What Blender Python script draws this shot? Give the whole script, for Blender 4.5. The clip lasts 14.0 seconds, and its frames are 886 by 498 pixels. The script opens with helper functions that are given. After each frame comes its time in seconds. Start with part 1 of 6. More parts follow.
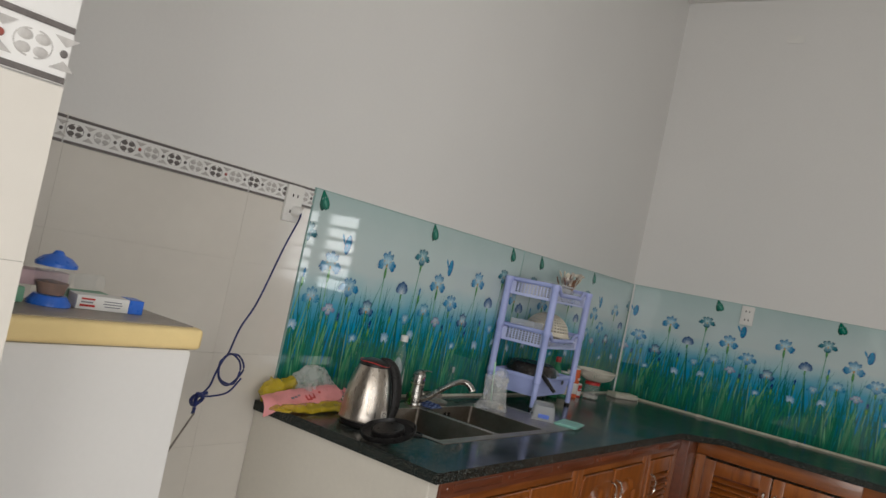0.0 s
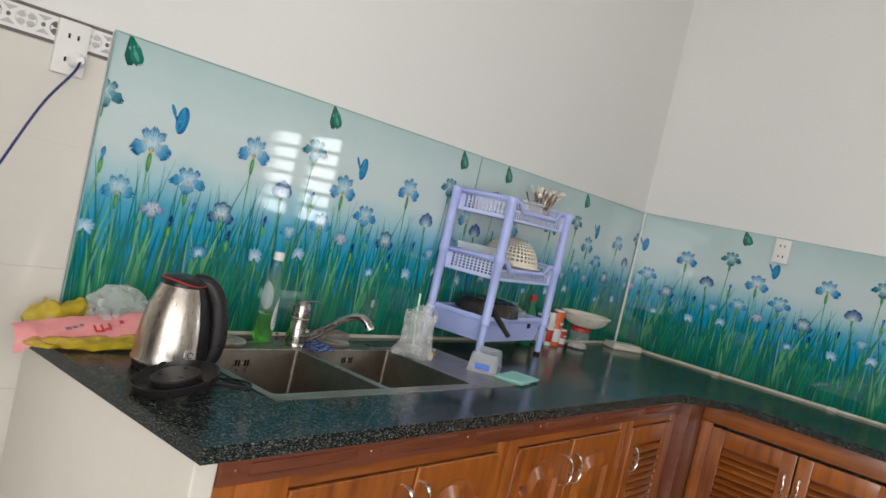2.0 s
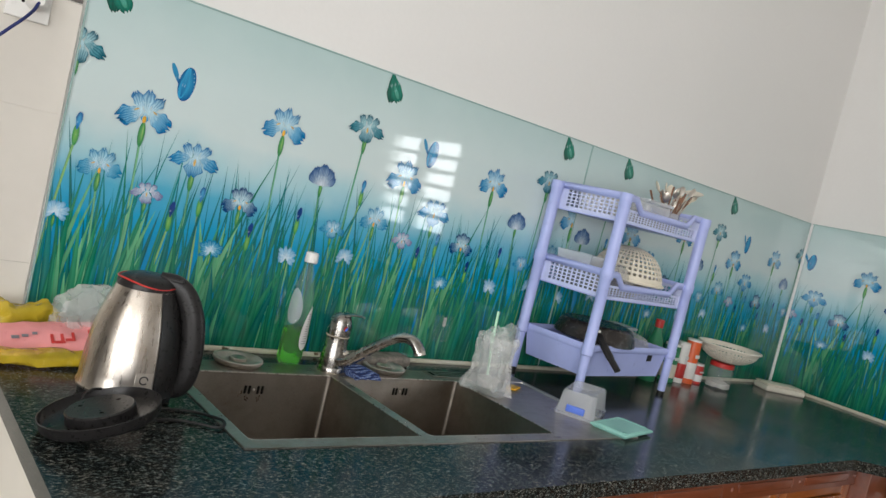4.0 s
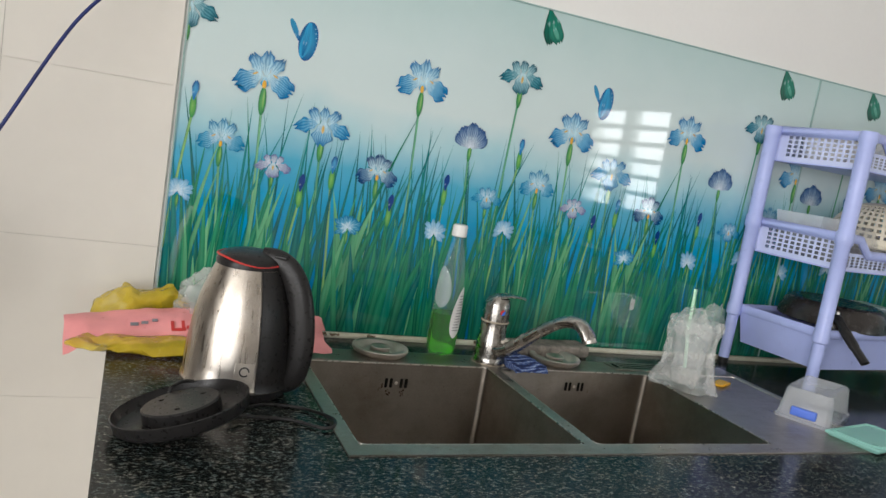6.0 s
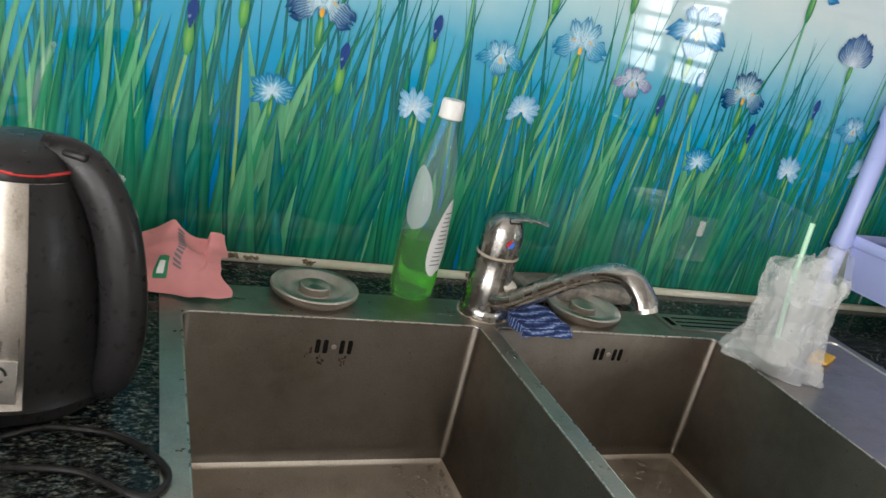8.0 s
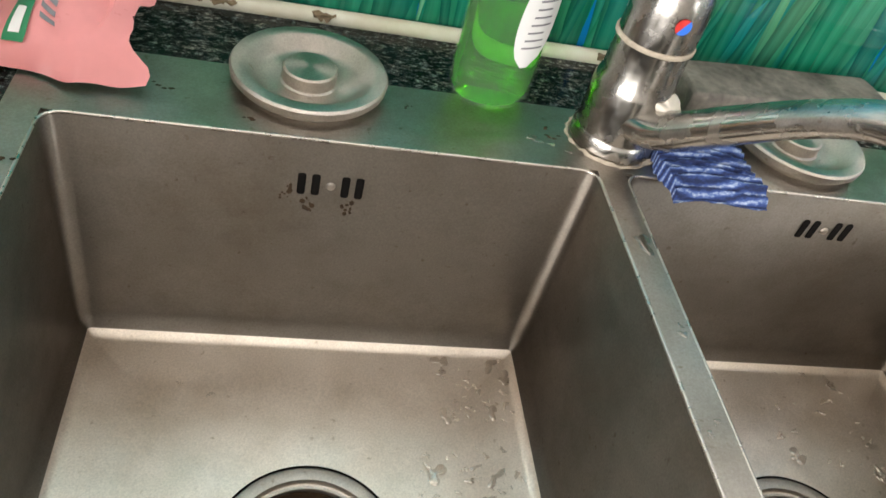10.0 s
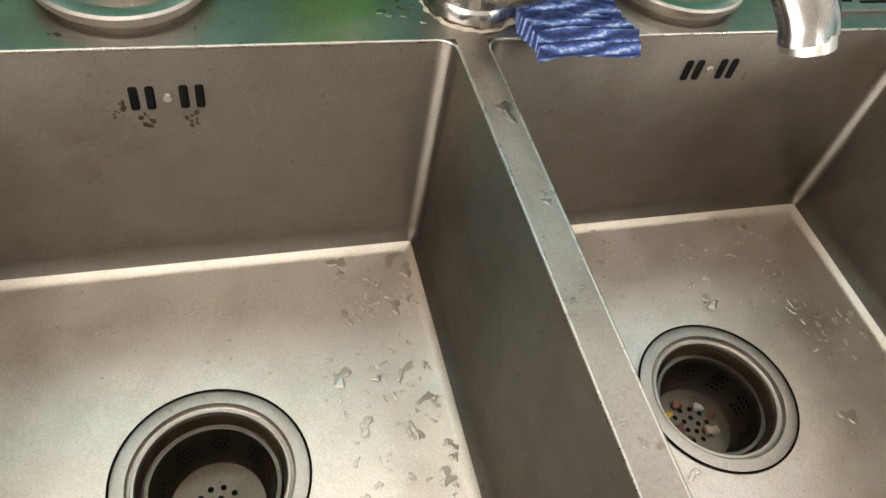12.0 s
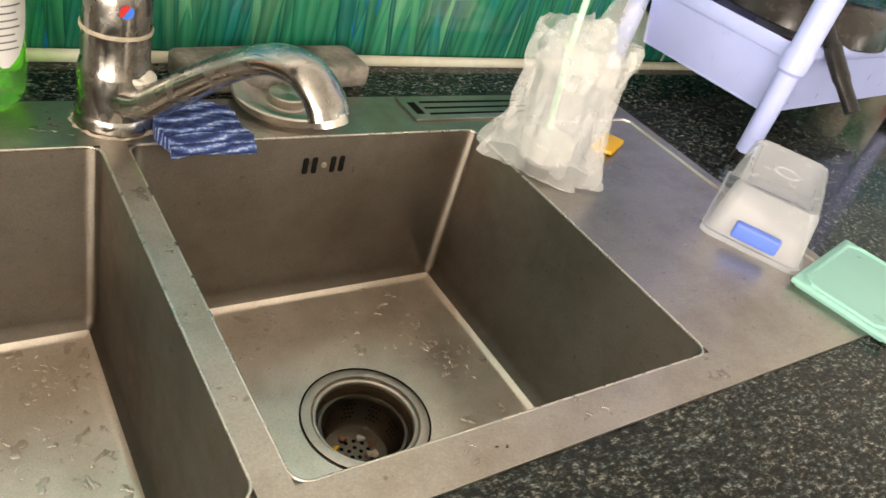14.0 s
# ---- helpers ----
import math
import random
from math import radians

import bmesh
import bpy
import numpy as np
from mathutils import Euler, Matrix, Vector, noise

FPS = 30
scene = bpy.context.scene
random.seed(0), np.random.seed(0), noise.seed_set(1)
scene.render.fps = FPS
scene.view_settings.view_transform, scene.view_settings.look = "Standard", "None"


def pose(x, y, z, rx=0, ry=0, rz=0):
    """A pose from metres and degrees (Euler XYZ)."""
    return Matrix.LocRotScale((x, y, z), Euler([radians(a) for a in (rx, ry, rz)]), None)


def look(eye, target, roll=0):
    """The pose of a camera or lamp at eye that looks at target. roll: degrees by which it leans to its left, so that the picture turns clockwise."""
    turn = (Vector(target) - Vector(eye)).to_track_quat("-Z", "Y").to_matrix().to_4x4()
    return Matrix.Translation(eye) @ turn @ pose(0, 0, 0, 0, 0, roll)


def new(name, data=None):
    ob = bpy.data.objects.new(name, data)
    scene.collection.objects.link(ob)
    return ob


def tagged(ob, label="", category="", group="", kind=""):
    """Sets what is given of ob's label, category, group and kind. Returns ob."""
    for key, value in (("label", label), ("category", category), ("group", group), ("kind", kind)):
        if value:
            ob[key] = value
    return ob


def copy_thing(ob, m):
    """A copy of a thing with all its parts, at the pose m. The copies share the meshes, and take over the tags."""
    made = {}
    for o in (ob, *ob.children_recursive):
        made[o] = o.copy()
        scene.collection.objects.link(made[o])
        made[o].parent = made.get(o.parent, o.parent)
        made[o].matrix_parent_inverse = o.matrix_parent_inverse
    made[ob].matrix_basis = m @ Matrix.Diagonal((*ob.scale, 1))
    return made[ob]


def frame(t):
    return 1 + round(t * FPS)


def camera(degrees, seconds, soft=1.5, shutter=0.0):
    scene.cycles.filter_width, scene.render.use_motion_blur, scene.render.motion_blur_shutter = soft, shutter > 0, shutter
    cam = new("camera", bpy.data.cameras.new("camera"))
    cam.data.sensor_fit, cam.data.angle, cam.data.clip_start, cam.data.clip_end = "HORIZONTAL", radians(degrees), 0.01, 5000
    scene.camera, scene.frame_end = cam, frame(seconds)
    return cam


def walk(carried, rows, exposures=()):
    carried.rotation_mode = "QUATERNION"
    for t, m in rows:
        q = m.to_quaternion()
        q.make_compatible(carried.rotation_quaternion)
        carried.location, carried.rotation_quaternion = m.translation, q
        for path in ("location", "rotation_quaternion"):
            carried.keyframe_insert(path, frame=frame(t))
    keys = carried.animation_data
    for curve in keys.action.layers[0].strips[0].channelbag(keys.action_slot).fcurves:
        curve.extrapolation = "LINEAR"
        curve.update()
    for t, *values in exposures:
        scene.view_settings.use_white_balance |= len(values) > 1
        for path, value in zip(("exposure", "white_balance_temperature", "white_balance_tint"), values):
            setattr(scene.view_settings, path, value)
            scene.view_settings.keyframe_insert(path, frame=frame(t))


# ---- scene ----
cam = camera(60.7, 14.0, shutter=0.15)
PATH = [
    (0, (-1.696, -1.754, 1.342), (-0.071, -0.59, 1.41), 11.9),
    (0.5, (-1.449, -1.724, 1.333), (0.091, -0.448, 1.367), 11.5),
    (1, (-1.213, -1.717, 1.306), (0.344, -0.462, 1.306), 13.4),
    (1.5, (-1.009, -1.75, 1.297), (0.528, -0.471, 1.264), 12.8),
    (2, (-0.795, -1.693, 1.293), (0.757, -0.435, 1.206), 12.8),
    (2.2, (-0.729, -1.669, 1.301), (0.857, -0.456, 1.194), 13.8),
    (4.3, (-0.251, -1.475, 1.276), (0.983, 0.093, 1.146), 13.0),
    (4.5, (-0.208, -1.453, 1.279), (1.021, 0.119, 1.144), 12.1),
    (5, (-0.091, -1.418, 1.258), (0.96, 0.27, 1.052), 10.6),
    (5.5, (-0.075, -1.378, 1.247), (0.753, 0.426, 1.004), 10.3),
    (6, (-0.06, -1.361, 1.237), (0.718, 0.462, 0.97), 9.5),
    (6.5, (-0.027, -1.366, 1.237), (0.766, 0.443, 0.924), 8.9),
    (7, (0.019, -1.294, 1.229), (0.808, 0.509, 0.87), 9.6),
    (7.2, (0.045, -1.219, 1.234), (0.838, 0.576, 0.845), 10.4),
    (9.3, (0.367, -0.566, 1.161), (1.052, 0.946, 0.046), 19.5),
    (9.5, (0.374, -0.554, 1.156), (0.99, 0.936, -0.028), 18.6),
    (10, (0.369, -0.542, 1.133), (0.817, 0.86, -0.221), 17.0),
    (10.5, (0.377, -0.542, 1.129), (0.786, 0.775, -0.32), 15.4),
    (11, (0.406, -0.533, 1.13), (0.868, 0.731, -0.349), 14.6),
    (11.5, (0.43, -0.522, 1.131), (0.932, 0.682, -0.384), 13.7),
    (12, (0.435, -0.535, 1.126), (0.959, 0.639, -0.406), 13.1),
    (12.5, (0.425, -0.552, 1.139), (1.0, 0.641, -0.359), 14.1),
    (13, (0.415, -0.588, 1.15), (1.149, 0.688, -0.204), 16.9),
    (13.5, (0.433, -0.629, 1.168), (1.462, 0.56, -0.068), 19.2),
    (14, (0.457, -0.7, 1.182), (1.579, 0.523, 0.065), 18.5),
]
# the camera's own exposure: dark at the entrance, opening up over the sink
EXPOSURES = [(0, -1.40, 6600, 10), (0.6, -1.14, 6500, 10), (1.2, -0.80, 6500, 10), (1.5, -0.74, 6450, 10), (2.2, -0.66, 6450, 10), (4.5, -0.56, 6450, 10), (7.2, -0.52, 6500, 10), (9.3, 0.52, 6600, 11),
             (11, 0.72, 6750, 11), (12.5, 0.73, 6800, 11), (13.2, 0.66, 6900, 11), (14, 0.60, 7900, 13)]
walk(cam, [(t, look(eye, target, roll)) for t, eye, target, roll in PATH], EXPOSURES)

# ---------------------------------------------------------------- light
WINDOW_W, DOOR_W, WEST_FILL_W = 62.0, 118.0, 128.0
world = bpy.data.worlds.new("world")
scene.world = world
world.use_nodes = True
sky = world.node_tree.nodes.new("ShaderNodeTexSky")
sky.sky_type = "NISHITA"
sky.sun_disc = False
sky.sun_elevation, sky.sun_rotation = radians(48), radians(120)
world.node_tree.links.new(sky.outputs[0], world.node_tree.nodes["Background"].inputs[0])
world.node_tree.nodes["Background"].inputs[1].default_value = 0.1


def area_lamp(name, at, facing, sx, sy, watts, colour):
    data = bpy.data.lights.new(name, "AREA")
    data.shape, data.size, data.size_y, data.energy, data.color = "RECTANGLE", sx, sy, watts, colour
    ob = new(name, data)
    ob.matrix_world = look(at, facing)
    return ob


# daylight that enters by the barred window and by the wide doorway
area_lamp("window_daylight", (2.975, -2.76, 1.345), (1.0, -2.76, 1.345), 1.20, 1.0, WINDOW_W, (0.93, 0.97, 1.0))
area_lamp("doorway_daylight", (-2.0, -4.2, 1.5), (0.6, -0.6, 1.3), 2.2, 2.6, DOOR_W, (1.0, 0.985, 0.97))
# fill lamp added out of view to brighten the east wall
area_lamp("west_fill", (-3.26, -2.6, 1.4), (0.0, -2.1, 1.4), 1.3, 2.3, WEST_FILL_W, (1.0, 0.985, 0.97))


# ---------------------------------------------------------------- materials
def shader(name):
    m = bpy.data.materials.new(name)
    m.use_nodes = True
    return m, m.node_tree.nodes, m.node_tree.links, m.node_tree.nodes["Principled BSDF"]


def ramp(nodes, stops):
    r = nodes.new("ShaderNodeValToRGB")
    r.color_ramp.elements[0].position, r.color_ramp.elements[0].color = stops[0][0], (*stops[0][1], 1)
    r.color_ramp.elements[1].position, r.color_ramp.elements[1].color = stops[-1][0], (*stops[-1][1], 1)
    for p, c in stops[1:-1]:
        r.color_ramp.elements.new(p).color = (*c, 1)
    return r


def noisy(nodes, links, scale, detail=4.0, stretch=(1, 1, 1), rough=0.55):
    tc, mp, nz = nodes.new("ShaderNodeTexCoord"), nodes.new("ShaderNodeMapping"), nodes.new("ShaderNodeTexNoise")
    mp.inputs["Scale"].default_value = stretch
    nz.inputs["Scale"].default_value, nz.inputs["Detail"].default_value, nz.inputs["Roughness"].default_value = scale, detail, rough
    links.new(tc.outputs["Object"], mp.inputs[0])
    links.new(mp.outputs[0], nz.inputs["Vector"])
    return nz


def surface(name, colour, rough=0.5, metal=0.0, var=0.1, scale=6.0, fine=60.0, bump=0.02, stretch=(1, 1, 1), coat=0.0,
            transmission=0.0, alpha=1.0, ior=1.45, rough_var=0.08, warm=(1.0, 1.0, 1.0), sss=0.0):
    """A surface with slow and fine variation of colour and gloss, and a little relief."""
    m, nodes, links, bsdf = shader(name)
    big, small = noisy(nodes, links, scale, 3.0, stretch), noisy(nodes, links, fine, 5.0, stretch)
    mix = nodes.new("ShaderNodeMath")
    mix.operation = "MULTIPLY_ADD"
    links.new(big.outputs[0], mix.inputs[0])
    mix.inputs[1].default_value = 0.65
    half = nodes.new("ShaderNodeMath")
    half.operation = "MULTIPLY"
    links.new(small.outputs[0], half.inputs[0])
    half.inputs[1].default_value = 0.35
    links.new(half.outputs[0], mix.inputs[2])
    lo = tuple(c * (1 - var) * w for c, w in zip(colour, warm))
    hi = tuple(min(1.0, c * (1 + var)) for c in colour)
    r = ramp(nodes, [(0.3, lo), (0.7, hi)])
    links.new(mix.outputs[0], r.inputs[0])
    links.new(r.outputs[0], bsdf.inputs["Base Color"])
    rr = nodes.new("ShaderNodeMapRange")
    rr.inputs["To Min"].default_value, rr.inputs["To Max"].default_value = max(0.02, rough - rough_var), min(1.0, rough + rough_var)
    rr.inputs["From Min"].default_value, rr.inputs["From Max"].default_value = 0.3, 0.7
    links.new(small.outputs[0], rr.inputs["Value"])
    links.new(rr.outputs[0], bsdf.inputs["Roughness"])
    bsdf.inputs["Metallic"].default_value = metal
    bsdf.inputs["Coat Weight"].default_value = coat
    bsdf.inputs["Transmission Weight"].default_value = transmission
    bsdf.inputs["Alpha"].default_value = alpha
    bsdf.inputs["IOR"].default_value = ior
    bsdf.inputs["Subsurface Weight"].default_value = sss
    if bump:
        b = nodes.new("ShaderNodeBump")
        b.inputs["Strength"].default_value, b.inputs["Distance"].default_value = 0.4, bump * 0.01
        links.new(small.outputs[0], b.inputs["Height"])
        links.new(b.outputs[0], bsdf.inputs["Normal"])
    return m


def granite_material():
    m, nodes, links, bsdf = shader("black_granite")
    grain = noisy(nodes, links, 330, 5.0, (0.55, 1.0, 1.0), 0.78)
    tint = noisy(nodes, links, 90, 2.0)
    cloud = noisy(nodes, links, 5, 3.0)
    r = ramp(nodes, [(0.46, (0.008, 0.010, 0.010)), (0.53, (0.024, 0.029, 0.028)), (0.59, (0.11, 0.12, 0.114)), (0.69, (0.40, 0.41, 0.385))])
    links.new(grain.outputs[0], r.inputs[0])
    r2 = ramp(nodes, [(0.42, (0.75, 0.85, 0.85)), (0.62, (1.15, 1.05, 0.95))])
    links.new(tint.outputs[0], r2.inputs[0])
    mul = nodes.new("ShaderNodeMix")
    mul.data_type, mul.blend_type = "RGBA", "MULTIPLY"
    mul.inputs[0].default_value = 1.0
    links.new(r.outputs[0], mul.inputs[6])
    links.new(r2.outputs[0], mul.inputs[7])
    links.new(mul.outputs[2], bsdf.inputs["Base Color"])
    rr = nodes.new("ShaderNodeMapRange")
    rr.inputs["From Min"].default_value, rr.inputs["From Max"].default_value = 0.35, 0.7
    rr.inputs["To Min"].default_value, rr.inputs["To Max"].default_value = 0.10, 0.24
    bsdf.inputs["Specular IOR Level"].default_value = 0.17
    links.new(cloud.outputs[0], rr.inputs["Value"])
    links.new(rr.outputs[0], bsdf.inputs["Roughness"])
    return m


def steel_material(name, colour, rough, stretch, streak=0.25, stain=0.25, scratch=0.3):
    """Brushed stainless steel with water marks."""
    m, nodes, links, bsdf = shader(name)
    lines = noisy(nodes, links, 60, 6.0, stretch)
    marks = noisy(nodes, links, 9, 5.0)
    spots = noisy(nodes, links, 45, 4.0)
    dark = tuple(c * (1 - stain) * w for c, w in zip(colour, (1.0, 0.95, 0.88)))
    r = ramp(nodes, [(0.34, dark), (0.58, colour)])
    add = nodes.new("ShaderNodeMath")
    add.operation = "MULTIPLY_ADD"
    links.new(spots.outputs[0], add.inputs[0])
    add.inputs[1].default_value = 0.3
    sc = nodes.new("ShaderNodeMath")
    sc.operation = "MULTIPLY"
    sc.inputs[1].default_value = 0.7
    links.new(marks.outputs[0], sc.inputs[0])
    links.new(sc.outputs[0], add.inputs[2])
    links.new(add.outputs[0], r.inputs[0])
    grit, grain = noisy(nodes, links, 150, 2.0), noisy(nodes, links, 700, 2.0, (1, 1, 1), 0.7)
    soil = ramp(nodes, [(0.68, (1, 1, 1)), (0.78, (0.70, 0.65, 0.58))])
    links.new(grit.outputs[0], soil.inputs[0])
    fleck = ramp(nodes, [(0.3, (0.88, 0.875, 0.87)), (0.7, (1.11, 1.11, 1.11))])
    links.new(grain.outputs[0], fleck.inputs[0])
    last = r.outputs[0]
    for other in (soil, fleck):
        mul = nodes.new("ShaderNodeMix")
        mul.data_type, mul.blend_type = "RGBA", "MULTIPLY"
        mul.inputs[0].default_value = 1.0
        links.new(last, mul.inputs[6])
        links.new(other.outputs[0], mul.inputs[7])
        last = mul.outputs[2]
    links.new(last, bsdf.inputs["Base Color"])
    bsdf.inputs["Metallic"].default_value = 1.0
    rr = nodes.new("ShaderNodeMapRange")
    rr.inputs["From Min"].default_value, rr.inputs["From Max"].default_value = 0.3, 0.7
    rr.inputs["To Min"].default_value, rr.inputs["To Max"].default_value = rough * (1 - streak), rough * (1 + streak)
    links.new(lines.outputs[0], rr.inputs["Value"])
    links.new(rr.outputs[0], bsdf.inputs["Roughness"])
    b = nodes.new("ShaderNodeBump")
    b.inputs["Strength"].default_value, b.inputs["Distance"].default_value = scratch, 0.0003
    links.new(lines.outputs[0], b.inputs["Height"])
    links.new(b.outputs[0], bsdf.inputs["Normal"])
    return m


def wood_material(name, light, dark, along):
    m, nodes, links, bsdf = shader(name)
    stretch = {"z": (9, 9, 0.9), "x": (0.9, 9, 9), "y": (9, 0.9, 9)}[along]
    rings = noisy(nodes, links, 3.2, 6.0, stretch, 0.62)
    pores = noisy(nodes, links, 40, 4.0, stretch)
    info = nodes.new("ShaderNodeObjectInfo")
    off = nodes.new("ShaderNodeMath")
    off.operation = "MULTIPLY_ADD"
    links.new(info.outputs["Random"], off.inputs[0])
    off.inputs[1].default_value = 0.12
    links.new(rings.outputs[0], off.inputs[2])
    r = ramp(nodes, [(0.36, dark), (0.5, tuple((a + b) / 2 for a, b in zip(light, dark))), (0.68, light)])
    links.new(off.outputs[0], r.inputs[0])
    links.new(r.outputs[0], bsdf.inputs["Base Color"])
    bsdf.inputs["Roughness"].default_value = 0.28
    bsdf.inputs["Coat Weight"].default_value = 0.4
    bsdf.inputs["Coat Roughness"].default_value = 0.12
    b = nodes.new("ShaderNodeBump")
    b.inputs["Strength"].default_value, b.inputs["Distance"].default_value = 0.25, 0.0006
    links.new(pores.outputs[0], b.inputs["Height"])
    links.new(b.outputs[0], bsdf.inputs["Normal"])
    return m


def print_material(name, gradient):
    """Print behind polished glass: colours of the drawing, or the ground's slow change with height."""
    m, nodes, links, bsdf = shader(name)
    if gradient:
        tc, sep = nodes.new("ShaderNodeTexCoord"), nodes.new("ShaderNodeSeparateXYZ")
        links.new(tc.outputs["Object"], sep.inputs[0])
        cloud = noisy(nodes, links, 7, 3.0)
        add = nodes.new("ShaderNodeMath")
        add.operation = "MULTIPLY_ADD"
        links.new(cloud.outputs[0], add.inputs[0])
        add.inputs[1].default_value = 0.09
        links.new(sep.outputs[2], add.inputs[2])
        mr = nodes.new("ShaderNodeMapRange")
        mr.inputs["From Min"].default_value, mr.inputs["From Max"].default_value = 0.895, 1.575
        links.new(add.outputs[0], mr.inputs["Value"])
        r = ramp(nodes, [(0.0, (0.0, 0.12, 0.33)), (0.16, (0.0, 0.19, 0.46)), (0.36, (0.004, 0.30, 0.54)), (0.46, (0.07, 0.37, 0.54)),
                         (0.56, (0.36, 0.58, 0.63)), (0.66, (0.56, 0.66, 0.66)), (0.80, (0.54, 0.65, 0.65)), (1.0, (0.43, 0.57, 0.565))])
        links.new(mr.outputs[0], r.inputs[0])
        links.new(r.outputs[0], bsdf.inputs["Base Color"])
    else:
        at = nodes.new("ShaderNodeVertexColor")
        at.layer_name = "Col"
        brush = noisy(nodes, links, 1.0, 4.0, (260, 1, 16), 0.6)
        tone = ramp(nodes, [(0.32, (0.80, 0.82, 0.83)), (0.52, (1.0, 1.0, 1.0)), (0.70, (1.16, 1.16, 1.14))])
        links.new(brush.outputs[0], tone.inputs[0])
        mul = nodes.new("ShaderNodeMix")
        mul.data_type, mul.blend_type = "RGBA", "MULTIPLY"
        mul.inputs[0].default_value = 1.0
        links.new(at.outputs[0], mul.inputs[6])
        links.new(tone.outputs[0], mul.inputs[7])
        links.new(mul.outputs[2], bsdf.inputs["Base Color"])
    bsdf.inputs["Roughness"].default_value = 0.03
    bsdf.inputs["IOR"].default_value = 1.52
    return m


def stripe_material():
    m, nodes, links, bsdf = shader("blue_knit")
    tc, wv = nodes.new("ShaderNodeTexCoord"), nodes.new("ShaderNodeTexWave")
    wv.bands_direction = "Y"
    wv.inputs["Scale"].default_value, wv.inputs["Distortion"].default_value = 66, 0.35
    wv.inputs["Detail"].default_value, wv.inputs["Detail Scale"].default_value = 3.0, 4.0
    links.new(tc.outputs["Object"], wv.inputs["Vector"])
    fuzz = noisy(nodes, links, 620, 3.0, (0.5, 1.0, 1.0), 0.7)
    add = nodes.new("ShaderNodeMath")
    add.operation = "MULTIPLY_ADD"
    links.new(fuzz.outputs[0], add.inputs[0])
    add.inputs[1].default_value = 0.6
    sof = nodes.new("ShaderNodeMath")
    sof.operation = "MULTIPLY"
    sof.inputs[1].default_value = 0.45
    links.new(wv.outputs[1], sof.inputs[0])
    links.new(sof.outputs[0], add.inputs[2])
    r = ramp(nodes, [(0.30, (0.007, 0.014, 0.06)), (0.55, (0.026, 0.058, 0.20)), (0.68, (0.07, 0.12, 0.30)), (0.84, (0.42, 0.50, 0.62))])
    links.new(add.outputs[0], r.inputs[0])
    links.new(r.outputs[0], bsdf.inputs["Base Color"])
    bsdf.inputs["Roughness"].default_value = 0.9
    return m


M = {}
M["paint"] = surface("white_wall_paint", (0.76, 0.75, 0.73), 0.55, var=0.025, scale=1.2, fine=90, bump=0.05)
M["ceiling"] = surface("white_ceiling_paint", (0.80, 0.79, 0.77), 0.7, var=0.02, scale=1.0, fine=60, bump=0.03)
M["end_wall"] = surface("cream_masonry", (0.70, 0.66, 0.58), 0.5, var=0.05, scale=3, fine=70, bump=0.06)
M["tile"] = surface("cream_wall_tile", (0.70, 0.665, 0.605), 0.12, var=0.03, scale=4, fine=25, bump=0.01, coat=0.3, rough_var=0.04)
M["grout"] = surface("wall_grout", (0.70, 0.66, 0.595), 0.6, var=0.04, scale=20, fine=160)
M["border"] = surface("border_tile_ground", (0.80, 0.79, 0.77), 0.15, var=0.03, scale=9, coat=0.3)
M["border_dark"] = surface("border_tile_grey", (0.15, 0.135, 0.13), 0.2, var=0.25, scale=40, fine=200)
M["border_mid"] = surface("border_tile_pale", (0.50, 0.48, 0.46), 0.2, var=0.2, scale=40, fine=200)
M["border_red"] = surface("border_tile_red", (0.36, 0.10, 0.08), 0.2, var=0.2, scale=40)
M["floor"] = surface("floor_tile", (0.36, 0.325, 0.28), 0.15, var=0.08, scale=3, fine=40)
M["granite"] = granite_material()
# one steel in three tones, its shade and light put into the colour
M["steel"] = steel_material("brushed_steel_shaded", (0.245, 0.218, 0.188), 0.46, (0.5, 1.0, 1.0), 0.14, 0.24, 0.05)
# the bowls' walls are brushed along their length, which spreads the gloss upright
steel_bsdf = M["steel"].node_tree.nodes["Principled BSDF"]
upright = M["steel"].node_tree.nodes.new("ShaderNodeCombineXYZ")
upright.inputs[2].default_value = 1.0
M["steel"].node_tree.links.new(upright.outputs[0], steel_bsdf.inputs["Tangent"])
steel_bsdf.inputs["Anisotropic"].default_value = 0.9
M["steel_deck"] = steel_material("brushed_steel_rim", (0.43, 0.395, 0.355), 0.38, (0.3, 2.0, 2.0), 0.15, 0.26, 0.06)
M["steel_drain"] = steel_material("dark_drain_steel", (0.19, 0.165, 0.135), 0.34, (1, 1, 1), 0.2, 0.35, 0.05)
# same steel as the walls, made paler to carry light on the floor
M["steel_floor"] = steel_material("brushed_steel_lit", (0.88, 0.80, 0.71), 0.36, (0.6, 0.6, 0.6), 0.18, 0.20, 0.04)
M["steel_bright"] = steel_material("turned_steel", (0.66, 0.615, 0.56), 0.40, (1, 1, 1), 0.15, 0.26, 0.06)
M["kettle_steel"] = steel_material("kettle_steel", (0.53, 0.49, 0.445), 0.31, (3.0, 3.0, 0.15), 0.25, 0.22, 0.2)
# paler than the rim's steel, to draw the highlight on its edge
M["edge"] = surface("steel_edge_highlight", (0.60, 0.56, 0.51), 0.30, metal=1.0, var=0.12, scale=30, fine=120)
M["turned"] = steel_material("turned_steel_lid", (0.54, 0.505, 0.46), 0.46, (1, 1, 1), 0.15, 0.26, 0.06)
turned_nodes = M["turned"].node_tree.nodes
radial = turned_nodes.new("ShaderNodeTangent")
radial.direction_type, radial.axis = "RADIAL", "Z"
M["turned"].node_tree.links.new(radial.outputs[0], turned_nodes["Principled BSDF"].inputs["Tangent"])
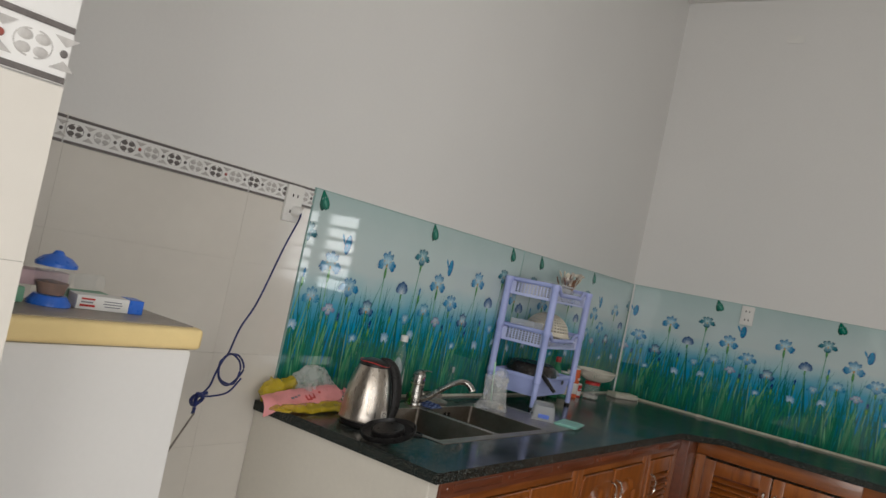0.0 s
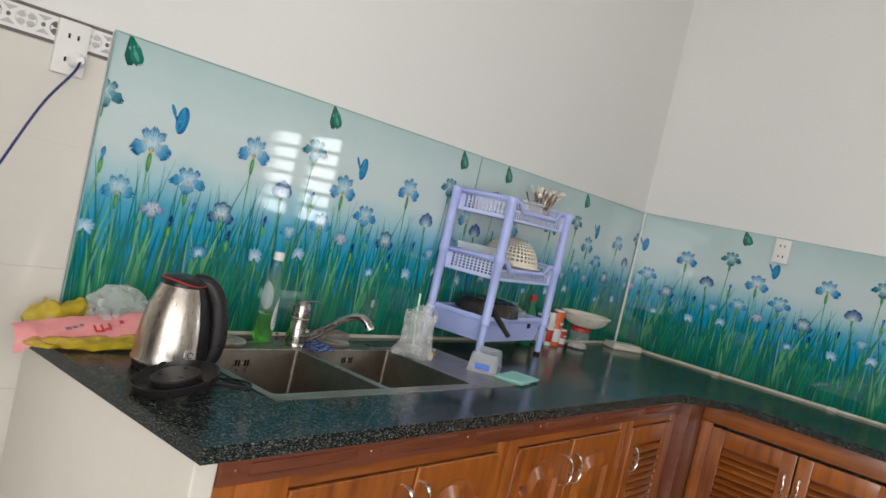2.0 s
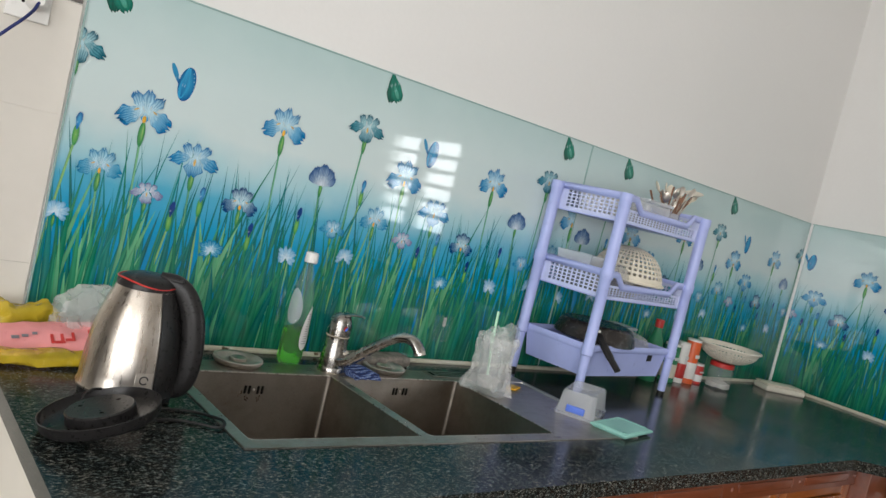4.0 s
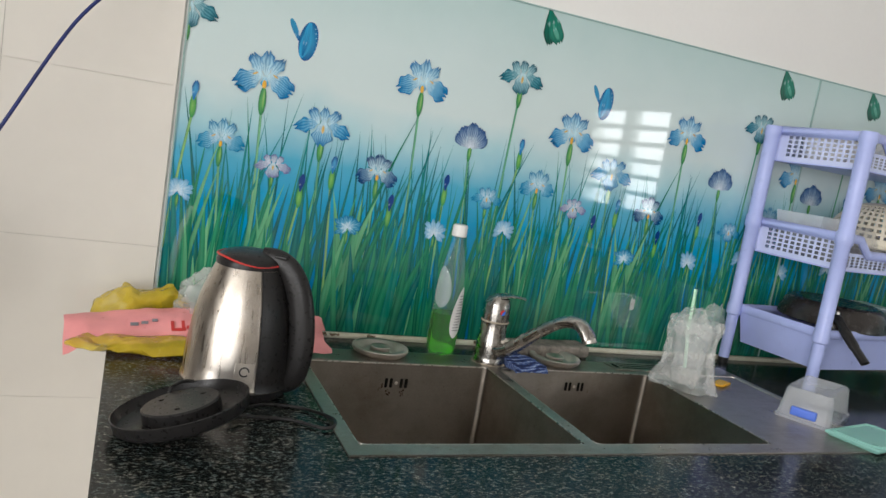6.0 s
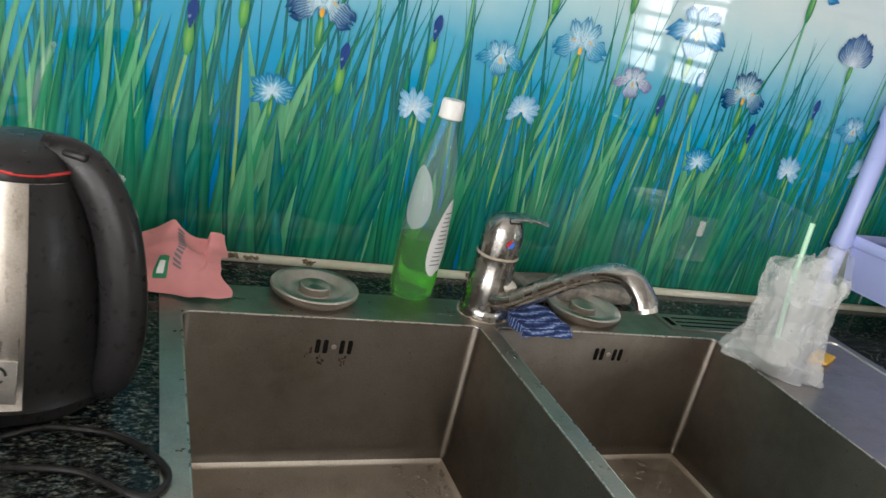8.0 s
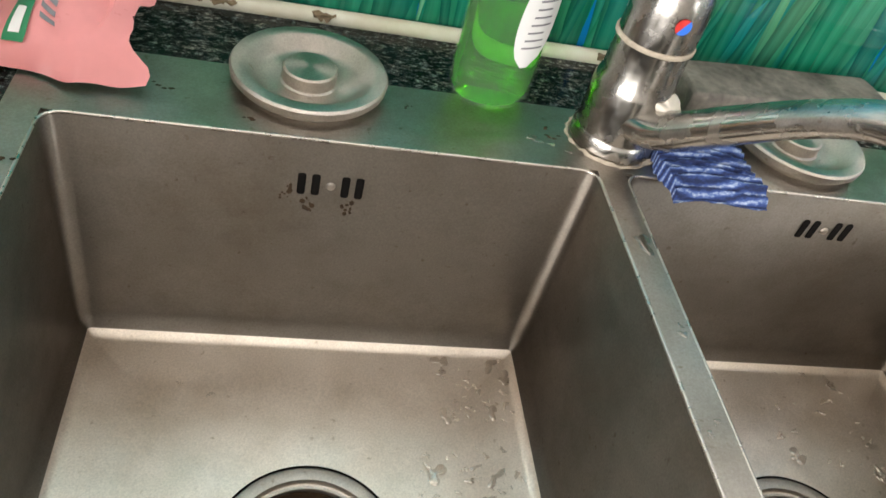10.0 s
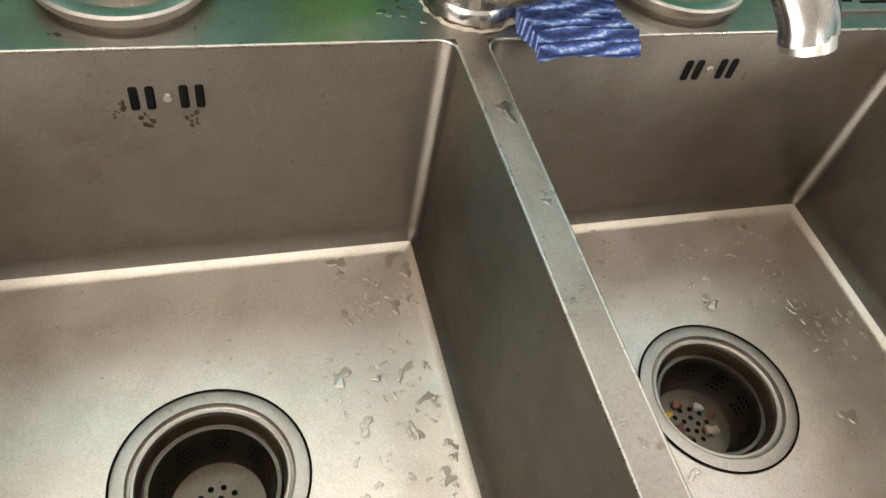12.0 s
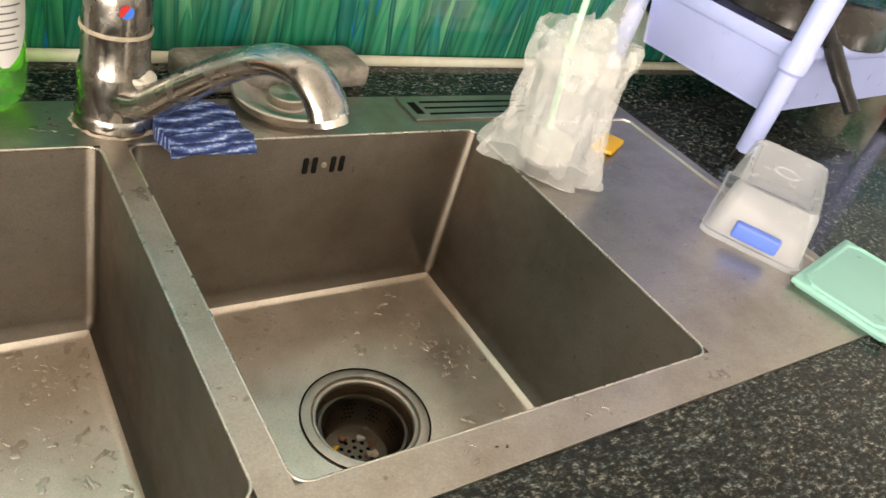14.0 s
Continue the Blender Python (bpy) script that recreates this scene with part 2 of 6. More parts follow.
turned_nodes["Principled BSDF"].inputs["Anisotropic"].default_value = 0.75
M["chrome"] = steel_material("spotted_chrome", (0.46, 0.442, 0.415), 0.24, (1, 1, 1), 0.55, 0.62, 0.16)
M["scale"] = surface("lime_scale", (0.40, 0.34, 0.265), 0.8, var=0.3, scale=60, fine=240, bump=0.3)
M["stain"] = surface("brown_water_stain", (0.19, 0.14, 0.085), 0.8, var=0.5, scale=90, fine=300)
M["lime"] = surface("pale_lime_crust", (0.62, 0.57, 0.49), 0.7, var=0.25, scale=50, fine=240, bump=0.3)
M["dark"] = surface("shadowed_hole", (0.012, 0.011, 0.010), 0.6, var=0.2, scale=40)
M["dark"].node_tree.nodes["Principled BSDF"].inputs["Specular IOR Level"].default_value = 0.0
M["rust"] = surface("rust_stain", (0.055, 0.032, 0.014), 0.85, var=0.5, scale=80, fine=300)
M["sealant"] = surface("white_sealant", (0.58, 0.58, 0.50), 0.45, var=0.16, scale=14, fine=90, bump=0.1, warm=(1.0, 0.92, 0.75))
M["print"] = print_material("printed_drawing", False)
M["print_ground"] = print_material("printed_ground", True)
M["glass_edge"] = surface("glass_edge", (0.30, 0.44, 0.42), 0.1, var=0.1)
M["wood"] = wood_material("varnished_wood", (0.37, 0.108, 0.014), (0.155, 0.036, 0.006), "z")
M["wood_x"] = wood_material("varnished_wood_rail", (0.33, 0.098, 0.016), (0.14, 0.034, 0.006), "x")
M["wood_y"] = wood_material("varnished_wood_side_rail", (0.36, 0.12, 0.03), (0.17, 0.045, 0.010), "y")
M["wood_dark"] = wood_material("dark_red_wood", (0.17, 0.045, 0.018), (0.075, 0.018, 0.007), "x")
M["handle"] = surface("nickel_handle", (0.75, 0.72, 0.68), 0.25, metal=1.0, var=0.05)
M["lavender"] = surface("lavender_plastic", (0.43, 0.49, 0.84), 0.34, var=0.05, scale=8, fine=50, bump=0.01, sss=0.0)
M["lavender_pale"] = surface("faded_lavender_plastic", (0.58, 0.63, 0.87), 0.36, var=0.06, scale=8, fine=50, bump=0.01)
M["black"] = surface("black_plastic", (0.016, 0.015, 0.015), 0.32, var=0.2, scale=20, fine=150, bump=0.05)
M["black"].node_tree.nodes["Principled BSDF"].inputs["Specular IOR Level"].default_value = 0.32
M["pan"] = surface("worn_pan_coating", (0.026, 0.022, 0.020), 0.24, var=0.3, scale=14, fine=90, bump=0.04)
M["red"] = surface("red_plastic", (0.52, 0.035, 0.03), 0.35, var=0.1)
M["blue"] = surface("blue_plastic", (0.035, 0.16, 0.66), 0.3, var=0.06)
M["blue_clip"] = surface("blue_clip_plastic", (0.10, 0.20, 0.74), 0.35, var=0.06)
M["cord"] = surface("navy_cord", (0.012, 0.022, 0.12), 0.45, var=0.3, scale=60)
M["white"] = surface("white_plastic", (0.78, 0.77, 0.74), 0.35, var=0.03)
M["cream"] = surface("cream_plastic", (0.74, 0.68, 0.55), 0.38, var=0.06, scale=12)
M["ivory"] = surface("ivory_plastic", (0.70, 0.66, 0.56), 0.4, var=0.08, scale=12)
M["clear"] = surface("clear_plastic", (0.80, 0.85, 0.84), 0.05, var=0.04, alpha=0.06, ior=1.5, bump=0.0, rough_var=0.02)
M["frost"] = surface("frosted_plastic", (0.84, 0.87, 0.92), 0.22, var=0.04, alpha=0.34, bump=0.01)
M["cup"] = surface("clear_cup_plastic", (0.85, 0.88, 0.88), 0.1, var=0.04, alpha=0.16, bump=0.0)
M["bag"] = surface("cloudy_plastic_film", (0.80, 0.80, 0.78), 0.16, var=0.14, scale=25, alpha=0.30, bump=0.05)
M["film"] = surface("clear_plastic_film", (0.86, 0.87, 0.84), 0.18, var=0.08, scale=30, alpha=0.30, bump=0.05)
M["thin_film"] = surface("thin_clear_film", (0.80, 0.84, 0.82), 0.06, var=0.05, scale=30, alpha=0.03, bump=0.0, rough_var=0.02)
M["ice"] = surface("milky_drink_rest", (0.80, 0.77, 0.72), 0.5, var=0.12, scale=60, fine=200, alpha=0.55, bump=0.2)
M["soap"] = surface("green_dish_soap", (0.11, 0.86, 0.012), 0.03, var=0.10, scale=24, transmission=0.95, ior=1.33, bump=0.0, rough_var=0.02)
M["label"] = surface("white_paper_label", (0.78, 0.78, 0.77), 0.4, var=0.04)
M["ink"] = surface("printed_grey", (0.20, 0.20, 0.22), 0.5, var=0.1)
M["pink"] = surface("pink_plastic_film", (0.78, 0.30, 0.30), 0.34, var=0.08, scale=20, fine=90, bump=0.08)
M["pink_cloth"] = surface("pink_cloth", (0.70, 0.20, 0.36), 0.9, var=0.3, scale=30, fine=200, bump=0.3)
M["yellow"] = surface("yellow_plastic_film", (0.68, 0.50, 0.03), 0.22, var=0.2, scale=25, alpha=0.62, bump=0.1)
M["ochre"] = surface("yellow_sachet", (0.80, 0.42, 0.01), 0.4, var=0.1)
M["straw"] = surface("green_straw_plastic", (0.50, 0.82, 0.58), 0.35, var=0.05)
M["aqua"] = surface("aqua_plastic", (0.34, 0.69, 0.61), 0.34, var=0.05, alpha=0.82, bump=0.01)
M["knit"] = stripe_material()
M["stone"] = surface("worn_whetstone", (0.20, 0.18, 0.155), 0.85, var=0.75, scale=30, fine=150, bump=0.6)
M["ledge_cap"] = surface("pale_yellow_paint", (0.80, 0.62, 0.30), 0.45, var=0.05, scale=6, fine=60, bump=0.06)
M["ledge_top"] = surface("grey_brown_slab", (0.30, 0.26, 0.22), 0.4, var=0.2, scale=10, fine=60)
M["orange"] = surface("orange_red_can", (0.70, 0.12, 0.03), 0.35, var=0.1)
M["green"] = surface("green_wrapper", (0.03, 0.22, 0.10), 0.4, var=0.2)
M["green_pale"] = surface("pale_green_plastic", (0.20, 0.45, 0.30), 0.4, var=0.1, alpha=0.8)
M["rose"] = surface("rose_plastic", (0.62, 0.44, 0.46), 0.4, var=0.1, alpha=0.85)
M["brown"] = surface("brown_contents", (0.22, 0.10, 0.06), 0.7, var=0.3, scale=60)
M["chopstick"] = surface("brown_chopstick_wood", (0.20, 0.095, 0.05), 0.5, var=0.3, scale=30)
M["water_deck"] = surface("water_on_the_rim", (0.46, 0.43, 0.39), 0.12, var=0.0, metal=1.0, alpha=0.5, bump=0.0, rough_var=0.01)
M["water"] = surface("standing_water", (0.84, 0.77, 0.69), 0.10, var=0.0, metal=1.0, alpha=0.42, ior=1.5, bump=0.0, rough_var=0.01)


# ---------------------------------------------------------------- mesh helpers
def finish(name, bm, material, smooth=38):
    bmesh.ops.remove_doubles(bm, verts=bm.verts, dist=1e-6)
    me = bpy.data.meshes.new(name)
    if smooth:
        for f in bm.faces:
            f.smooth = True
        for e in bm.edges:
            if len(e.link_faces) == 2:
                e.smooth = e.calc_face_angle(3.2) < radians(smooth)
    bm.to_mesh(me)
    bm.free()
    me.materials.append(material)
    return me


def part(name, bm, material, parent=None, label="", smooth=38):
    ob = new(name, finish(name, bm, material, smooth))
    ob.parent = parent
    return tagged(ob, label)


def thing(name, at, turn=0.0, label="", category="", group="", kind=""):
    ob = new(name)
    ob.empty_display_size = 0.05
    ob.location, ob.rotation_euler = at, (0, 0, radians(turn))
    return tagged(ob, label, category, group, kind)


def structure(name, bm, material, label, category, smooth=0):
    return tagged(part(name, bm, material, None, "", smooth), label, category, "", "structure")


def box(lo, hi, bevel=0.0, segments=2, bm=None):
    bm = bm or bmesh.new()
    got = bmesh.ops.create_cube(bm, size=1.0)["verts"]
    for v in got:
        v.co = Vector([(lo[i] + hi[i]) / 2 + v.co[i] * (hi[i] - lo[i]) for i in range(3)])
    if bevel:
        edges = list({e for v in got for e in v.link_edges})
        bmesh.ops.bevel(bm, geom=edges, offset=bevel, segments=segments, affect="EDGES", profile=0.6)
    return bm


def lathe(profile, segments=40, bm=None, squash=(1, 1), m=None, close=True):
    """Turns (radius, height) pairs about z."""
    bm = bm or bmesh.new()
    rings = []
    for r, z in profile:
        if r < 1e-5:
            rings.append([bm.verts.new((0, 0, z))])
        else:
            rings.append([bm.verts.new((r * squash[0] * math.cos(2 * math.pi * k / segments), r * squash[1] * math.sin(2 * math.pi * k / segments), z))
                          for k in range(segments)])
    for a, b in zip(rings, rings[1:]):
        for k in range(segments):
            q = (k + 1) % segments
            loop = [a[k % len(a)], a[q % len(a)], b[q % len(b)], b[k % len(b)]]
            loop = [v for i, v in enumerate(loop) if v not in loop[:i]]
            if len(loop) > 2:
                bm.faces.new(loop)
    if m is not None:
        for ring in rings:
            for v in ring:
                v.co = m @ v.co
    return bm


def smooth_path(points, steps=8):
    """A Catmull-Rom path through the points."""
    p = [Vector(q) for q in points]
    p = [p[0] * 2 - p[1]] + p + [p[-1] * 2 - p[-2]]
    out = []
    for i in range(1, len(p) - 2):
        for k in range(steps):
            t = k / steps
            a, b, c, d = p[i - 1], p[i], p[i + 1], p[i + 2]
            out.append(0.5 * (2 * b + (c - a) * t + (2 * a - 5 * b + 4 * c - d) * t * t + (3 * b - a - 3 * c + d) * t ** 3))
    return out + [p[-2]]


def tube(points, radius, sides=10, bm=None, flat=(1.0, 1.0), closed=False, up=(0, 0, 1)):
    """A tube along points; radius may be one number or one for each point."""
    bm = bm or bmesh.new()
    pts = [Vector(q) for q in points]
    n = len(pts)
    rings = []
    for i, p in enumerate(pts):
        a = pts[(i - 1) % n] if closed or i else p
        b = pts[(i + 1) % n] if closed or i < n - 1 else p
        d = (b - a).normalized()
        side = d.cross(Vector(up))
        if side.length < 1e-3:
            side = d.cross(Vector((1, 0, 0)))
        side.normalize()
        other = side.cross(d)
        r = radius[i] if isinstance(radius, (list, tuple)) else radius
        rings.append([bm.verts.new(p + side * (r * flat[0] * math.cos(2 * math.pi * k / sides)) + other * (r * flat[1] * math.sin(2 * math.pi * k / sides)))
                      for k in range(sides)])
    for a, b in zip(rings, rings[1:] + (rings[:1] if closed else [])):
        for k in range(sides):
            bm.faces.new((a[k], a[(k + 1) % sides], b[(k + 1) % sides], b[k]))
    if not closed:
        bm.faces.new(rings[0][::-1])
        bm.faces.new(rings[-1])
    return bm


def slab(cells, z0, z1, bm=None):
    """A plate from plan polygons that share corners, with walls along its free edges."""
    bm = bm or bmesh.new()
    top, low = {}, {}

    def vert(store, p, z):
        key = (round(p[0], 5), round(p[1], 5))
        if key not in store:
            store[key] = bm.verts.new((p[0], p[1], z))
        return store[key]

    count = {}
    for poly in cells:
        bm.faces.new([vert(top, p, z1) for p in poly])
        bm.faces.new([vert(low, p, z0) for p in reversed(poly)])
        for a, b in zip(poly, poly[1:] + poly[:1]):
            a, b = (round(a[0], 5), round(a[1], 5)), (round(b[0], 5), round(b[1], 5))
            count[(a, b)] = count.get((a, b), 0) + 1
    for a, b in list(count):
        if (b, a) not in count:
            bm.faces.new((top[a], low[a], low[b], top[b]))
    return bm


def grid_cells(xs, ys, skip=()):
    return [[(xs[i], ys[j]), (xs[i + 1], ys[j]), (xs[i + 1], ys[j + 1]), (xs[i], ys[j + 1])]
            for i in range(len(xs) - 1) for j in range(len(ys) - 1) if (i, j) not in skip]


def shift(bm, m):
    bmesh.ops.transform(bm, matrix=m, verts=bm.verts)
    return bm


def crumple(bm, amount, scale, seed=0.0):
    for v in bm.verts:
        v.co += noise.noise_vector((v.co + Vector((seed, seed * 1.7, -seed))) * scale) * amount
    return bm


def pillow(sx, sy, sz, nu=28, nv=16, power=0.5):
    """A closed soft pouch, flat on its underside."""
    bm = bmesh.new()
    rows = []
    for j in range(nv + 1):
        t = math.pi * j / nv - math.pi / 2
        row = []
        for i in range(nu):
            a = 2 * math.pi * i / nu
            c, s = math.cos(a), math.sin(a)
            sq = lambda v, e: math.copysign(abs(v) ** e, v)
            x, y, z = sq(math.cos(t), power) * sq(c, power), sq(math.cos(t), power) * sq(s, power), math.sin(t)
            row.append(bm.verts.new((x * sx, y * sy, max(z, -0.6) * sz + 0.6 * sz)))
        rows.append(row)
    for a, b in zip(rows, rows[1:]):
        for i in range(nu):
            bm.faces.new((a[i], a[(i + 1) % nu], b[(i + 1) % nu], b[i]))
    bmesh.ops.remove_doubles(bm, verts=bm.verts, dist=1e-5)
    return bm


# ---------------------------------------------------------------- the room
XR, YS, XW, CEIL = 2.820, -4.0, -3.2, 3.365
TOP = 0.85
bm = box((XW - 0.1, 0.0, -0.1), (XR + 0.1, 0.12, CEIL + 0.1))
wall_north = structure("wall_north", bm, M["paint"], "white painted kitchen wall, tiled in its lower part", "wall")
bm = bmesh.new()
for lo, hi in (((XR, -2.32, 0), (XR + 0.12, 0, CEIL)), ((XR, YS, 0), (XR + 0.12, -3.20, CEIL)),
               ((XR, -3.20, 0), (XR + 0.12, -2.32, 1.0)), ((XR, -3.20, 1.69), (XR + 0.12, -2.32, CEIL))):
    box(lo, hi, bm=bm)
wall_east = structure("wall_east", bm, M["paint"], "white painted side wall with a barred window", "wall")
bm = bmesh.new()
for lo, hi in (((XW, YS - 0.12, 0), (-3.1, YS, CEIL)), ((-0.8, YS - 0.12, 0), (XR, YS, CEIL)), ((-3.1, YS - 0.12, 2.75), (-0.8, YS, CEIL))):
    box(lo, hi, bm=bm)
structure("wall_south", bm, M["paint"], "white painted wall with a wide doorway", "wall")
# unseen wall; its opening is added to let the fill lamp in
bm = bmesh.new()
for lo, hi in (((XW - 0.1, YS, 0), (XW, -3.3, CEIL)), ((XW - 0.1, -1.9, 0), (XW, 0, CEIL)), ((XW - 0.1, -3.3, 2.6), (XW, -1.9, CEIL))):
    box(lo, hi, bm=bm)
structure("wall_west", bm, M["paint"], "plain white painted wall with an opening added for the fill lamp", "wall")
structure("ceiling", box((XW - 0.1, YS - 0.1, CEIL), (XR + 0.1, 0, CEIL + 0.1)), M["ceiling"], "flat white ceiling", "ceiling")
structure("floor", box((XW - 0.1, YS - 0.1, -0.1), (XR + 0.1, 0, 0)), M["floor"], "pale tiled floor", "floor")
bm = bmesh.new()
box((XR - 0.05, YS, CEIL - 0.035), (XR, -0.05, CEIL), 0.010, bm=bm)
box((XW, -0.05, CEIL - 0.035), (XR, 0, CEIL), 0.010, bm=bm)
structure("trim", bm, M["ceiling"], "white plaster cornice under the ceiling", "cornice")
wall_partition = structure("wall_partition", box((XW, -0.90, 0), (-1.278, -0.80, CEIL)), M["paint"], "white tiled partition wall beside the entrance", "wall")

# the barred window in the side wall
window_1 = thing("window_1", (XR, -2.76, 1.0), 0, "white metal window with horizontal bars", "window", "", "structure")
bm = bmesh.new()
for lo, hi in (((0.0, -0.44, 0), (0.06, -0.40, 0.69)), ((0.0, 0.40, 0), (0.06, 0.44, 0.69)), ((0.0, -0.40, 0), (0.06, 0.40, 0.04)),
               ((0.0, -0.40, 0.65), (0.06, 0.40, 0.69)), ((0.0, -0.055, 0.04), (0.06, 0.055, 0.65))):
    box(lo, hi, 0.004, bm=bm)
part("window_frame", bm, M["white"], window_1, smooth=0)
for k in range(1, 6):
    for y0 in (-0.40, 0.055):
        part("bar", box((0.02, y0, 0.04 + k * 0.102 - 0.015), (0.038, y0 + 0.345, 0.04 + k * 0.102 + 0.015), 0.003), M["white"], window_1, smooth=0)

# wall tiles, grout and the patterned border
part("grout", box((-1.62, -0.0025, 0.0), (-0.004, 0.002, 1.528)), M["grout"], wall_north, "cream grout between the tiles", 0)
TILE_W, TILE_H, JOINT = 0.552, 0.2725, 0.0004


def tile_mesh(w, h, name):
    return finish(name, box((JOINT / 2, -0.006, JOINT / 2), (w - JOINT / 2, 0.0, h - JOINT / 2), 0.0003, 1), M["tile"], 0)


# half-height ledge beside the counter
ledge = thing("masonry_ledge", (-0.90, -0.600, 0), 0, "white half-height masonry partition with a pale yellow rounded cap", "ledge", "", "structure")
part("body", box((-2.29, -0.088, 0), (0.036, 0.088, 1.130), 0.009), M["paint"], ledge)
bm = box((-2.295, -0.096, 1.130), (0.048, 0.096, 1.1667), 0.011, 4)
part("cap", bm, M["ledge_cap"], ledge, "pale yellow painted cap with rounded edges")
part("slab", box((-2.29, -0.080, 1.1657), (0.034, 0.080, 1.1686), 0.0012), M["ledge_top"], ledge, "grey-brown slab set in the cap")

# cream end wall that carries the counter
structure("wall_counter_end", box((-0.058, -0.692, 0), (-0.012, -0.007, TOP - 0.03), 0.004), M["end_wall"], "cream masonry end of the kitchen counter", "wall")

# ---------------------------------------------------------------- counter
counter = thing("granite_worktop", (0, 0, 0), 0, "polished black speckled granite worktop turning a corner", "worktop", "", "structure")
cells = grid_cells([-0.066, 0.232, 0.950, 1.93], [-0.716, -0.514, -0.148, -0.009], {(1, 1)})
cells.append([(1.93, -0.716), (2.14, -0.86), (2.14, -3.0), (XR - 0.009, -3.0), (XR - 0.009, -0.009), (1.93, -0.009), (1.93, -0.148), (1.93, -0.514)])
bm = slab(cells, TOP - 0.03, TOP)
rim = [e for e in bm.edges if all(v.co.z > TOP - 0.001 for v in e.verts) and len(e.link_faces) == 2 and e.calc_face_angle(0) > 1 and
       not all(0.2 < v.co.x < 0.96 and -0.52 < v.co.y < -0.14 for v in e.verts)]
bmesh.ops.bevel(bm, geom=rim, offset=0.006, segments=3, affect="EDGES")
part("slab", bm, M["granite"], counter)

# ---------------------------------------------------------------- printed glass splashback
def lerp(a, b, t):
    return tuple(x + (y - x) * t for x, y in zip(a, b))


class Drawing:
    """Flat coloured shapes in (s, z), each laid a hair above the one before."""

    def __init__(self):
        self.v, self.f, self.c, self.d = [], [], [], 0.0

    def lift(self, step=5e-6):
        self.d += step

    def grid(self, rows, colours):
        base, n = len(self.v), len(rows[0])
        for row, cols in zip(rows, colours):
            for (s, z), c in zip(row, cols):
                self.v.append((s, -self.d, z))
                self.c.append((*c, 1.0))
        for j in range(len(rows) - 1):
            for i in range(n - 1):
                a = base + j * n + i
                self.f.append((a, a + 1, a + n + 1, a + n))
        self.lift()

    def blade(self, s, z, h, w, lean, bend, low, high):
        rows, cols = [], []
        for k in range(7):
            t = k / 6
            x = s + lean * h * t + bend * h * t * t
            half = w * 0.5 * (1 - t ** 2.2) * (0.75 + 0.5 * t * (1 - t) * 2) + 0.0001
            c = lerp(low, high, t ** 0.8)
            rows.append([(x - half, z + h * t), (x - half * 0.15, z + h * t), (x + half, z + h * t)])
            cols.append([lerp(c, (0.0, 0.03, 0.03), 0.30), lerp(c, (0.10, 0.50, 0.30), 0.16), c])
        self.grid(rows, cols)

    def petal(self, s, z, angle, length, width, heart, skin, edge, veins=9, frill=0.05, rng=random):
        nu, nv = 14, veins * 2 + 1
        rows, cols = [], []
        ca, sa = math.sin(angle), math.cos(angle)
        ph = rng.random() * 6
        for i in range(nu):
            u = i / (nu - 1)
            prof = max(0.0, math.sin(math.pi * (0.03 + 0.90 * u ** 1.6))) ** 0.62
            row, col = [], []
            for j in range(nv):
                q = 2 * j / (nv - 1) - 1
                reach = u * length * (1 + 0.6 * frill * (math.sin(6 * q + ph) + 0.5 * math.sin(10 * q + 2 * ph)) * u)
                across = q * prof * width * 0.5 * (1 + frill * math.sin(15 * u + ph + q))
                row.append((s + ca * reach + sa * across, z + sa * reach - ca * across))
                out = max(abs(q) ** 2.2 * min(1.0, 1.6 * u), u)
                t = max(0.0, min(1.0, (out - 0.08) / 0.42))
                c = lerp(heart, skin, t)
                if j % 2:
                    c = lerp(c, edge, 0.25 + 0.45 * u)
                elif 0.1 < u < 0.88:
                    c = lerp(c, heart, 0.75 * (1.0 - u) ** 0.8)
                c = lerp(c, edge, 0.85 * max(0.0, (out - 0.66) / 0.34) ** 1.3)
                if i == 5 and j % 4 == 1:
                    c = lerp(c, WHITE, 0.5)
                col.append(c)
            rows.append(row)
            cols.append(col)
        self.grid(rows, cols)

    def blob(self, s, z, rx, rz, c0, c1, n=18, turn=0.0):
        ring = [(rx * math.cos(2 * math.pi * k / n), rz * math.sin(2 * math.pi * k / n)) for k in range(n + 1)]
        ct, st = math.cos(turn), math.sin(turn)
        place = lambda p, f: (s + f * (p[0] * ct - p[1] * st), z + f * (p[0] * st + p[1] * ct))
        self.grid([[place(p, f) for p in ring] for f in (0.02, 0.6, 1.0)], [[lerp(c0, c1, f)] * (n + 1) for f in (0.0, 0.5, 1.0)])

    def mesh(self, name):
        me = bpy.data.meshes.new(name)
        me.from_pydata(self.v, [], self.f)
        at = me.color_attributes.new("Col", "FLOAT_COLOR", "POINT")
        at.data.foreach_set("color", [x for c in self.c for x in c])
        me.materials.append(M["print"])
        return me


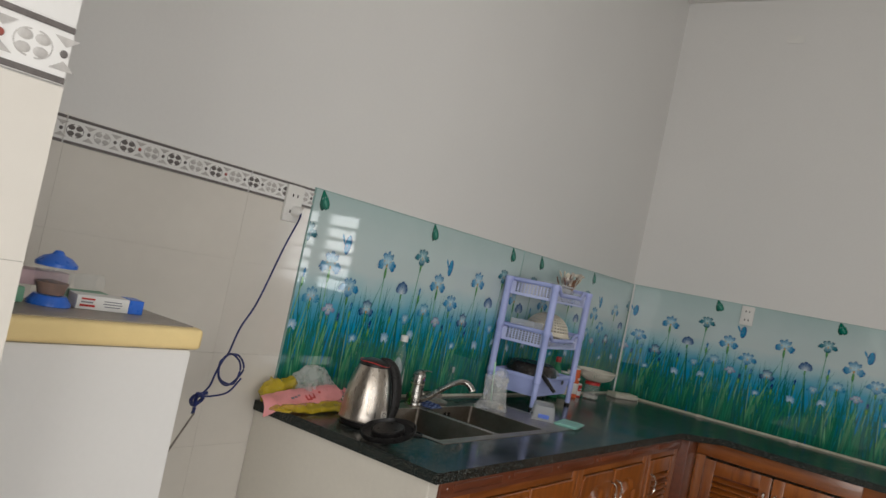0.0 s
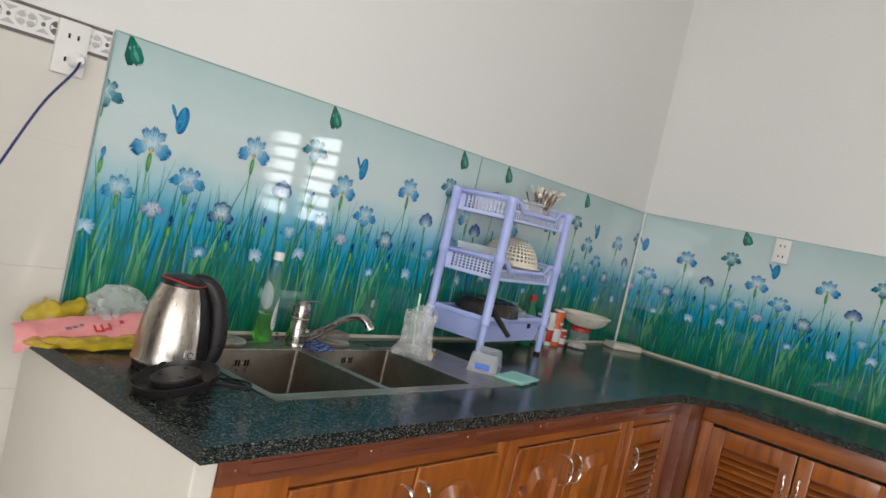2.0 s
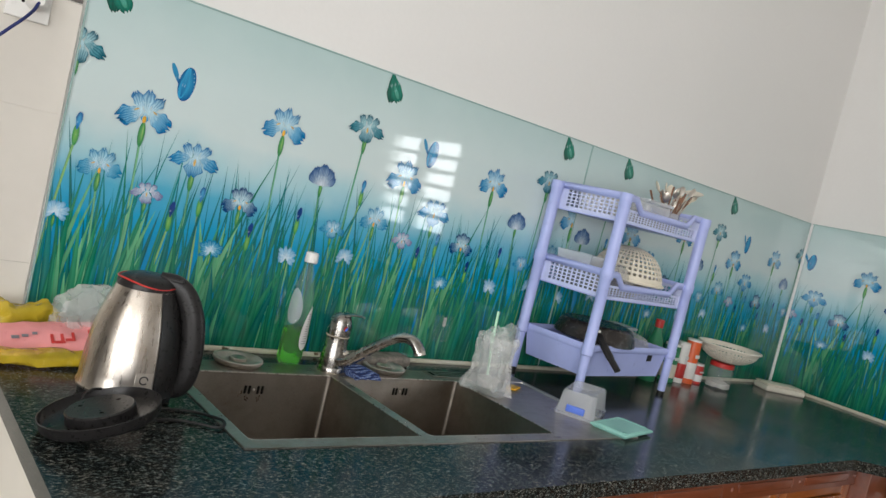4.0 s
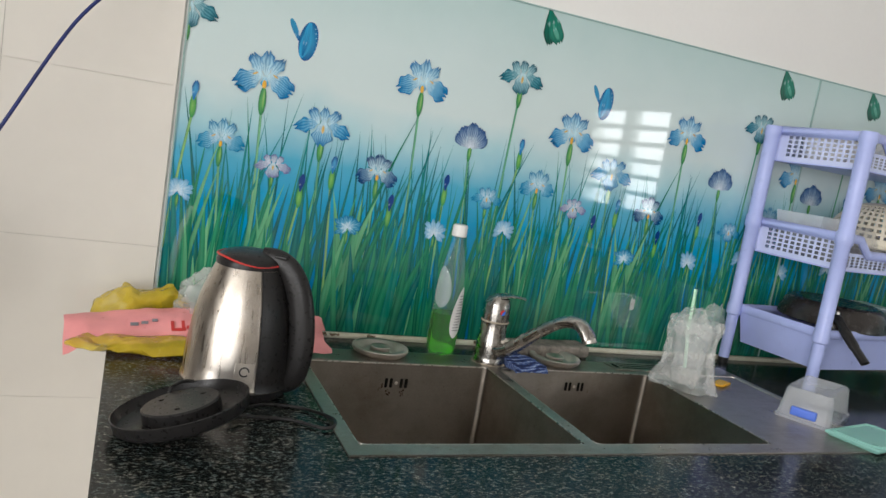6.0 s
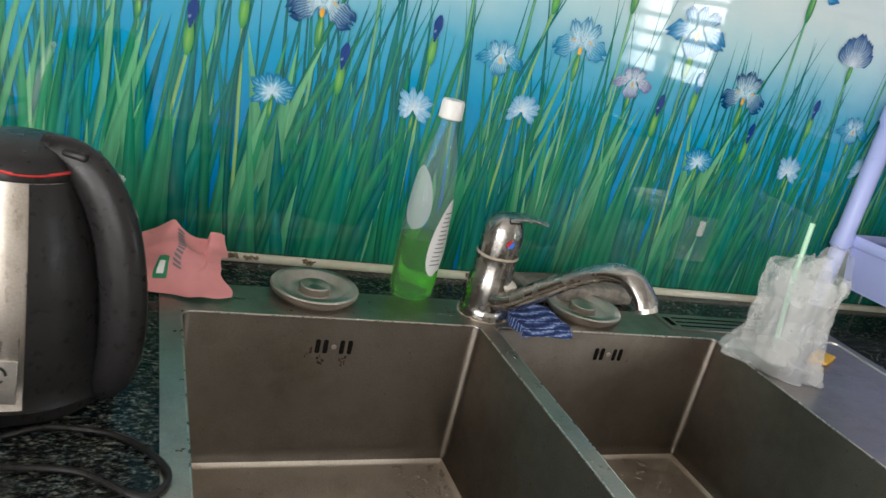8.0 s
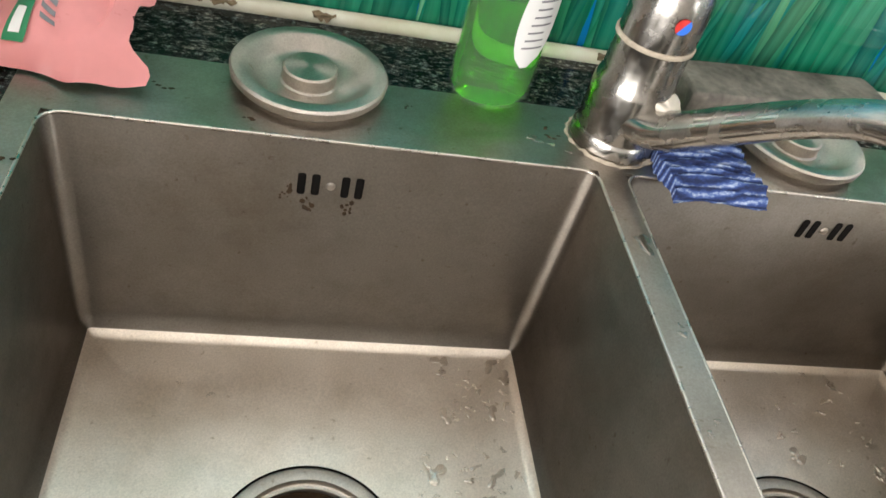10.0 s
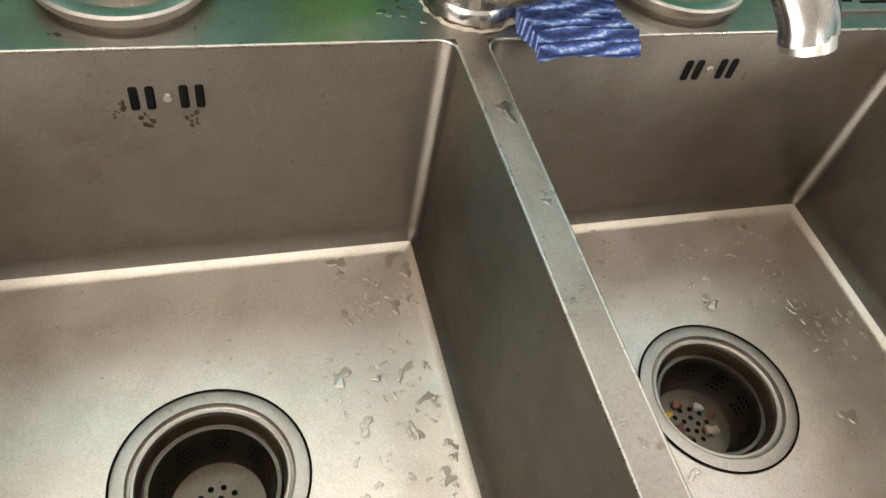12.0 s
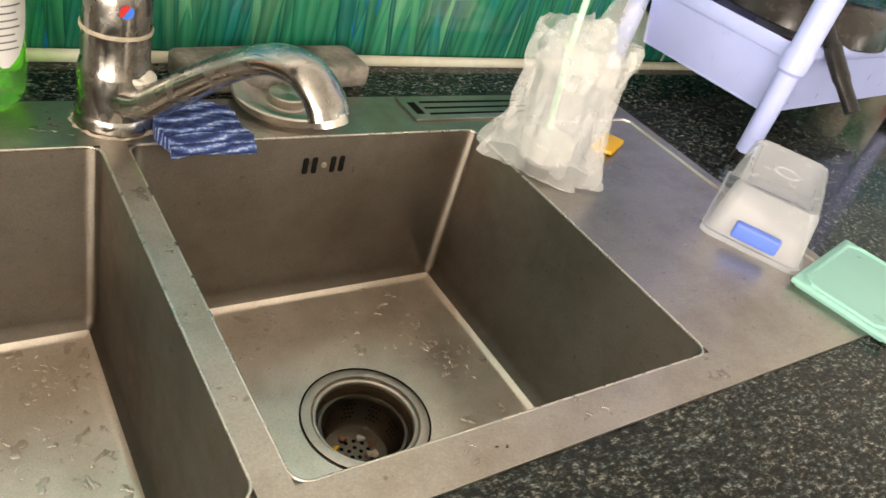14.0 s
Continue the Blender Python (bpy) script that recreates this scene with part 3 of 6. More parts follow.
WHITE, SKY, BLUE, NAVY, TEAL = (0.55, 0.77, 0.83), (0.09, 0.44, 0.68), (0.015, 0.17, 0.50), (0.006, 0.045, 0.22), (0.012, 0.16, 0.24)
GREEN, LEAF, YELLOW, MAUVE, ROSE = (0.03, 0.26, 0.07), (0.18, 0.42, 0.10), (0.72, 0.40, 0.03), (0.20, 0.20, 0.46), (0.36, 0.36, 0.56)
HUES = {"blue": (WHITE, (0.0, 0.27, 0.52), (0.0, 0.115, 0.32)), "navy": (WHITE, (0.0, 0.11, 0.28), (0.0, 0.035, 0.14)), "teal": ((0.40, 0.64, 0.68), (0.0, 0.19, 0.26), (0.0, 0.07, 0.11)),
        "purple": ((0.62, 0.70, 0.76), (0.08, 0.20, 0.38), (0.01, 0.05, 0.18)), "mauve": ((0.62, 0.68, 0.74), (0.34, 0.40, 0.54), (0.10, 0.12, 0.30)),
        "pale": ((0.55, 0.70, 0.79), (0.30, 0.54, 0.72), (0.12, 0.36, 0.58)), "light": ((0.50, 0.70, 0.80), (0.0, 0.30, 0.50), (0.0, 0.155, 0.34))}


def iris(form, hue, w, seed):
    """An iris of width w, drawn about the heart of the flower."""
    rng = random.Random(seed)
    heart, skin, edge = HUES[hue]
    d = Drawing()
    k = w / 0.116
    d.blob(0, -0.038 * k, 0.0062 * k, 0.024 * k, (0.10, 0.32, 0.09), (0.02, 0.19, 0.07))
    d.blob(0.0015 * k, -0.034 * k, 0.002 * k, 0.018 * k, (0.26, 0.46, 0.14), (0.10, 0.32, 0.09))
    if form == "open":
        for a in (-0.50, 0.54, 0.02):
            d.petal(a * 0.016 * k, 0.005 * k, a, (0.039 - 0.008 * abs(a)) * k, (0.025 - 0.010 * abs(a)) * k, WHITE, lerp(skin, WHITE, 0.45), edge, 4, 0.16, rng=rng)
        for sgn in (-1, 1):
            d.petal(sgn * 0.004 * k, 0.006 * k, sgn * (2.06 + rng.uniform(-0.10, 0.10)), 0.048 * k, 0.036 * k, heart, skin, edge, 9, 0.14, rng=rng)
        d.petal(0, 0.004 * k, math.pi, 0.018 * k, 0.014 * k, heart, lerp(skin, WHITE, 0.3), skin, 3, rng=rng)
        d.blob(0, -0.010 * k, 0.0038 * k, 0.007 * k, YELLOW, (0.62, 0.34, 0.06))
        for sgn in (-1, 1):
            d.blob(sgn * 0.017 * k, 0.006 * k, 0.0055 * k, 0.0018 * k, YELLOW, (0.5, 0.45, 0.3), 10, -0.5 * sgn)
    elif form == "droop":
        for sgn in (-1, 1):
            d.petal(sgn * 0.008 * k, 0.014 * k, sgn * (2.02 + rng.uniform(-0.1, 0.1)), 0.047 * k, 0.027 * k, lerp(heart, skin, 0.4), skin, edge, 5, 0.14, rng=rng)
        for a in (-0.62, 0.62, 0.0):
            d.petal(a * 0.014 * k, 0.010 * k, a, 0.030 * k, 0.019 * k, heart, lerp(skin, WHITE, 0.4), edge, 4, 0.14, rng=rng)
        d.petal(0, 0.014 * k, math.pi, 0.044 * k, 0.040 * k, WHITE, lerp(skin, WHITE, 0.2), edge, 10, 0.10, rng=rng)
        d.blob(0, 0.000, 0.003 * k, 0.008 * k, YELLOW, (0.6, 0.5, 0.3))
    elif form == "round":
        for a in (-0.95, 0.95, -0.5, 0.5, 0.0):
            d.petal(0, -0.022 * k, a, (0.066 - 0.012 * abs(a)) * k, 0.040 * k, heart, skin, edge, 7, rng=rng)
    else:
        for i in range(10):
            a = -2.2 + 4.4 * i / 9 + rng.uniform(-0.1, 0.1)
            d.petal(0, 0, a, rng.uniform(0.036, 0.056) * k, 0.020 * k, heart, skin, edge, 3, 0.12, rng)
        for i in range(7):
            a = rng.uniform(-2.6, 2.6)
            d.petal(0, 0, a, rng.uniform(0.02, 0.034) * k, 0.012 * k, lerp(heart, (1, 1, 1), 0.3), heart, skin, 2, 0.1, rng)
    return d.mesh("printed_iris")


def bud(dark):
    d = Drawing()
    d.blob(0, -0.016, 0.0055, 0.020, LEAF, GREEN)
    d.petal(0, -0.006, 0.06, 0.032, 0.011, BLUE if not dark else NAVY, SKY if not dark else NAVY, NAVY, 2)
    return d.mesh("printed_bud")


def butterfly(hue):
    d = Drawing()
    if hue == "blue":
        d.petal(-0.002, -0.012, -0.50, 0.046, 0.010, NAVY, (0.03, 0.30, 0.52), (0.02, 0.22, 0.42), 3, 0.0)
        d.blob(0.010, -0.004, 0.0165, 0.034, (0.02, 0.32, 0.58), (0.0, 0.08, 0.25), 28, -0.10)
        d.blob(0.005, -0.010, 0.0085, 0.024, (0.01, 0.20, 0.44), (0.02, 0.30, 0.55), 20, -0.16)
        d.petal(0.003, -0.030, 0.12, 0.058, 0.012, (0.0, 0.10, 0.28), (0.02, 0.26, 0.50), (0.02, 0.30, 0.55), 4, 0.0)
        for i in range(7):
            d.blob(0.0255 - 0.0016 * abs(i - 2.5), -0.026 + 0.0075 * i, 0.0010, 0.0014, (0.30, 0.55, 0.68), (0.10, 0.35, 0.55), 8)
    else:
        d.petal(-0.012, 0.034, math.pi - 0.16, 0.066, 0.026, (0.0, 0.09, 0.06), (0.0, 0.13, 0.09), (0.0, 0.05, 0.035), 4, 0.05)
        d.petal(-0.012, 0.034, math.pi - 0.50, 0.066, 0.032, (0.0, 0.15, 0.10), (0.01, 0.22, 0.15), (0.0, 0.10, 0.07), 5, 0.06)
        d.petal(-0.002, 0.010, math.pi - 0.60, 0.034, 0.010, (0.04, 0.30, 0.22), (0.10, 0.38, 0.30), (0.02, 0.22, 0.15), 3, 0.0)
    return d.mesh("printed_butterfly")


PERIOD = 0.6235
FLOWERS = (("open", "blue", 0.137, 1.300, 0.118), ("open", "blue", 0.423, 1.343, 0.114), ("droop", "teal", 0.625, 1.388, 0.104),
           ("droop", "blue", 0.249, 1.230, 0.110), ("open", "light", 0.077, 1.186, 0.090), ("open", "navy", 0.362, 1.166, 0.090),
           ("round", "purple", 0.539, 1.258, 0.082), ("droop", "mauve", 0.170, 1.150, 0.068), ("star", "pale", 0.017, 1.090, 0.055),
           ("star", "light", 0.320, 1.060, 0.062), ("droop", "light", 0.593, 1.146, 0.072), ("star", "pale", 0.493, 1.068, 0.056))
BUDS = ((0.025, 1.250, 0), (0.277, 1.160, 0), (0.223, 1.120, 1), (0.501, 1.158, 1), (0.395, 1.105, 1))


def stem(d, s, z, rng, c):
    x0 = s + rng.uniform(-0.03, 0.03)
    rows, cols = [], []
    for k in range(9):
        t = k / 8
        x = x0 + (s - x0) * t ** 1.6
        rows.append([(x - 0.0021, TOP + (z - TOP) * t), (x, TOP + (z - TOP) * t), (x + 0.0021, TOP + (z - TOP) * t)])
        cols.append([lerp(c, (0, 0.05, 0.03), 0.4), lerp(c, (0.40, 0.62, 0.45), 0.3), c])
    d.grid(rows, cols)


def meadow():
    """One repeat of the drawn grass with the stems."""
    rng = random.Random(5)
    d = Drawing()
    for k in range(290):
        t = k / 290
        s = rng.uniform(0, PERIOD)
        far = t < 0.35
        h = rng.uniform(0.16, 0.40) if far else rng.uniform(0.05, 0.31)
        if rng.random() < 0.19:
            h = rng.uniform(0.31, 0.45)
        w = (rng.uniform(0.007, 0.015) if t < 0.5 else rng.uniform(0.009, 0.022)) * (1.0 if h < 0.3 else 0.6)
        low = lerp((0.0, 0.035, 0.035), (0.0, 0.16, 0.085), rng.random())
        kind = rng.random()
        high = lerp((0.0, 0.10, 0.13), (0.0, 0.22, 0.24), rng.random()) if far or kind < 0.35 else \
            lerp((0.0, 0.16, 0.09), (0.04, 0.30, 0.14), rng.random()) if kind < 0.76 else lerp((0.08, 0.38, 0.17), (0.20, 0.52, 0.27), rng.random())
        d.blade(s, TOP - 0.002, h, w, rng.uniform(-0.16, 0.20), rng.uniform(-0.10, 0.14), low, high)
        if k == 130:
            for form, hue, fs, fz, w in FLOWERS:
                stem(d, fs, fz - 0.4 * w, rng, lerp((0.02, 0.26, 0.14), (0.14, 0.42, 0.20), rng.random()))
            for bs, bz, dark in BUDS:
                stem(d, bs, bz - 0.03, rng, LEAF)
    return d.mesh("printed_grass")


GRASS = meadow()
FLOWER_MESHES = [iris(form, hue, w, 11 + i) for i, (form, hue, s, z, w) in enumerate(FLOWERS)]
BUD_MESHES = [bud(0), bud(1)]
FLY_MESHES = [butterfly("blue"), butterfly("green")]


def splashback(name, place, turn, width, first, stretch, label):
    """A printed pane: first is where in the drawing it begins, stretch how wide the print runs."""
    length = width / stretch
    pane = thing(name, place, turn, label, "splashback", "printed glass splashback panes", "structure")
    z0, z1 = TOP + 0.004 - place[2], 1.53 - place[2]
    bm = box((0.0, -0.005, z0), (width, -0.0005, z1))
    ground = part("printed_ground", bm, M["print_ground"], pane, "pale blue to deep blue printed ground", 0)
    bm = bmesh.new()
    for lo, hi in (((-0.0025, -0.008, z0), (0.0, -0.0006, z1 + 0.0025)), ((width, -0.008, z0), (width + 0.0015, -0.0006, z1 + 0.0025)), ((0.0, -0.008, z1), (width, -0.0006, z1 + 0.0025))):
        box(lo, hi, bm=bm)
    part("glass_edge", bm, M["glass_edge"], pane, "grey-green ground glass edge", 0)

    def lay(kind, mesh, s, depth, z=0.0):
        xs = [v.co.x + s for v in mesh.vertices]
        if kind != "grass" and (min(xs) < first or max(xs) > first + length):
            mesh = mesh.copy()
            bm = bmesh.new()
            bm.from_mesh(mesh)
            bmesh.ops.delete(bm, geom=[f for f in bm.faces if not first < f.calc_center_median().x + s < first + length], context="FACES")
            bm.to_mesh(mesh)
            bm.free()
        ob = new(kind, mesh)
        ob.parent, ob.location, ob.scale = pane, ((s - first) * stretch, -0.005 - depth, z - place[2]), (stretch, 1, 1)
        return ob

    k0, k1 = math.floor(first / PERIOD) - 1, math.ceil((first + length) / PERIOD)
    for k in range(k0, k1 + 1):
        s0 = k * PERIOD
        if s0 >= first - 0.001 and s0 + PERIOD <= first + length + 0.001:
            tagged(lay("grass", GRASS, s0, 0.00002), "", "", "", "stuff")
        elif s0 + PERIOD > first and s0 < first + length:
            me = GRASS.copy()
            bm = bmesh.new()
            bm.from_mesh(me)
            out = [f for f in bm.faces if not first < f.calc_center_median().x + s0 < first + length]
            bmesh.ops.delete(bm, geom=out, context="FACES")
            bm.to_mesh(me)
            bm.free()
            tagged(lay("grass", me, s0, 0.00002), "", "", "", "stuff")
        for i, (form, hue, s, z, w) in enumerate(FLOWERS):
            if first - w * 0.2 < s + s0 < first + length + w * 0.2:
                lay("iris", FLOWER_MESHES[i], s + s0, 0.0019, z)
        for s, z, dark in BUDS:
            if first + 0.01 < s + s0 < first + length - 0.01:
                lay("bud", BUD_MESHES[dark], s + s0, 0.0024, z)
        for kind, s, z in ((0, 0.192, 1.380), (1, 0.0485, 1.497)):
            if first + 0.022 < s + s0 < first + length - 0.022:
                lay("butterfly", FLY_MESHES[kind], s + s0, 0.0001, z)
    return pane


splashback("glass_splashback", (0.003, 0, 0), 0, 1.386, 0.003, 1.0, "glossy glass pane printed with blue irises and grass")
splashback("glass_splashback", (1.3925, 0, 0), 0, XR - 1.407, 0.489, 1.02, "glossy glass pane printed with blue irises and grass")
splashback("glass_splashback", (XR, -0.014, 0), -90, 2.29, 0.168, 1.03, "glossy glass pane printed with blue irises on the side wall")

# sealant beads at the foot of the glass and in the corner
bm = tube([(0.0, -0.014, TOP + 0.003), (XR - 0.013, -0.014, TOP + 0.003)], 0.0072, 8, flat=(0.9, 1.0))
sealant = structure("trim_sealant", crumple(bm, 0.0008, 30), M["sealant"], "stained white sealant bead at the foot of the glass", "sealant", 60)
structure("trim_sealant_side", tube([(XR - 0.014, -0.014, TOP + 0.003), (XR - 0.014, -2.9, TOP + 0.003)], 0.008, 8), M["sealant"], "white sealant bead along the side wall", "sealant", 60)
structure("trim_sealant_corner", tube([(XR - 0.013, -0.013, TOP + 0.01), (XR - 0.013, -0.013, 1.528)], 0.006, 8), M["label"], "pale sealant bead in the corner of the glass", "sealant", 60)
for s, w in ((0.395, 0.012), (0.322, 0.012), (0.300, 0.009), (0.62, 0.007)):
    bm = crumple(shift(pillow(w * 0.8, 0.0022, 0.0026), Matrix.Translation((s, -0.0195, TOP + 0.005))), 0.0035, 260, s)
    part("stain", bm, M["stain"], sealant, "brown rust stain", 60)

# ---------------------------------------------------------------- double sink
sink = thing("double_kitchen_sink", (0, 0, TOP), 0, "brushed stainless steel double sink with drainboard, wet inside", "sink")
X0, X1, X2, X3, X4, X5 = 0.217, 0.238, 0.5765, 0.5965, 0.936, 1.19
Y0, Y1, Y2, Y3 = -0.531, -0.499, -0.1645, -0.094
DEPTH = 0.184
bm = slab(grid_cells([X0, X1, X2, X3, X4, 0.966, X5], [Y0, Y1, Y2, Y3], {(1, 1), (3, 1)}), 0.0002, 0.0022)
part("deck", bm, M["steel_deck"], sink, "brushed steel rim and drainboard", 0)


def bowl(x0, x1, drain, slots):
    """An upright-walled bowl with small rounded corners and a bright seam along its foot."""
    bm = bmesh.new()
    R, n, FOOT = 0.012, 5, 0.0095

    def ring(inset, z):
        pts = []
        for cx, cy, a0 in ((x1 - R, Y2 - R, 0), (x0 + R, Y2 - R, 90), (x0 + R, Y1 + R, 180), (x1 - R, Y1 + R, 270)):
            for k in range(n + 1):
                a = radians(a0 + 90 * k / n)
                pts.append(bm.verts.new((cx + (R - inset) * math.cos(a), cy + (R - inset) * math.sin(a), z)))
        return pts

    rings = [ring(-0.0056, -0.0002), ring(-0.0004, -0.0003), ring(0.0, -0.0014), ring(0.0020, -DEPTH + 0.016), ring(0.0042, -DEPTH + 0.009), ring(FOOT, -DEPTH + 0.004)]
    for a, b in zip(rings, rings[1:]):
        for k in range(len(a)):
            bm.faces.new((a[k], b[k], b[(k + 1) % len(a)], a[(k + 1) % len(a)]))
    # wall colour is darkened to hold the shade inside the bowl
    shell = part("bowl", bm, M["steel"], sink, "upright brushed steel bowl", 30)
    # thin bead added round the bowl as its highlight line
    loop = []
    for cx, cy, a0 in ((x1 - R, Y2 - R, 0), (x0 + R, Y2 - R, 90), (x0 + R, Y1 + R, 180), (x1 - R, Y1 + R, 270)):
        loop += [(cx + (R + 0.0002) * math.cos(radians(a0 + 15 * k)), cy + (R + 0.0002) * math.sin(radians(a0 + 15 * k)), 0.0014) for k in range(7)]
    part("rim_edge", tube(loop, 0.0011, 8, closed=True), M["edge"], shell, "rounded edge of the bowl, paler for its highlight", 60)
    # floor, dished towards the drain, with the drain's hole
    bm = bmesh.new()
    seg = 48
    inner_r = 0.0575

    def edge_at(a):
        c, s = math.cos(a), math.sin(a)
        ts = []
        for lim, comp, o in ((x1 - FOOT, c, drain[0]), (x0 + FOOT, c, drain[0]), (Y2 - FOOT, s, drain[1]), (Y1 + FOOT, s, drain[1])):
            if abs(comp) > 1e-6:
                t = (lim - o) / comp
                if t > 0:
                    ts.append(t)
        return min(ts)

    angles = sorted({2 * math.pi * k / seg for k in range(seg)} |
                    {math.atan2(qy - drain[1], qx - drain[0]) % (2 * math.pi) for qx in (x0 + FOOT, x1 - FOOT) for qy in (Y1 + FOOT, Y2 - FOOT)})
    rows = []
    for f, dz in ((1.0, 0.004), (0.965, 0.0012), (0.93, 0.0), (0.6, -0.001), (0.25, -0.002), (0.0, -0.003)):
        row = []
        for a in angles:
            r = inner_r + (edge_at(a) - inner_r) * f
            row.append(bm.verts.new((drain[0] + r * math.cos(a), drain[1] + r * math.sin(a), -DEPTH + dz)))
        rows.append(row)
    for a, b in zip(rows, rows[1:]):
        for k in range(len(a)):
            bm.faces.new((a[k], a[(k + 1) % len(a)], b[(k + 1) % len(a)], b[k]))
    part("bowl_floor", bm, M["steel_floor"], sink, "steel floor of the bowl, coloured paler for the light on it", 50)
    # basket strainer
    z = -DEPTH - 0.003
    flange = part("drain_flange", lathe([(0.0592, z - 0.001), (0.0590, z + 0.0008), (0.0575, z + 0.0012), (0.0505, z + 0.0008), (0.0498, z - 0.0005), (0.0492, z - 0.0030), (0.0482, z - 0.0034), (0.0475, z - 0.0026), (0.0458, z - 0.0026), (0.0450, z - 0.0038),
                                         (0.0442, z - 0.012), (0.0440, z - 0.018), (0.0405, z - 0.020)], 56, m=Matrix.Translation((drain[0], drain[1], 0))), M["steel_bright"], sink, "turned steel drain flange")
    part("gap_ring", lathe([(0.0605, z + 0.0012), (0.0598, z + 0.0022), (0.0588, z + 0.0006)], 56, m=Matrix.Translation((drain[0], drain[1], 0))), M["dark"], flange, "dirty joint round the flange")
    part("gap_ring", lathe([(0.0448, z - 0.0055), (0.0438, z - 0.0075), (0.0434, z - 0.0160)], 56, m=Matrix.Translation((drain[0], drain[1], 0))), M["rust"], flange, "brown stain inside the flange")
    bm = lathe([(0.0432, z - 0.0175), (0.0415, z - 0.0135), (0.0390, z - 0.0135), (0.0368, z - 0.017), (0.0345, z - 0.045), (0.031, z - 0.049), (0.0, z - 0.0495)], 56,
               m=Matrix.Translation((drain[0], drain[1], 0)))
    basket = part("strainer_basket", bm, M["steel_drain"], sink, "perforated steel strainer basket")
    # dark perforations on the basket's floor and wall
    disc = bmesh.new()
    bmesh.ops.create_circle(disc, cap_ends=True, segments=10, radius=0.0021)
    hole = finish("hole", disc, M["dark"], 0)
    disc = bmesh.new()
    bmesh.ops.create_circle(disc, cap_ends=True, segments=8, radius=0.0014)
    small_hole = finish("hole", disc, M["dark"], 0)
    for r, count in ((0.006, 5), (0.0135, 10)):
        for k in range(count):
            a = 2 * math.pi * k / count
            ob = new("hole", hole)
            ob.parent, ob.location = basket, (drain[0] + r * math.cos(a), drain[1] + r * math.sin(a), z - 0.0490)
    for g in range(9):
        for i in range(3):
            for j in range(4):
                a = 2 * math.pi * g / 9 + 0.11 * (i - 1 + 0.5 * (j % 2))
                ob = new("hole", small_hole)
                ob.parent = basket
                zz = z - 0.022 - j * 0.0055
                rr = 0.0361 - (z - 0.015 - zz) * 0.0667
                ob.matrix_local = Matrix.Translation((drain[0] + rr * math.cos(a), drain[1] + rr * math.sin(a), zz)) @ Vector((-math.cos(a), -math.sin(a), 0)).to_track_quat("Z", "Y").to_matrix().to_4x4()
    # overflow slots in the back wall
    ox, oz = slots
    for k in (-0.0185, -0.0095, 0.0095, 0.0185):
        part("overflow_slot", box((ox + k - 0.0027, Y2 - 0.0022, oz - 0.0085), (ox + k + 0.0027, Y2 + 0.002, oz + 0.0085), 0.0022, 3), M["dark"], shell, "dark overflow slot")
    part("screw", lathe([(0.0, 0.0022), (0.0026, 0.0012), (0.0032, 0.0)], 14, m=Matrix.Translation((ox, Y2 - 0.0008, oz)) @ pose(0, 0, 0, 90)), M["steel_bright"], shell, "bright screw")
    return shell


DRAIN_1, DRAIN_2 = (0.407, -0.338), (0.764, -0.340)
bowl(X1, X2, DRAIN_1, (0.4045, -0.0335))
bowl(X3, X4, DRAIN_2, (0.771, -0.029))
scrap = thing("food_scrap", (DRAIN_2[0], DRAIN_2[1], TOP - DEPTH - 0.0525), 0, "small wet food scraps inside the strainer basket", "food scrap")
rng = random.Random(17)
for k in range(9):
    a, r, s = rng.uniform(0, 6.28), 0.024 * math.sqrt(rng.random()), rng.uniform(0.0025, 0.0055)
    lump = crumple(shift(pillow(s, s * 0.7, s * 0.5, 10, 6), Matrix.Translation((r * math.cos(a), r * math.sin(a) - 0.003, 0.0003))), s * 0.6, 220, k)
    part("scrap", lump, M[("ice", "brown", "chopstick", "ochre", "brown", "scale", "chopstick")[k % 7]], scrap, "", 60)
# drainboard bead and slotted cover at the back
bm = bmesh.new()
path = [(1.172, -0.47), (1.172, -0.165), (1.165, -0.158), (0.975, -0.158)]
tube([(x, y, 0.0022) for x, y in path], 0.0022, 8, bm=bm)
part("drainboard_bead", bm, M["steel_bright"], sink, "pressed bead round the drainboard")
plate = part("slotted_cover", box((0.876, -0.146, 0.0022), (1.048, -0.099, 0.0050), 0.0012), M["steel_deck"], sink, "slotted steel cover at the back of the sink", 30)
for k in range(3):
    part("slot", box((0.898, -0.138 + k * 0.012, 0.0047), (1.035, -0.1345 + k * 0.012, 0.0056), 0.0004, 1), M["dark"], plate)
part("slot", box((0.8825, -0.136, 0.0047), (0.892, -0.112, 0.0056), 0.0004, 1), M["dark"], plate)

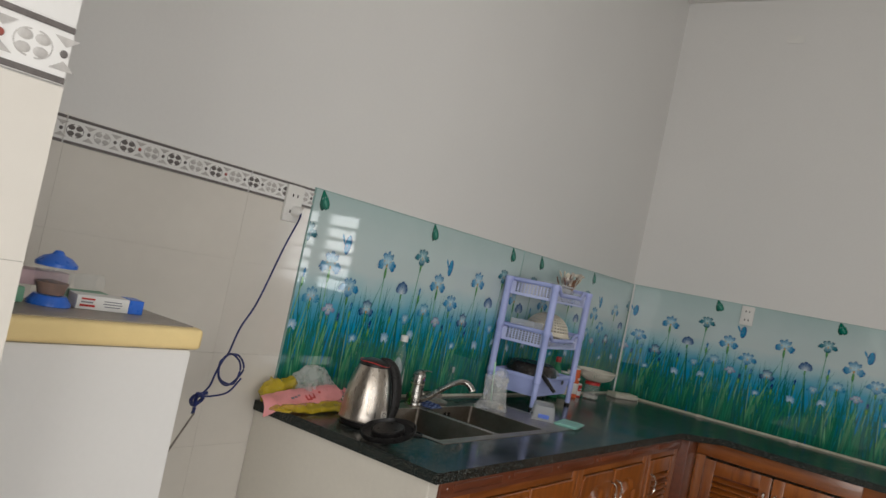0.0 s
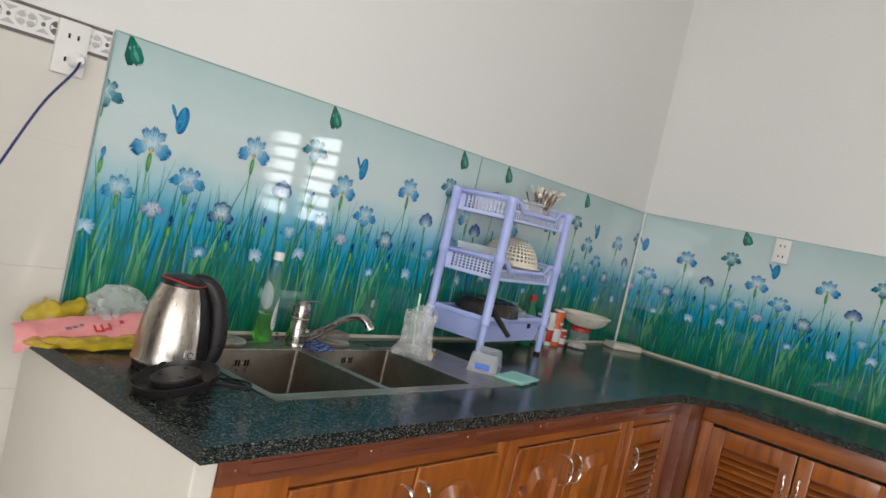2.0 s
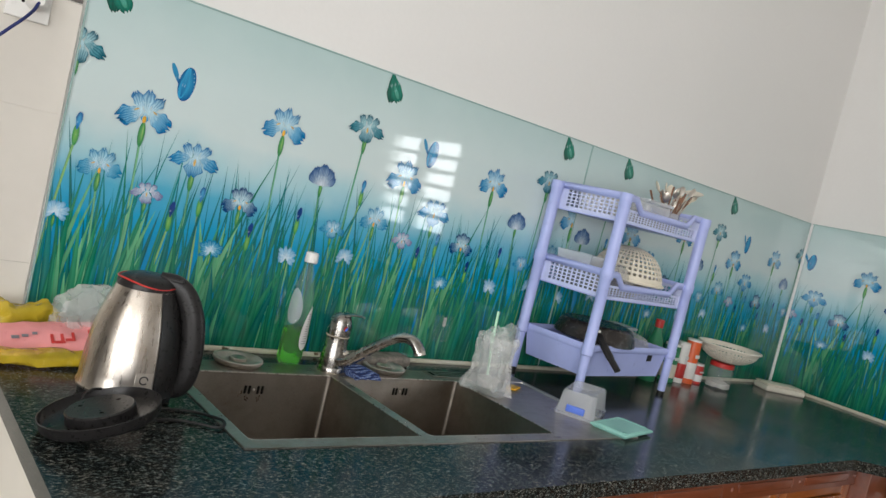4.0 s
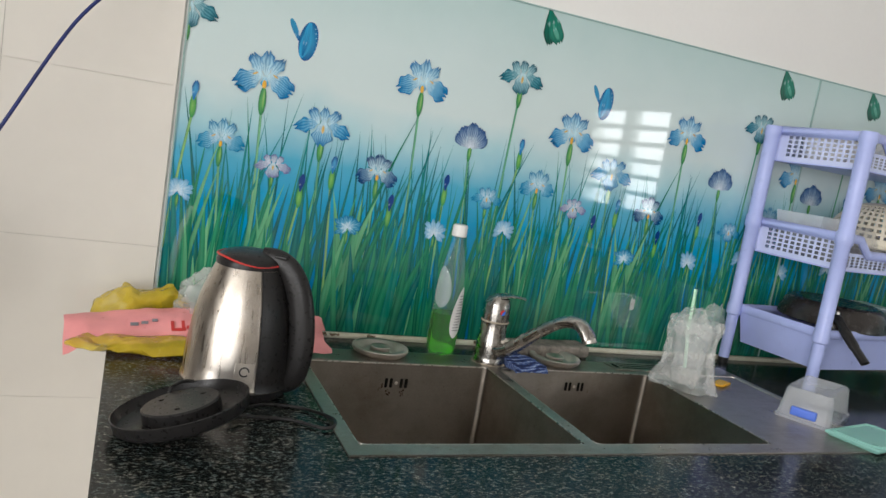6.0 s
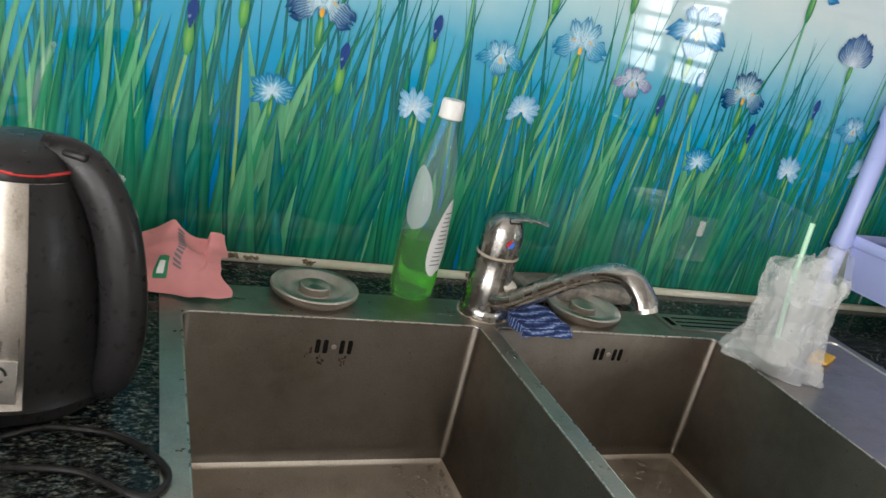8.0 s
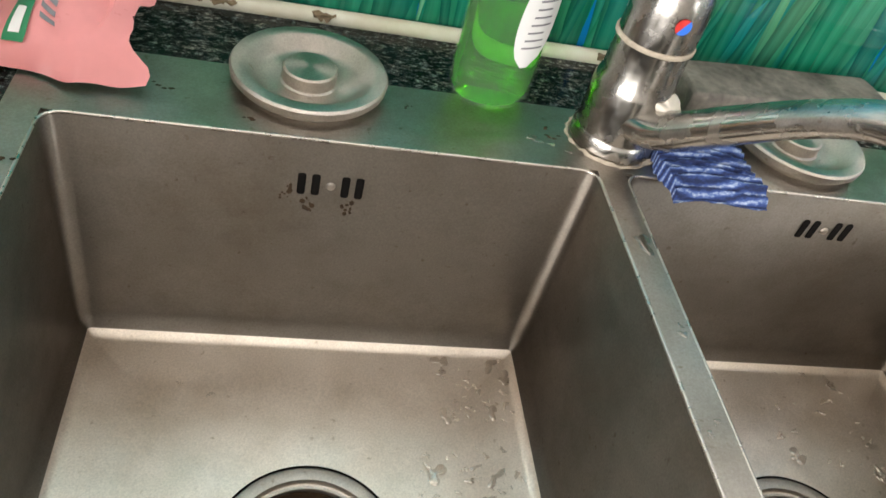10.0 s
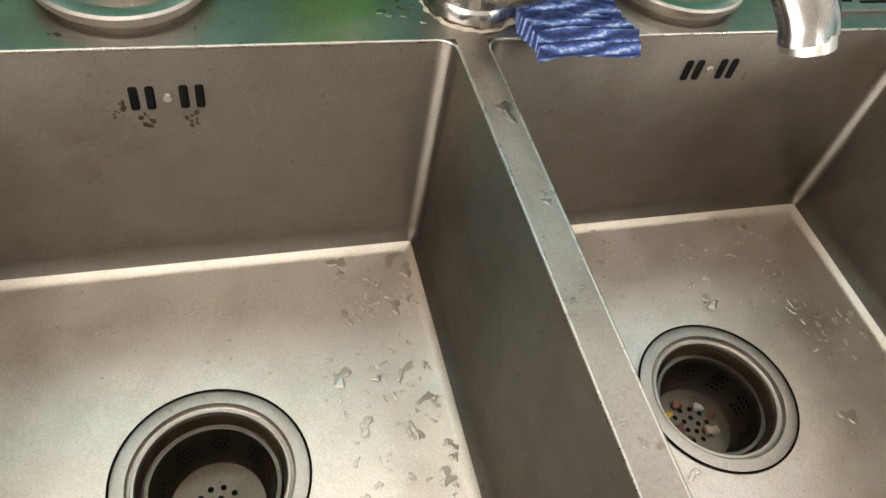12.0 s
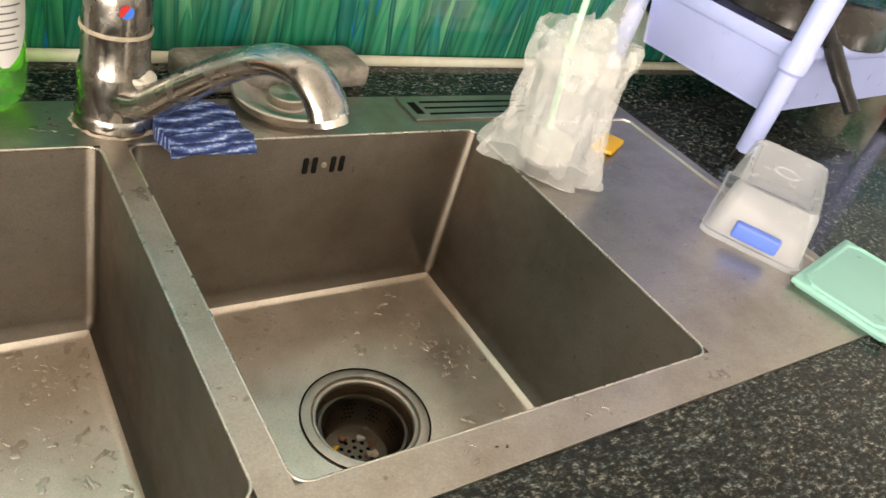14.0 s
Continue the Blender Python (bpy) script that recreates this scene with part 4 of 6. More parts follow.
# standing water: thin flat puddles and drops
def puddles(name, spots, z, seed, mat="water"):
    rng = random.Random(seed)
    bm = bmesh.new()
    for x, y, r, count in spots:
        for _ in range(count):
            px, py, s = x + rng.uniform(-1, 1) * r, y + rng.uniform(-1, 1) * r, rng.uniform(0.0008, 0.0032) * (1 if rng.random() < 0.84 else 2.3)
            n, ph, st, tw = 18, rng.random() * 6, rng.uniform(0.35, 1.0), rng.random() * 3.1
            rows = []
            for f, h in ((1.0, 0.0), (0.86, 0.62), (0.62, 0.95), (0.0, 1.0)):
                row = []
                for k in range(n):
                    a = 2 * math.pi * k / n
                    rad = s * f * (1 + 0.40 * math.sin(2 * a + ph) + 0.30 * math.sin(3 * a + 2 * ph) + 0.16 * math.sin(5 * a))
                    qx, qy = rad * math.cos(a), rad * st * math.sin(a)
                    row.append(bm.verts.new((px + qx * math.cos(tw) - qy * math.sin(tw), py + qx * math.sin(tw) + qy * math.cos(tw), z + h * min(0.0006, s * 0.20))))
                rows.append(row)
            for a, b in zip(rows, rows[1:]):
                for k in range(n):
                    bm.faces.new((a[k], a[(k + 1) % n], b[(k + 1) % n], b[k]))
    bmesh.ops.remove_doubles(bm, verts=bm.verts, dist=1e-6)
    return tagged(part(name, bm, M[mat], sink, "drops and small puddles of water", 60), "", "", "", "stuff")


puddles("standing_water", [(0.535, -0.21, 0.030, 40), (0.52, -0.30, 0.040, 50), (0.53, -0.38, 0.037, 26), (0.36, -0.22, 0.06, 3)], -DEPTH + 0.0004, 3)
puddles("standing_water", [(0.69, -0.215, 0.045, 24), (0.83, -0.22, 0.05, 34), (0.890, -0.30, 0.03, 44), (0.88, -0.40, 0.03, 24), (0.72, -0.43, 0.05, 4)], -DEPTH + 0.0004, 4)
puddles("standing_water", [(0.587, -0.30, 0.006, 2), (0.587, -0.36, 0.006, 3), (0.587, -0.23, 0.006, 2), (0.587, -0.43, 0.006, 2), (0.80, -0.515, 0.014, 5), (0.92, -0.515, 0.014, 5), (1.06, -0.30, 0.06, 7), (0.69, -0.515, 0.012, 3)], 0.0023, 6, "water_deck")
puddles("standing_water", [(0.56, -0.12, 0.03, 3), (0.44, -0.13, 0.03, 2), (1.08, -0.40, 0.05, 5)], 0.0023, 7, "water_deck")
bm = bmesh.new()
rng = random.Random(8)
for cx, cy, size in ((0.296, -0.128, 0.0036), (0.283, -0.112, 0.0028), (0.352, -0.152, 0.0024), (0.545, -0.122, 0.0022), (0.552, -0.132, 0.0026), (0.452, -0.118, 0.0018), (0.232, -0.21, 0.0024), (0.236, -0.30, 0.0018), (0.60, -0.515, 0.0016), (0.72, -0.517, 0.0018), (0.232, -0.40, 0.0022)):
    for k in range(4):
        x, y, s = cx + rng.uniform(-1, 1) * size * 2, cy + rng.uniform(-1, 1) * size, size * rng.uniform(0.3, 0.9)
        shape = crumple(lathe([(0.0, 0.00035), (s * 0.8, 0.0003), (s, 0.0)], 12, squash=(1.0, 0.55)), s * 0.5, 300, k + cx)
        for v in shape.verts:
            v.co.z = max(0.0, min(0.0004, v.co.z))
        shift(shape, Matrix.Translation((x, y, 0.0023)))
        lump = bpy.data.meshes.new("lump")
        shape.to_mesh(lump)
        bm.from_mesh(lump)
for cx, cz in ((0.391, -0.045), (0.417, -0.045), (0.376, -0.036)):
    for k in range(11):
        x, z, s = cx + rng.uniform(-0.004, 0.004), cz - k * 0.0011, rng.uniform(0.0007, 0.0020)
        bmesh.ops.create_icosphere(bm, subdivisions=1, radius=s, matrix=Matrix.Translation((x, Y2 - 0.0004, z)) @ Matrix.Diagonal((rng.uniform(0.6, 1.3), 0.5, rng.uniform(0.7, 1.5), 1)))
tagged(part("rust_stain", bm, M["rust"], sink, "rust runs under the overflow slots"), "", "", "", "stuff")

# ---------------------------------------------------------------- kitchen cabinets
def door_outline(hw, hh, drop, n=104):
    """A rectangle, or one whose top rises in a dome between two shoulders."""
    pts = []
    for k in range(n):
        a = 2 * math.pi * (k + 0.5) / n
        c, s = math.cos(a), math.sin(a)
        r = min(hw / max(abs(c), 1e-6), hh / max(abs(s), 1e-6))
        x, z = r * c, r * s
        if drop and z > 0:
            q = abs(x) / (0.72 * hw)
            top = hh - drop + (drop * math.sqrt(1 - q * q) if q < 1 else 0.0)
            z = min(z, top)
        pts.append((x, z))
    return pts


def panel_door(parent, x0, x1, z0, z1, y, handle_at, arched=True, wood="wood"):
    """A framed door with a raised field, its front at y, and a bow handle."""
    w, h = (x1 - x0) / 2, (z1 - z0) / 2
    cx, cz = (x0 + x1) / 2, (z0 + z1) / 2
    drop = 0.062 if arched else 0.0
    bm = bmesh.new()
    levels = [(w - 0.001, h - 0.001, 0, 0.018), (w - 0.001, h - 0.001, 0, 0.003), (w - 0.004, h - 0.004, 0, 0.0), (w - 0.046, h - 0.046, drop, 0.0), (w - 0.056, h - 0.057, drop, 0.011),
              (w - 0.066, h - 0.068, drop, 0.012), (w - 0.094, h - 0.098, drop, -0.003)]
    rings = [[bm.verts.new((cx + px, y + dy, cz + pz)) for px, pz in door_outline(hw, hh, dr)] for hw, hh, dr, dy in levels]
    for a, b in zip(rings, rings[1:]):
        for k in range(len(a)):
            bm.faces.new((a[k], a[(k + 1) % len(a)], b[(k + 1) % len(a)], b[k]))
    bm.faces.new(rings[-1])
    door = part("door", bm, M[wood], parent, "framed door with a raised arched field", 25)
    bow_handle(door, handle_at, y)
    return door


def bow_handle(door, at, y):
    x, z = at
    pts = [(x, y, z + 0.045), (x, y - 0.022, z + 0.035), (x + 0.004, y - 0.026, z), (x, y - 0.022, z - 0.035), (x, y, z - 0.045)]
    part("handle", tube(smooth_path(pts, 5), 0.0042, 8, flat=(1.3, 0.8)), M["handle"], door, "bright nickel bow handle")


def louvre_door(parent, x0, x1, z0, z1, y, handle_at, wood="wood"):
    bm = bmesh.new()
    s = 0.05
    for lo, hi in (((x0, y, z0), (x0 + s, y + 0.018, z1)), ((x1 - s, y, z0), (x1, y + 0.018, z1)), ((x0 + s, y + 0.001, z1 - 0.065), (x1 - s, y + 0.018, z1)), ((x0 + s, y + 0.001, z0), (x1 - s, y + 0.018, z0 + 0.06))):
        box(lo, hi, 0.003, bm=bm)
    door = part("door", bm, M[wood], parent, "framed door with sloping slats", 25)
    part("backing", box((x0 + s, y + 0.0185, z0 + 0.05), (x1 - s, y + 0.022, z1 - 0.05)), M["wood_dark"], door, "dark board behind the slats")
    z, k = z1 - 0.085, 0
    while z > z0 + 0.07:
        bm = box((x0 + s, -0.014, -0.003), (x1 - s, 0.014, 0.003), 0.0015)
        shift(bm, Matrix.Translation((0, y + 0.008, z)) @ Matrix.Rotation(radians(38), 4, "X"))
        part("slat", bm, M["wood_x"], door, "", 25)
        z -= 0.026
    bow_handle(door, handle_at, y)
    return door


FACE = -0.690
Z0, Z1 = 0.10, 0.736


def cabinet(x0, x1, label):
    unit = thing("base_cabinet", (0, 0, 0), 0, label, "cabinet", "base cabinets under the worktop")
    part("carcass", box((x0 + 0.004, FACE + 0.022, 0.09), (x1 - 0.004, -0.03, 0.585)), M["wood"], unit, "plain wooden carcass", 0)
    for x in (x0, x1 - 0.045):
        part("stile", box((x, FACE + 0.001, 0.09), (x + 0.045, FACE + 0.021, 0.764), 0.002), M["wood"], unit, "", 25)
    part("top_rail", box((x0 + 0.0455, FACE + 0.003, 0.7385), (x1 - 0.0455, FACE + 0.021, 0.764), 0.002), M["wood_x"], unit, "", 25)
    return unit


unit = cabinet(-0.010, 0.888, "orange-brown varnished wooden cabinet with two arched doors")
panel_door(unit, 0.160, 0.520, Z0, Z1, FACE - 0.004, (0.492, 0.655))
panel_door(unit, 0.526, 0.846, Z0, Z1, FACE - 0.004, (0.552, 0.655))
part("filler", box((0.0355, FACE - 0.001, Z0), (0.157, FACE + 0.020, 0.764), 0.003), M["wood"], unit, "plain wooden filler board", 25)
unit = cabinet(0.890, 1.598, "orange-brown varnished wooden cabinet with two arched doors")
panel_door(unit, 0.934, 1.232, Z0, Z1, FACE - 0.004, (1.207, 0.645))
panel_door(unit, 1.238, 1.552, Z0, Z1, FACE - 0.004, (1.264, 0.645))
unit = cabinet(1.600, 2.02, "orange-brown varnished corner cabinet with a slatted door")
louvre_door(unit, 1.648, 1.975, Z0, Z1, FACE - 0.004, (1.668, 0.63))
structure("trim_frieze", box((-0.010, FACE - 0.008, 0.766), (2.02, FACE + 0.020, TOP - 0.0305), 0.003), M["wood_dark"], "dark red carved wooden frieze under the worktop", "frieze", 25)
bm = bmesh.new()
for k in range(7):
    x = 0.02 + k * 0.33
    box((x + 0.03, FACE - 0.0105, 0.782), (x + 0.29, FACE - 0.0075, 0.804), 0.003, bm=bm)
    lathe([(0.0, 0.004), (0.005, 0.003), (0.007, 0.0)], 10, bm, m=Matrix.Translation((x + 0.005, FACE - 0.0075, 0.793)) @ pose(0, 0, 0, 90))
structure("trim_frieze_carving", bm, M["wood_dark"], "carved bars and studs on the frieze", "carving", 30)

# side run: built along its own x, then turned to face the room
for k in range(3):
    unit = thing("base_cabinet", (2.175, -0.735 - k * 0.72, 0), -90, "varnished wooden side cabinet with slatted doors", "cabinet", "base cabinets under the worktop")
    part("carcass", box((0.004, 0.022, 0.09), (0.716, 0.63, 0.585)), M["wood"], unit, "plain wooden carcass", 0)
    for x in (0.0, 0.675):
        part("stile", box((x, 0.001, 0.09), (x + 0.045, 0.021, 0.745), 0.002), M["wood"], unit, "", 25)
    louvre_door(unit, 0.047, 0.357, Z0, 0.735, -0.004, (0.335, 0.62))
    louvre_door(unit, 0.363, 0.673, Z0, 0.735, -0.004, (0.385, 0.62))
    part("top_rail", box((0.0, -0.006, 0.747), (0.72, 0.020, TOP - 0.0305), 0.004), M["wood_x"], unit, "moulded top rail", 25)
structure("trim_corner_post", box((2.022, -0.735, 0.09), (2.172, -0.665, TOP - 0.0305), 0.004), M["wood_dark"], "dark wooden corner post between the cabinets", "post", 25)


# ---------------------------------------------------------------- things at the sink
def tap():
    t = thing("mixer_tap", (0.596, -0.126, TOP + 0.002), 0, "lime-spotted chrome mixer tap with a curved spout", "tap")
    part("base_ring", lathe([(0.0, 0.0), (0.0300, 0.0), (0.0300, 0.010), (0.0285, 0.0125), (0.0, 0.0125)], 36), M["chrome"], t)
    part("scale_crust", crumple(lathe([(0.0335, 0.0), (0.0310, 0.0016), (0.0299, 0.0)], 48), 0.0024, 150), M["scale"], t, "lime crust round the foot", 60)
    part("body", lathe([(0.0, 0.0125), (0.0285, 0.0125), (0.0278, 0.046), (0.0264, 0.051), (0.0252, 0.054), (0.0248, 0.078), (0.0, 0.078)], 36), M["chrome"], t)
    part("collar", crumple(lathe([(0.0254, 0.0790), (0.0262, 0.0790), (0.0263, 0.0812), (0.0256, 0.0820), (0.0, 0.0835)], 36), 0.0003, 200), M["scale"], t, "stained ring under the lever")
    bm = lathe([(0.0, 0.0835), (0.0250, 0.0820), (0.0248, 0.104), (0.0236, 0.114), (0.0198, 0.124), (0.0112, 0.130), (0.0, 0.1315)], 36)
    for v in bm.verts:
        v.co.x += max(0.0, v.co.z - 0.0835) * 0.03
    head = part("lever", bm, M["chrome"], t, "chrome lever head")
    pts = [(0.000, -0.003, 0.1275), (0.014, -0.006, 0.1305), (0.028, -0.009, 0.1310), (0.041, -0.012, 0.1295), (0.048, -0.014, 0.1280)]
    part("lever_blade", tube(smooth_path(pts, 4), [0.018] * 4 + [0.0150] * 4 + [0.0125] * 4 + [0.0095] * 5, 12, flat=(1.0, 0.22)), M["chrome"], head, "flat lever blade")
    for x, c in ((-0.002, "red"), (0.002, "blue")):
        bm = bmesh.new()
        pts = [bm.verts.new((math.copysign(1, x) * 0.0052 * math.sin(math.pi * k / 12), 0.0052 * math.cos(math.pi * k / 12), 0)) for k in range(13)]
        bm.faces.new(pts)
        d = Vector((0.02, -1.0, 0.0)).normalized()
        m = Matrix.Translation(Vector((0.0000, 0, 0.101)) + d * 0.0252) @ d.to_track_quat("Z", "Y").to_matrix().to_4x4() @ Matrix.Rotation(radians(-35), 4, "Z")
        part("dot", shift(bm, m), M[c], head, "half of the red and blue mark", 0)
    # spout: rises from the body, arches over the bowls and drops at its mouth
    e = Vector((0.089, -0.179, 0))
    prof = [(0.05, 0.026), (0.20, 0.036), (0.38, 0.066), (0.56, 0.096), (0.72, 0.117), (0.85, 0.123), (0.93, 0.118), (0.985, 0.108), (1.005, 0.101)]
    path = smooth_path([e * s + Vector((0, 0, z)) for s, z in prof], 6)
    n = len(path)
    rad = [0.0195 - 0.0065 * min(1.0, i / (n * 0.40)) + 0.0025 * (i / n) for i in range(n)]
    part("spout", tube(path, rad, 20, flat=(1.12, 0.74)), M["chrome"], t, "curved chrome spout", 60)
    a, b = path[-2], path[-1]
    d = (b - a).normalized()
    m = Matrix.Translation(b + d * 0.0002) @ d.to_track_quat("Z", "Y").to_matrix().to_4x4()
    part("aerator", lathe([(0.0115, -0.002), (0.0118, 0.005), (0.0095, 0.0055), (0.0090, 0.002), (0.0, 0.002)], 24, m=m), M["steel_bright"], t, "bright aerator in the spout's mouth")
    part("scale_patch", crumple(shift(pillow(0.017, 0.011, 0.0035), pose(0.010, -0.017, 0.047, 14, 10, -35)), 0.0045, 110), M["lime"], t, "white lime crust above the spout", 60)
    return t


tap()

lid = thing("sink_stopper", (0.386, -0.105, TOP + 0.0022), 0, "turned steel sink stopper lid with a round knob", "stopper", "sink stoppers")
part("disc", lathe([(0.0, 0.0), (0.043, 0.0), (0.0450, 0.0030), (0.0482, 0.0040), (0.0490, 0.0065), (0.0508, 0.0070), (0.0512, 0.0112), (0.0500, 0.0130), (0.0440, 0.0138), (0.0410, 0.0126), (0.0345, 0.0056),
                    (0.0300, 0.0034), (0.0250, 0.0030), (0.0, 0.0030)], 64), M["turned"], lid, "dished steel disc")
part("knob", lathe([(0.0195, 0.0028), (0.0178, 0.0040), (0.0178, 0.0120), (0.0168, 0.0132), (0.0, 0.0138)], 40), M["turned"], lid, "flat round knob")
copy_thing(lid, pose(0.752, -0.108, TOP + 0.0022, 0, 0, 40))

# knitted scouring pad that hangs over the edge of the bowl
bm = bmesh.new()
rows = []
for j in range(33):
    v = j / 32
    row = []
    for i in range(25):
        u = i / 24
        x, y = (u - 0.5) * 0.070, 0.030 - v * 0.062
        z = 0.0115 + 0.0018 * math.sin(v * 2 * math.pi * 9) + 0.006 * (1 - v) * math.sin(u * 3.0 + 0.4) - 0.010 * max(0.0, v - 0.78) / 0.22
        row.append(bm.verts.new((x + 0.002 * math.sin(v * 9), y + 0.003 * math.sin(u * 5), z)))
    rows.append(row)
for a, b in zip(rows, rows[1:]):
    for i in range(24):
        bm.faces.new((a[i], b[i], b[i + 1], a[i + 1]))
got = bmesh.ops.extrude_face_region(bm, geom=list(bm.faces))
low = [v for v in got["geom"] if isinstance(v, bmesh.types.BMVert)]
for v in low:
    v.co.z = max(0.0003, v.co.z - 0.012)
bmesh.ops.recalc_face_normals(bm, faces=bm.faces)
pad = tagged(part("scouring_pad", crumple(bm, 0.0012, 160), M["knit"], None, "", 60), "blue striped knitted scouring pad by the tap", "scouring pad")
pad.location, pad.rotation_euler = (0.655, -0.156, TOP + 0.0022), (0, 0, radians(4))

# whetstone against the glass
bm = crumple(box((-0.096, -0.026, 0.0), (0.096, 0.026, 0.026), 0.006, 3), 0.0, 20)
bmesh.ops.subdivide_edges(bm, edges=bm.edges, cuts=2, use_grid_fill=True)
crumple(bm, 0.0022, 45)
for v in bm.verts:
    v.co.z = max(0.0, v.co.z)
stone = tagged(part("whetstone", bm, M["stone"], None, "", 45), "worn grey-brown whetstone lying behind the tap", "whetstone")
stone.location, stone.rotation_euler = (0.760, -0.054, TOP), (0, 0, radians(5))


def soap_bottle():
    b = thing("dish_soap_bottle", (0.511, -0.088, TOP + 0.0024), 8, "clear bottle half full of bright green dish soap", "bottle")
    sq = (0.86, 0.66)
    shell = [(0.0, 0.003), (0.020, 0.0005), (0.030, 0.0), (0.0345, 0.006), (0.0360, 0.030), (0.0352, 0.070), (0.0335, 0.110), (0.0308, 0.145), (0.0262, 0.174), (0.0175, 0.202), (0.0122, 0.215), (0.0120, 0.226)]
    body = part("body", lathe(shell, 40, squash=sq), M["clear"], b, "clear plastic body", 60)
    part("soap", lathe([(0.0, 0.004), (0.029, 0.0022), (0.0330, 0.008), (0.0348, 0.030), (0.0341, 0.070), (0.0338, 0.080), (0.0, 0.080)], 40, squash=(0.845, 0.64)), M["soap"], b, "bright green soap", 60)
    part("cap", lathe([(0.0, 0.247), (0.0120, 0.247), (0.0135, 0.244), (0.0140, 0.226), (0.0120, 0.2245), (0.0, 0.2245)], 28), M["white"], b, "white flip cap")

    def patch(name, a0, a1, z0, z1, lift, mat, slant=0.0, label=""):
        bm = bmesh.new()
        rows = []
        for j in range(15):
            v = j / 14
            z = z0 + (z1 - z0) * v
            k = next(i for i in range(len(shell) - 1) if shell[i + 1][1] >= z)
            (r0, h0), (r1, h1) = shell[k], shell[k + 1]
            r = r0 + (r1 - r0) * (z - h0) / max(1e-6, h1 - h0) + lift
            half = (a1 - a0) / 2 * math.sqrt(max(0.02, 1 - (2 * v - 1) ** 2)) if slant else (a1 - a0) / 2
            mid = (a0 + a1) / 2 + slant * (v - 0.5)
            rows.append([bm.verts.new((r * sq[0] * math.cos(mid + half * q), (r * sq[1] + 0.0) * math.sin(mid + half * q), z)) for q in (-1, -0.5, 0, 0.5, 1)])
        for a, c in zip(rows, rows[1:]):
            for i in range(4):
                bm.faces.new((a[i], a[i + 1], c[i + 1], c[i]))
        return part(name, bm, mat, b, label, 60)

    patch("label", radians(-92), radians(-22), 0.036, 0.132, 0.0007, M["label"], 0.55, "white oval back label with small print")
    patch("back_label", radians(160), radians(250), 0.092, 0.168, -0.0008, M["frost"], -0.4, "white label seen through the bottle")
    for k in range(13):
        z = 0.050 + k * 0.0054
        mid = -57 + 14 * (z - 0.086) / 0.05
        patch("print_bar", radians(mid - 17), radians(mid + 15 - 4 * (k % 3)), z, z + 0.0013, 0.0012, M["ink"])
    return b


soap_bottle()


# drink cup in a cloudy plastic bag
cup = thing("bagged_drink_cup", (0.966, -0.240, TOP + 0.0024), 20, "cloudy plastic bag round a clear takeaway cup with a straw", "cup")
part("cup", lathe([(0.0, 0.012), (0.027, 0.012), (0.031, 0.06), (0.040, 0.120), (0.042, 0.122), (0.042, 0.125), (0.039, 0.122), (0.0295, 0.06), (0.0255, 0.014), (0.0, 0.014)], 36), M["cup"], cup, "clear plastic cup", 60)
part("drink_rest", crumple(lathe([(0.0, 0.015), (0.025, 0.015), (0.0265, 0.032), (0.018, 0.038), (0.0, 0.036)], 28), 0.004, 60), M["ice"], cup, "milky melting ice", 60)
bm = bmesh.new()
rows = []
SEAM = radians(-70)
N, LEVELS = 96, ((0.046, 0.0), (0.054, 0.003), (0.053, 0.020), (0.050, 0.050), (0.047, 0.080), (0.048, 0.102), (0.051, 0.122), (0.051, 0.132), (0.048, 0.138))
for j in range(33):
    t = j / 32 * (len(LEVELS) - 1)
    k = min(int(t), len(LEVELS) - 2)
    r, z = (LEVELS[k][i] + (LEVELS[k + 1][i] - LEVELS[k][i]) * (t - k) for i in (0, 1))
    row = []
    for i in range(N):
        a = 2 * math.pi * i / N
        fold = sum((abs(noise.noise(Vector((math.cos(a), math.sin(a), z * 4)) * f + Vector((f, 0, 0)))) - 0.25) * h for f, h in ((1.6, 0.016), (3.2, 0.012), (6.0, 0.008)))
        low = max(0.0, 1 - z / 0.062) ** 1.2
        wing = 1 + low * (0.42 * abs(math.cos(a - SEAM)) ** 10 - 0.38 * abs(math.sin(a - SEAM)) ** 2)
        rr = (r + fold) * wing
        row.append(bm.verts.new((rr * math.cos(a), rr * math.sin(a) * 0.88, z)))
    rows.append(row)
for a, b in zip(rows, rows[1:]):
    for i in range(N):
        bm.faces.new((a[i], a[(i + 1) % N], b[(i + 1) % N], b[i]))
crumple(crumple(bm, 0.004, 18), 0.0009, 90, 2.0)
for v in bm.verts:
    v.co.z = max(0.0004, v.co.z)
part("bag", bm, M["bag"], cup, "crumpled cloudy plastic bag", 50)
for sgn, turn in ((1, -12), (-1, 200)):
    bm = bmesh.new()
    rows = []
    for j in range(12):
        t = j / 11
        w = 0.030 * (1 - t) ** 0.5 + 0.009
        row = []
        for i in range(9):
            q = i / 4 - 1
            row.append(bm.verts.new((0.042 + 0.010 * t + 0.010 * math.cos(q * 2), q * w, 0.112 + 0.056 * t + 0.004 * math.sin(5 * q + 9 * t))))
        rows.append(row)
    for a, b in zip(rows, rows[1:]):
        for i in range(8):
            bm.faces.new((a[i], a[i + 1], b[i + 1], b[i]))
    part("bag_handle", crumple(shift(bm, pose(0, 0, 0, 0, 0, turn)), 0.005, 60, sgn), M["bag"], cup, "torn bag handle", 60)
part("straw", tube([(0.008, 0.006, 0.02), (0.004, 0.016, 0.12), (0.013, 0.022, 0.192)], 0.0034, 12), M["straw"], cup, "pale green drinking straw")

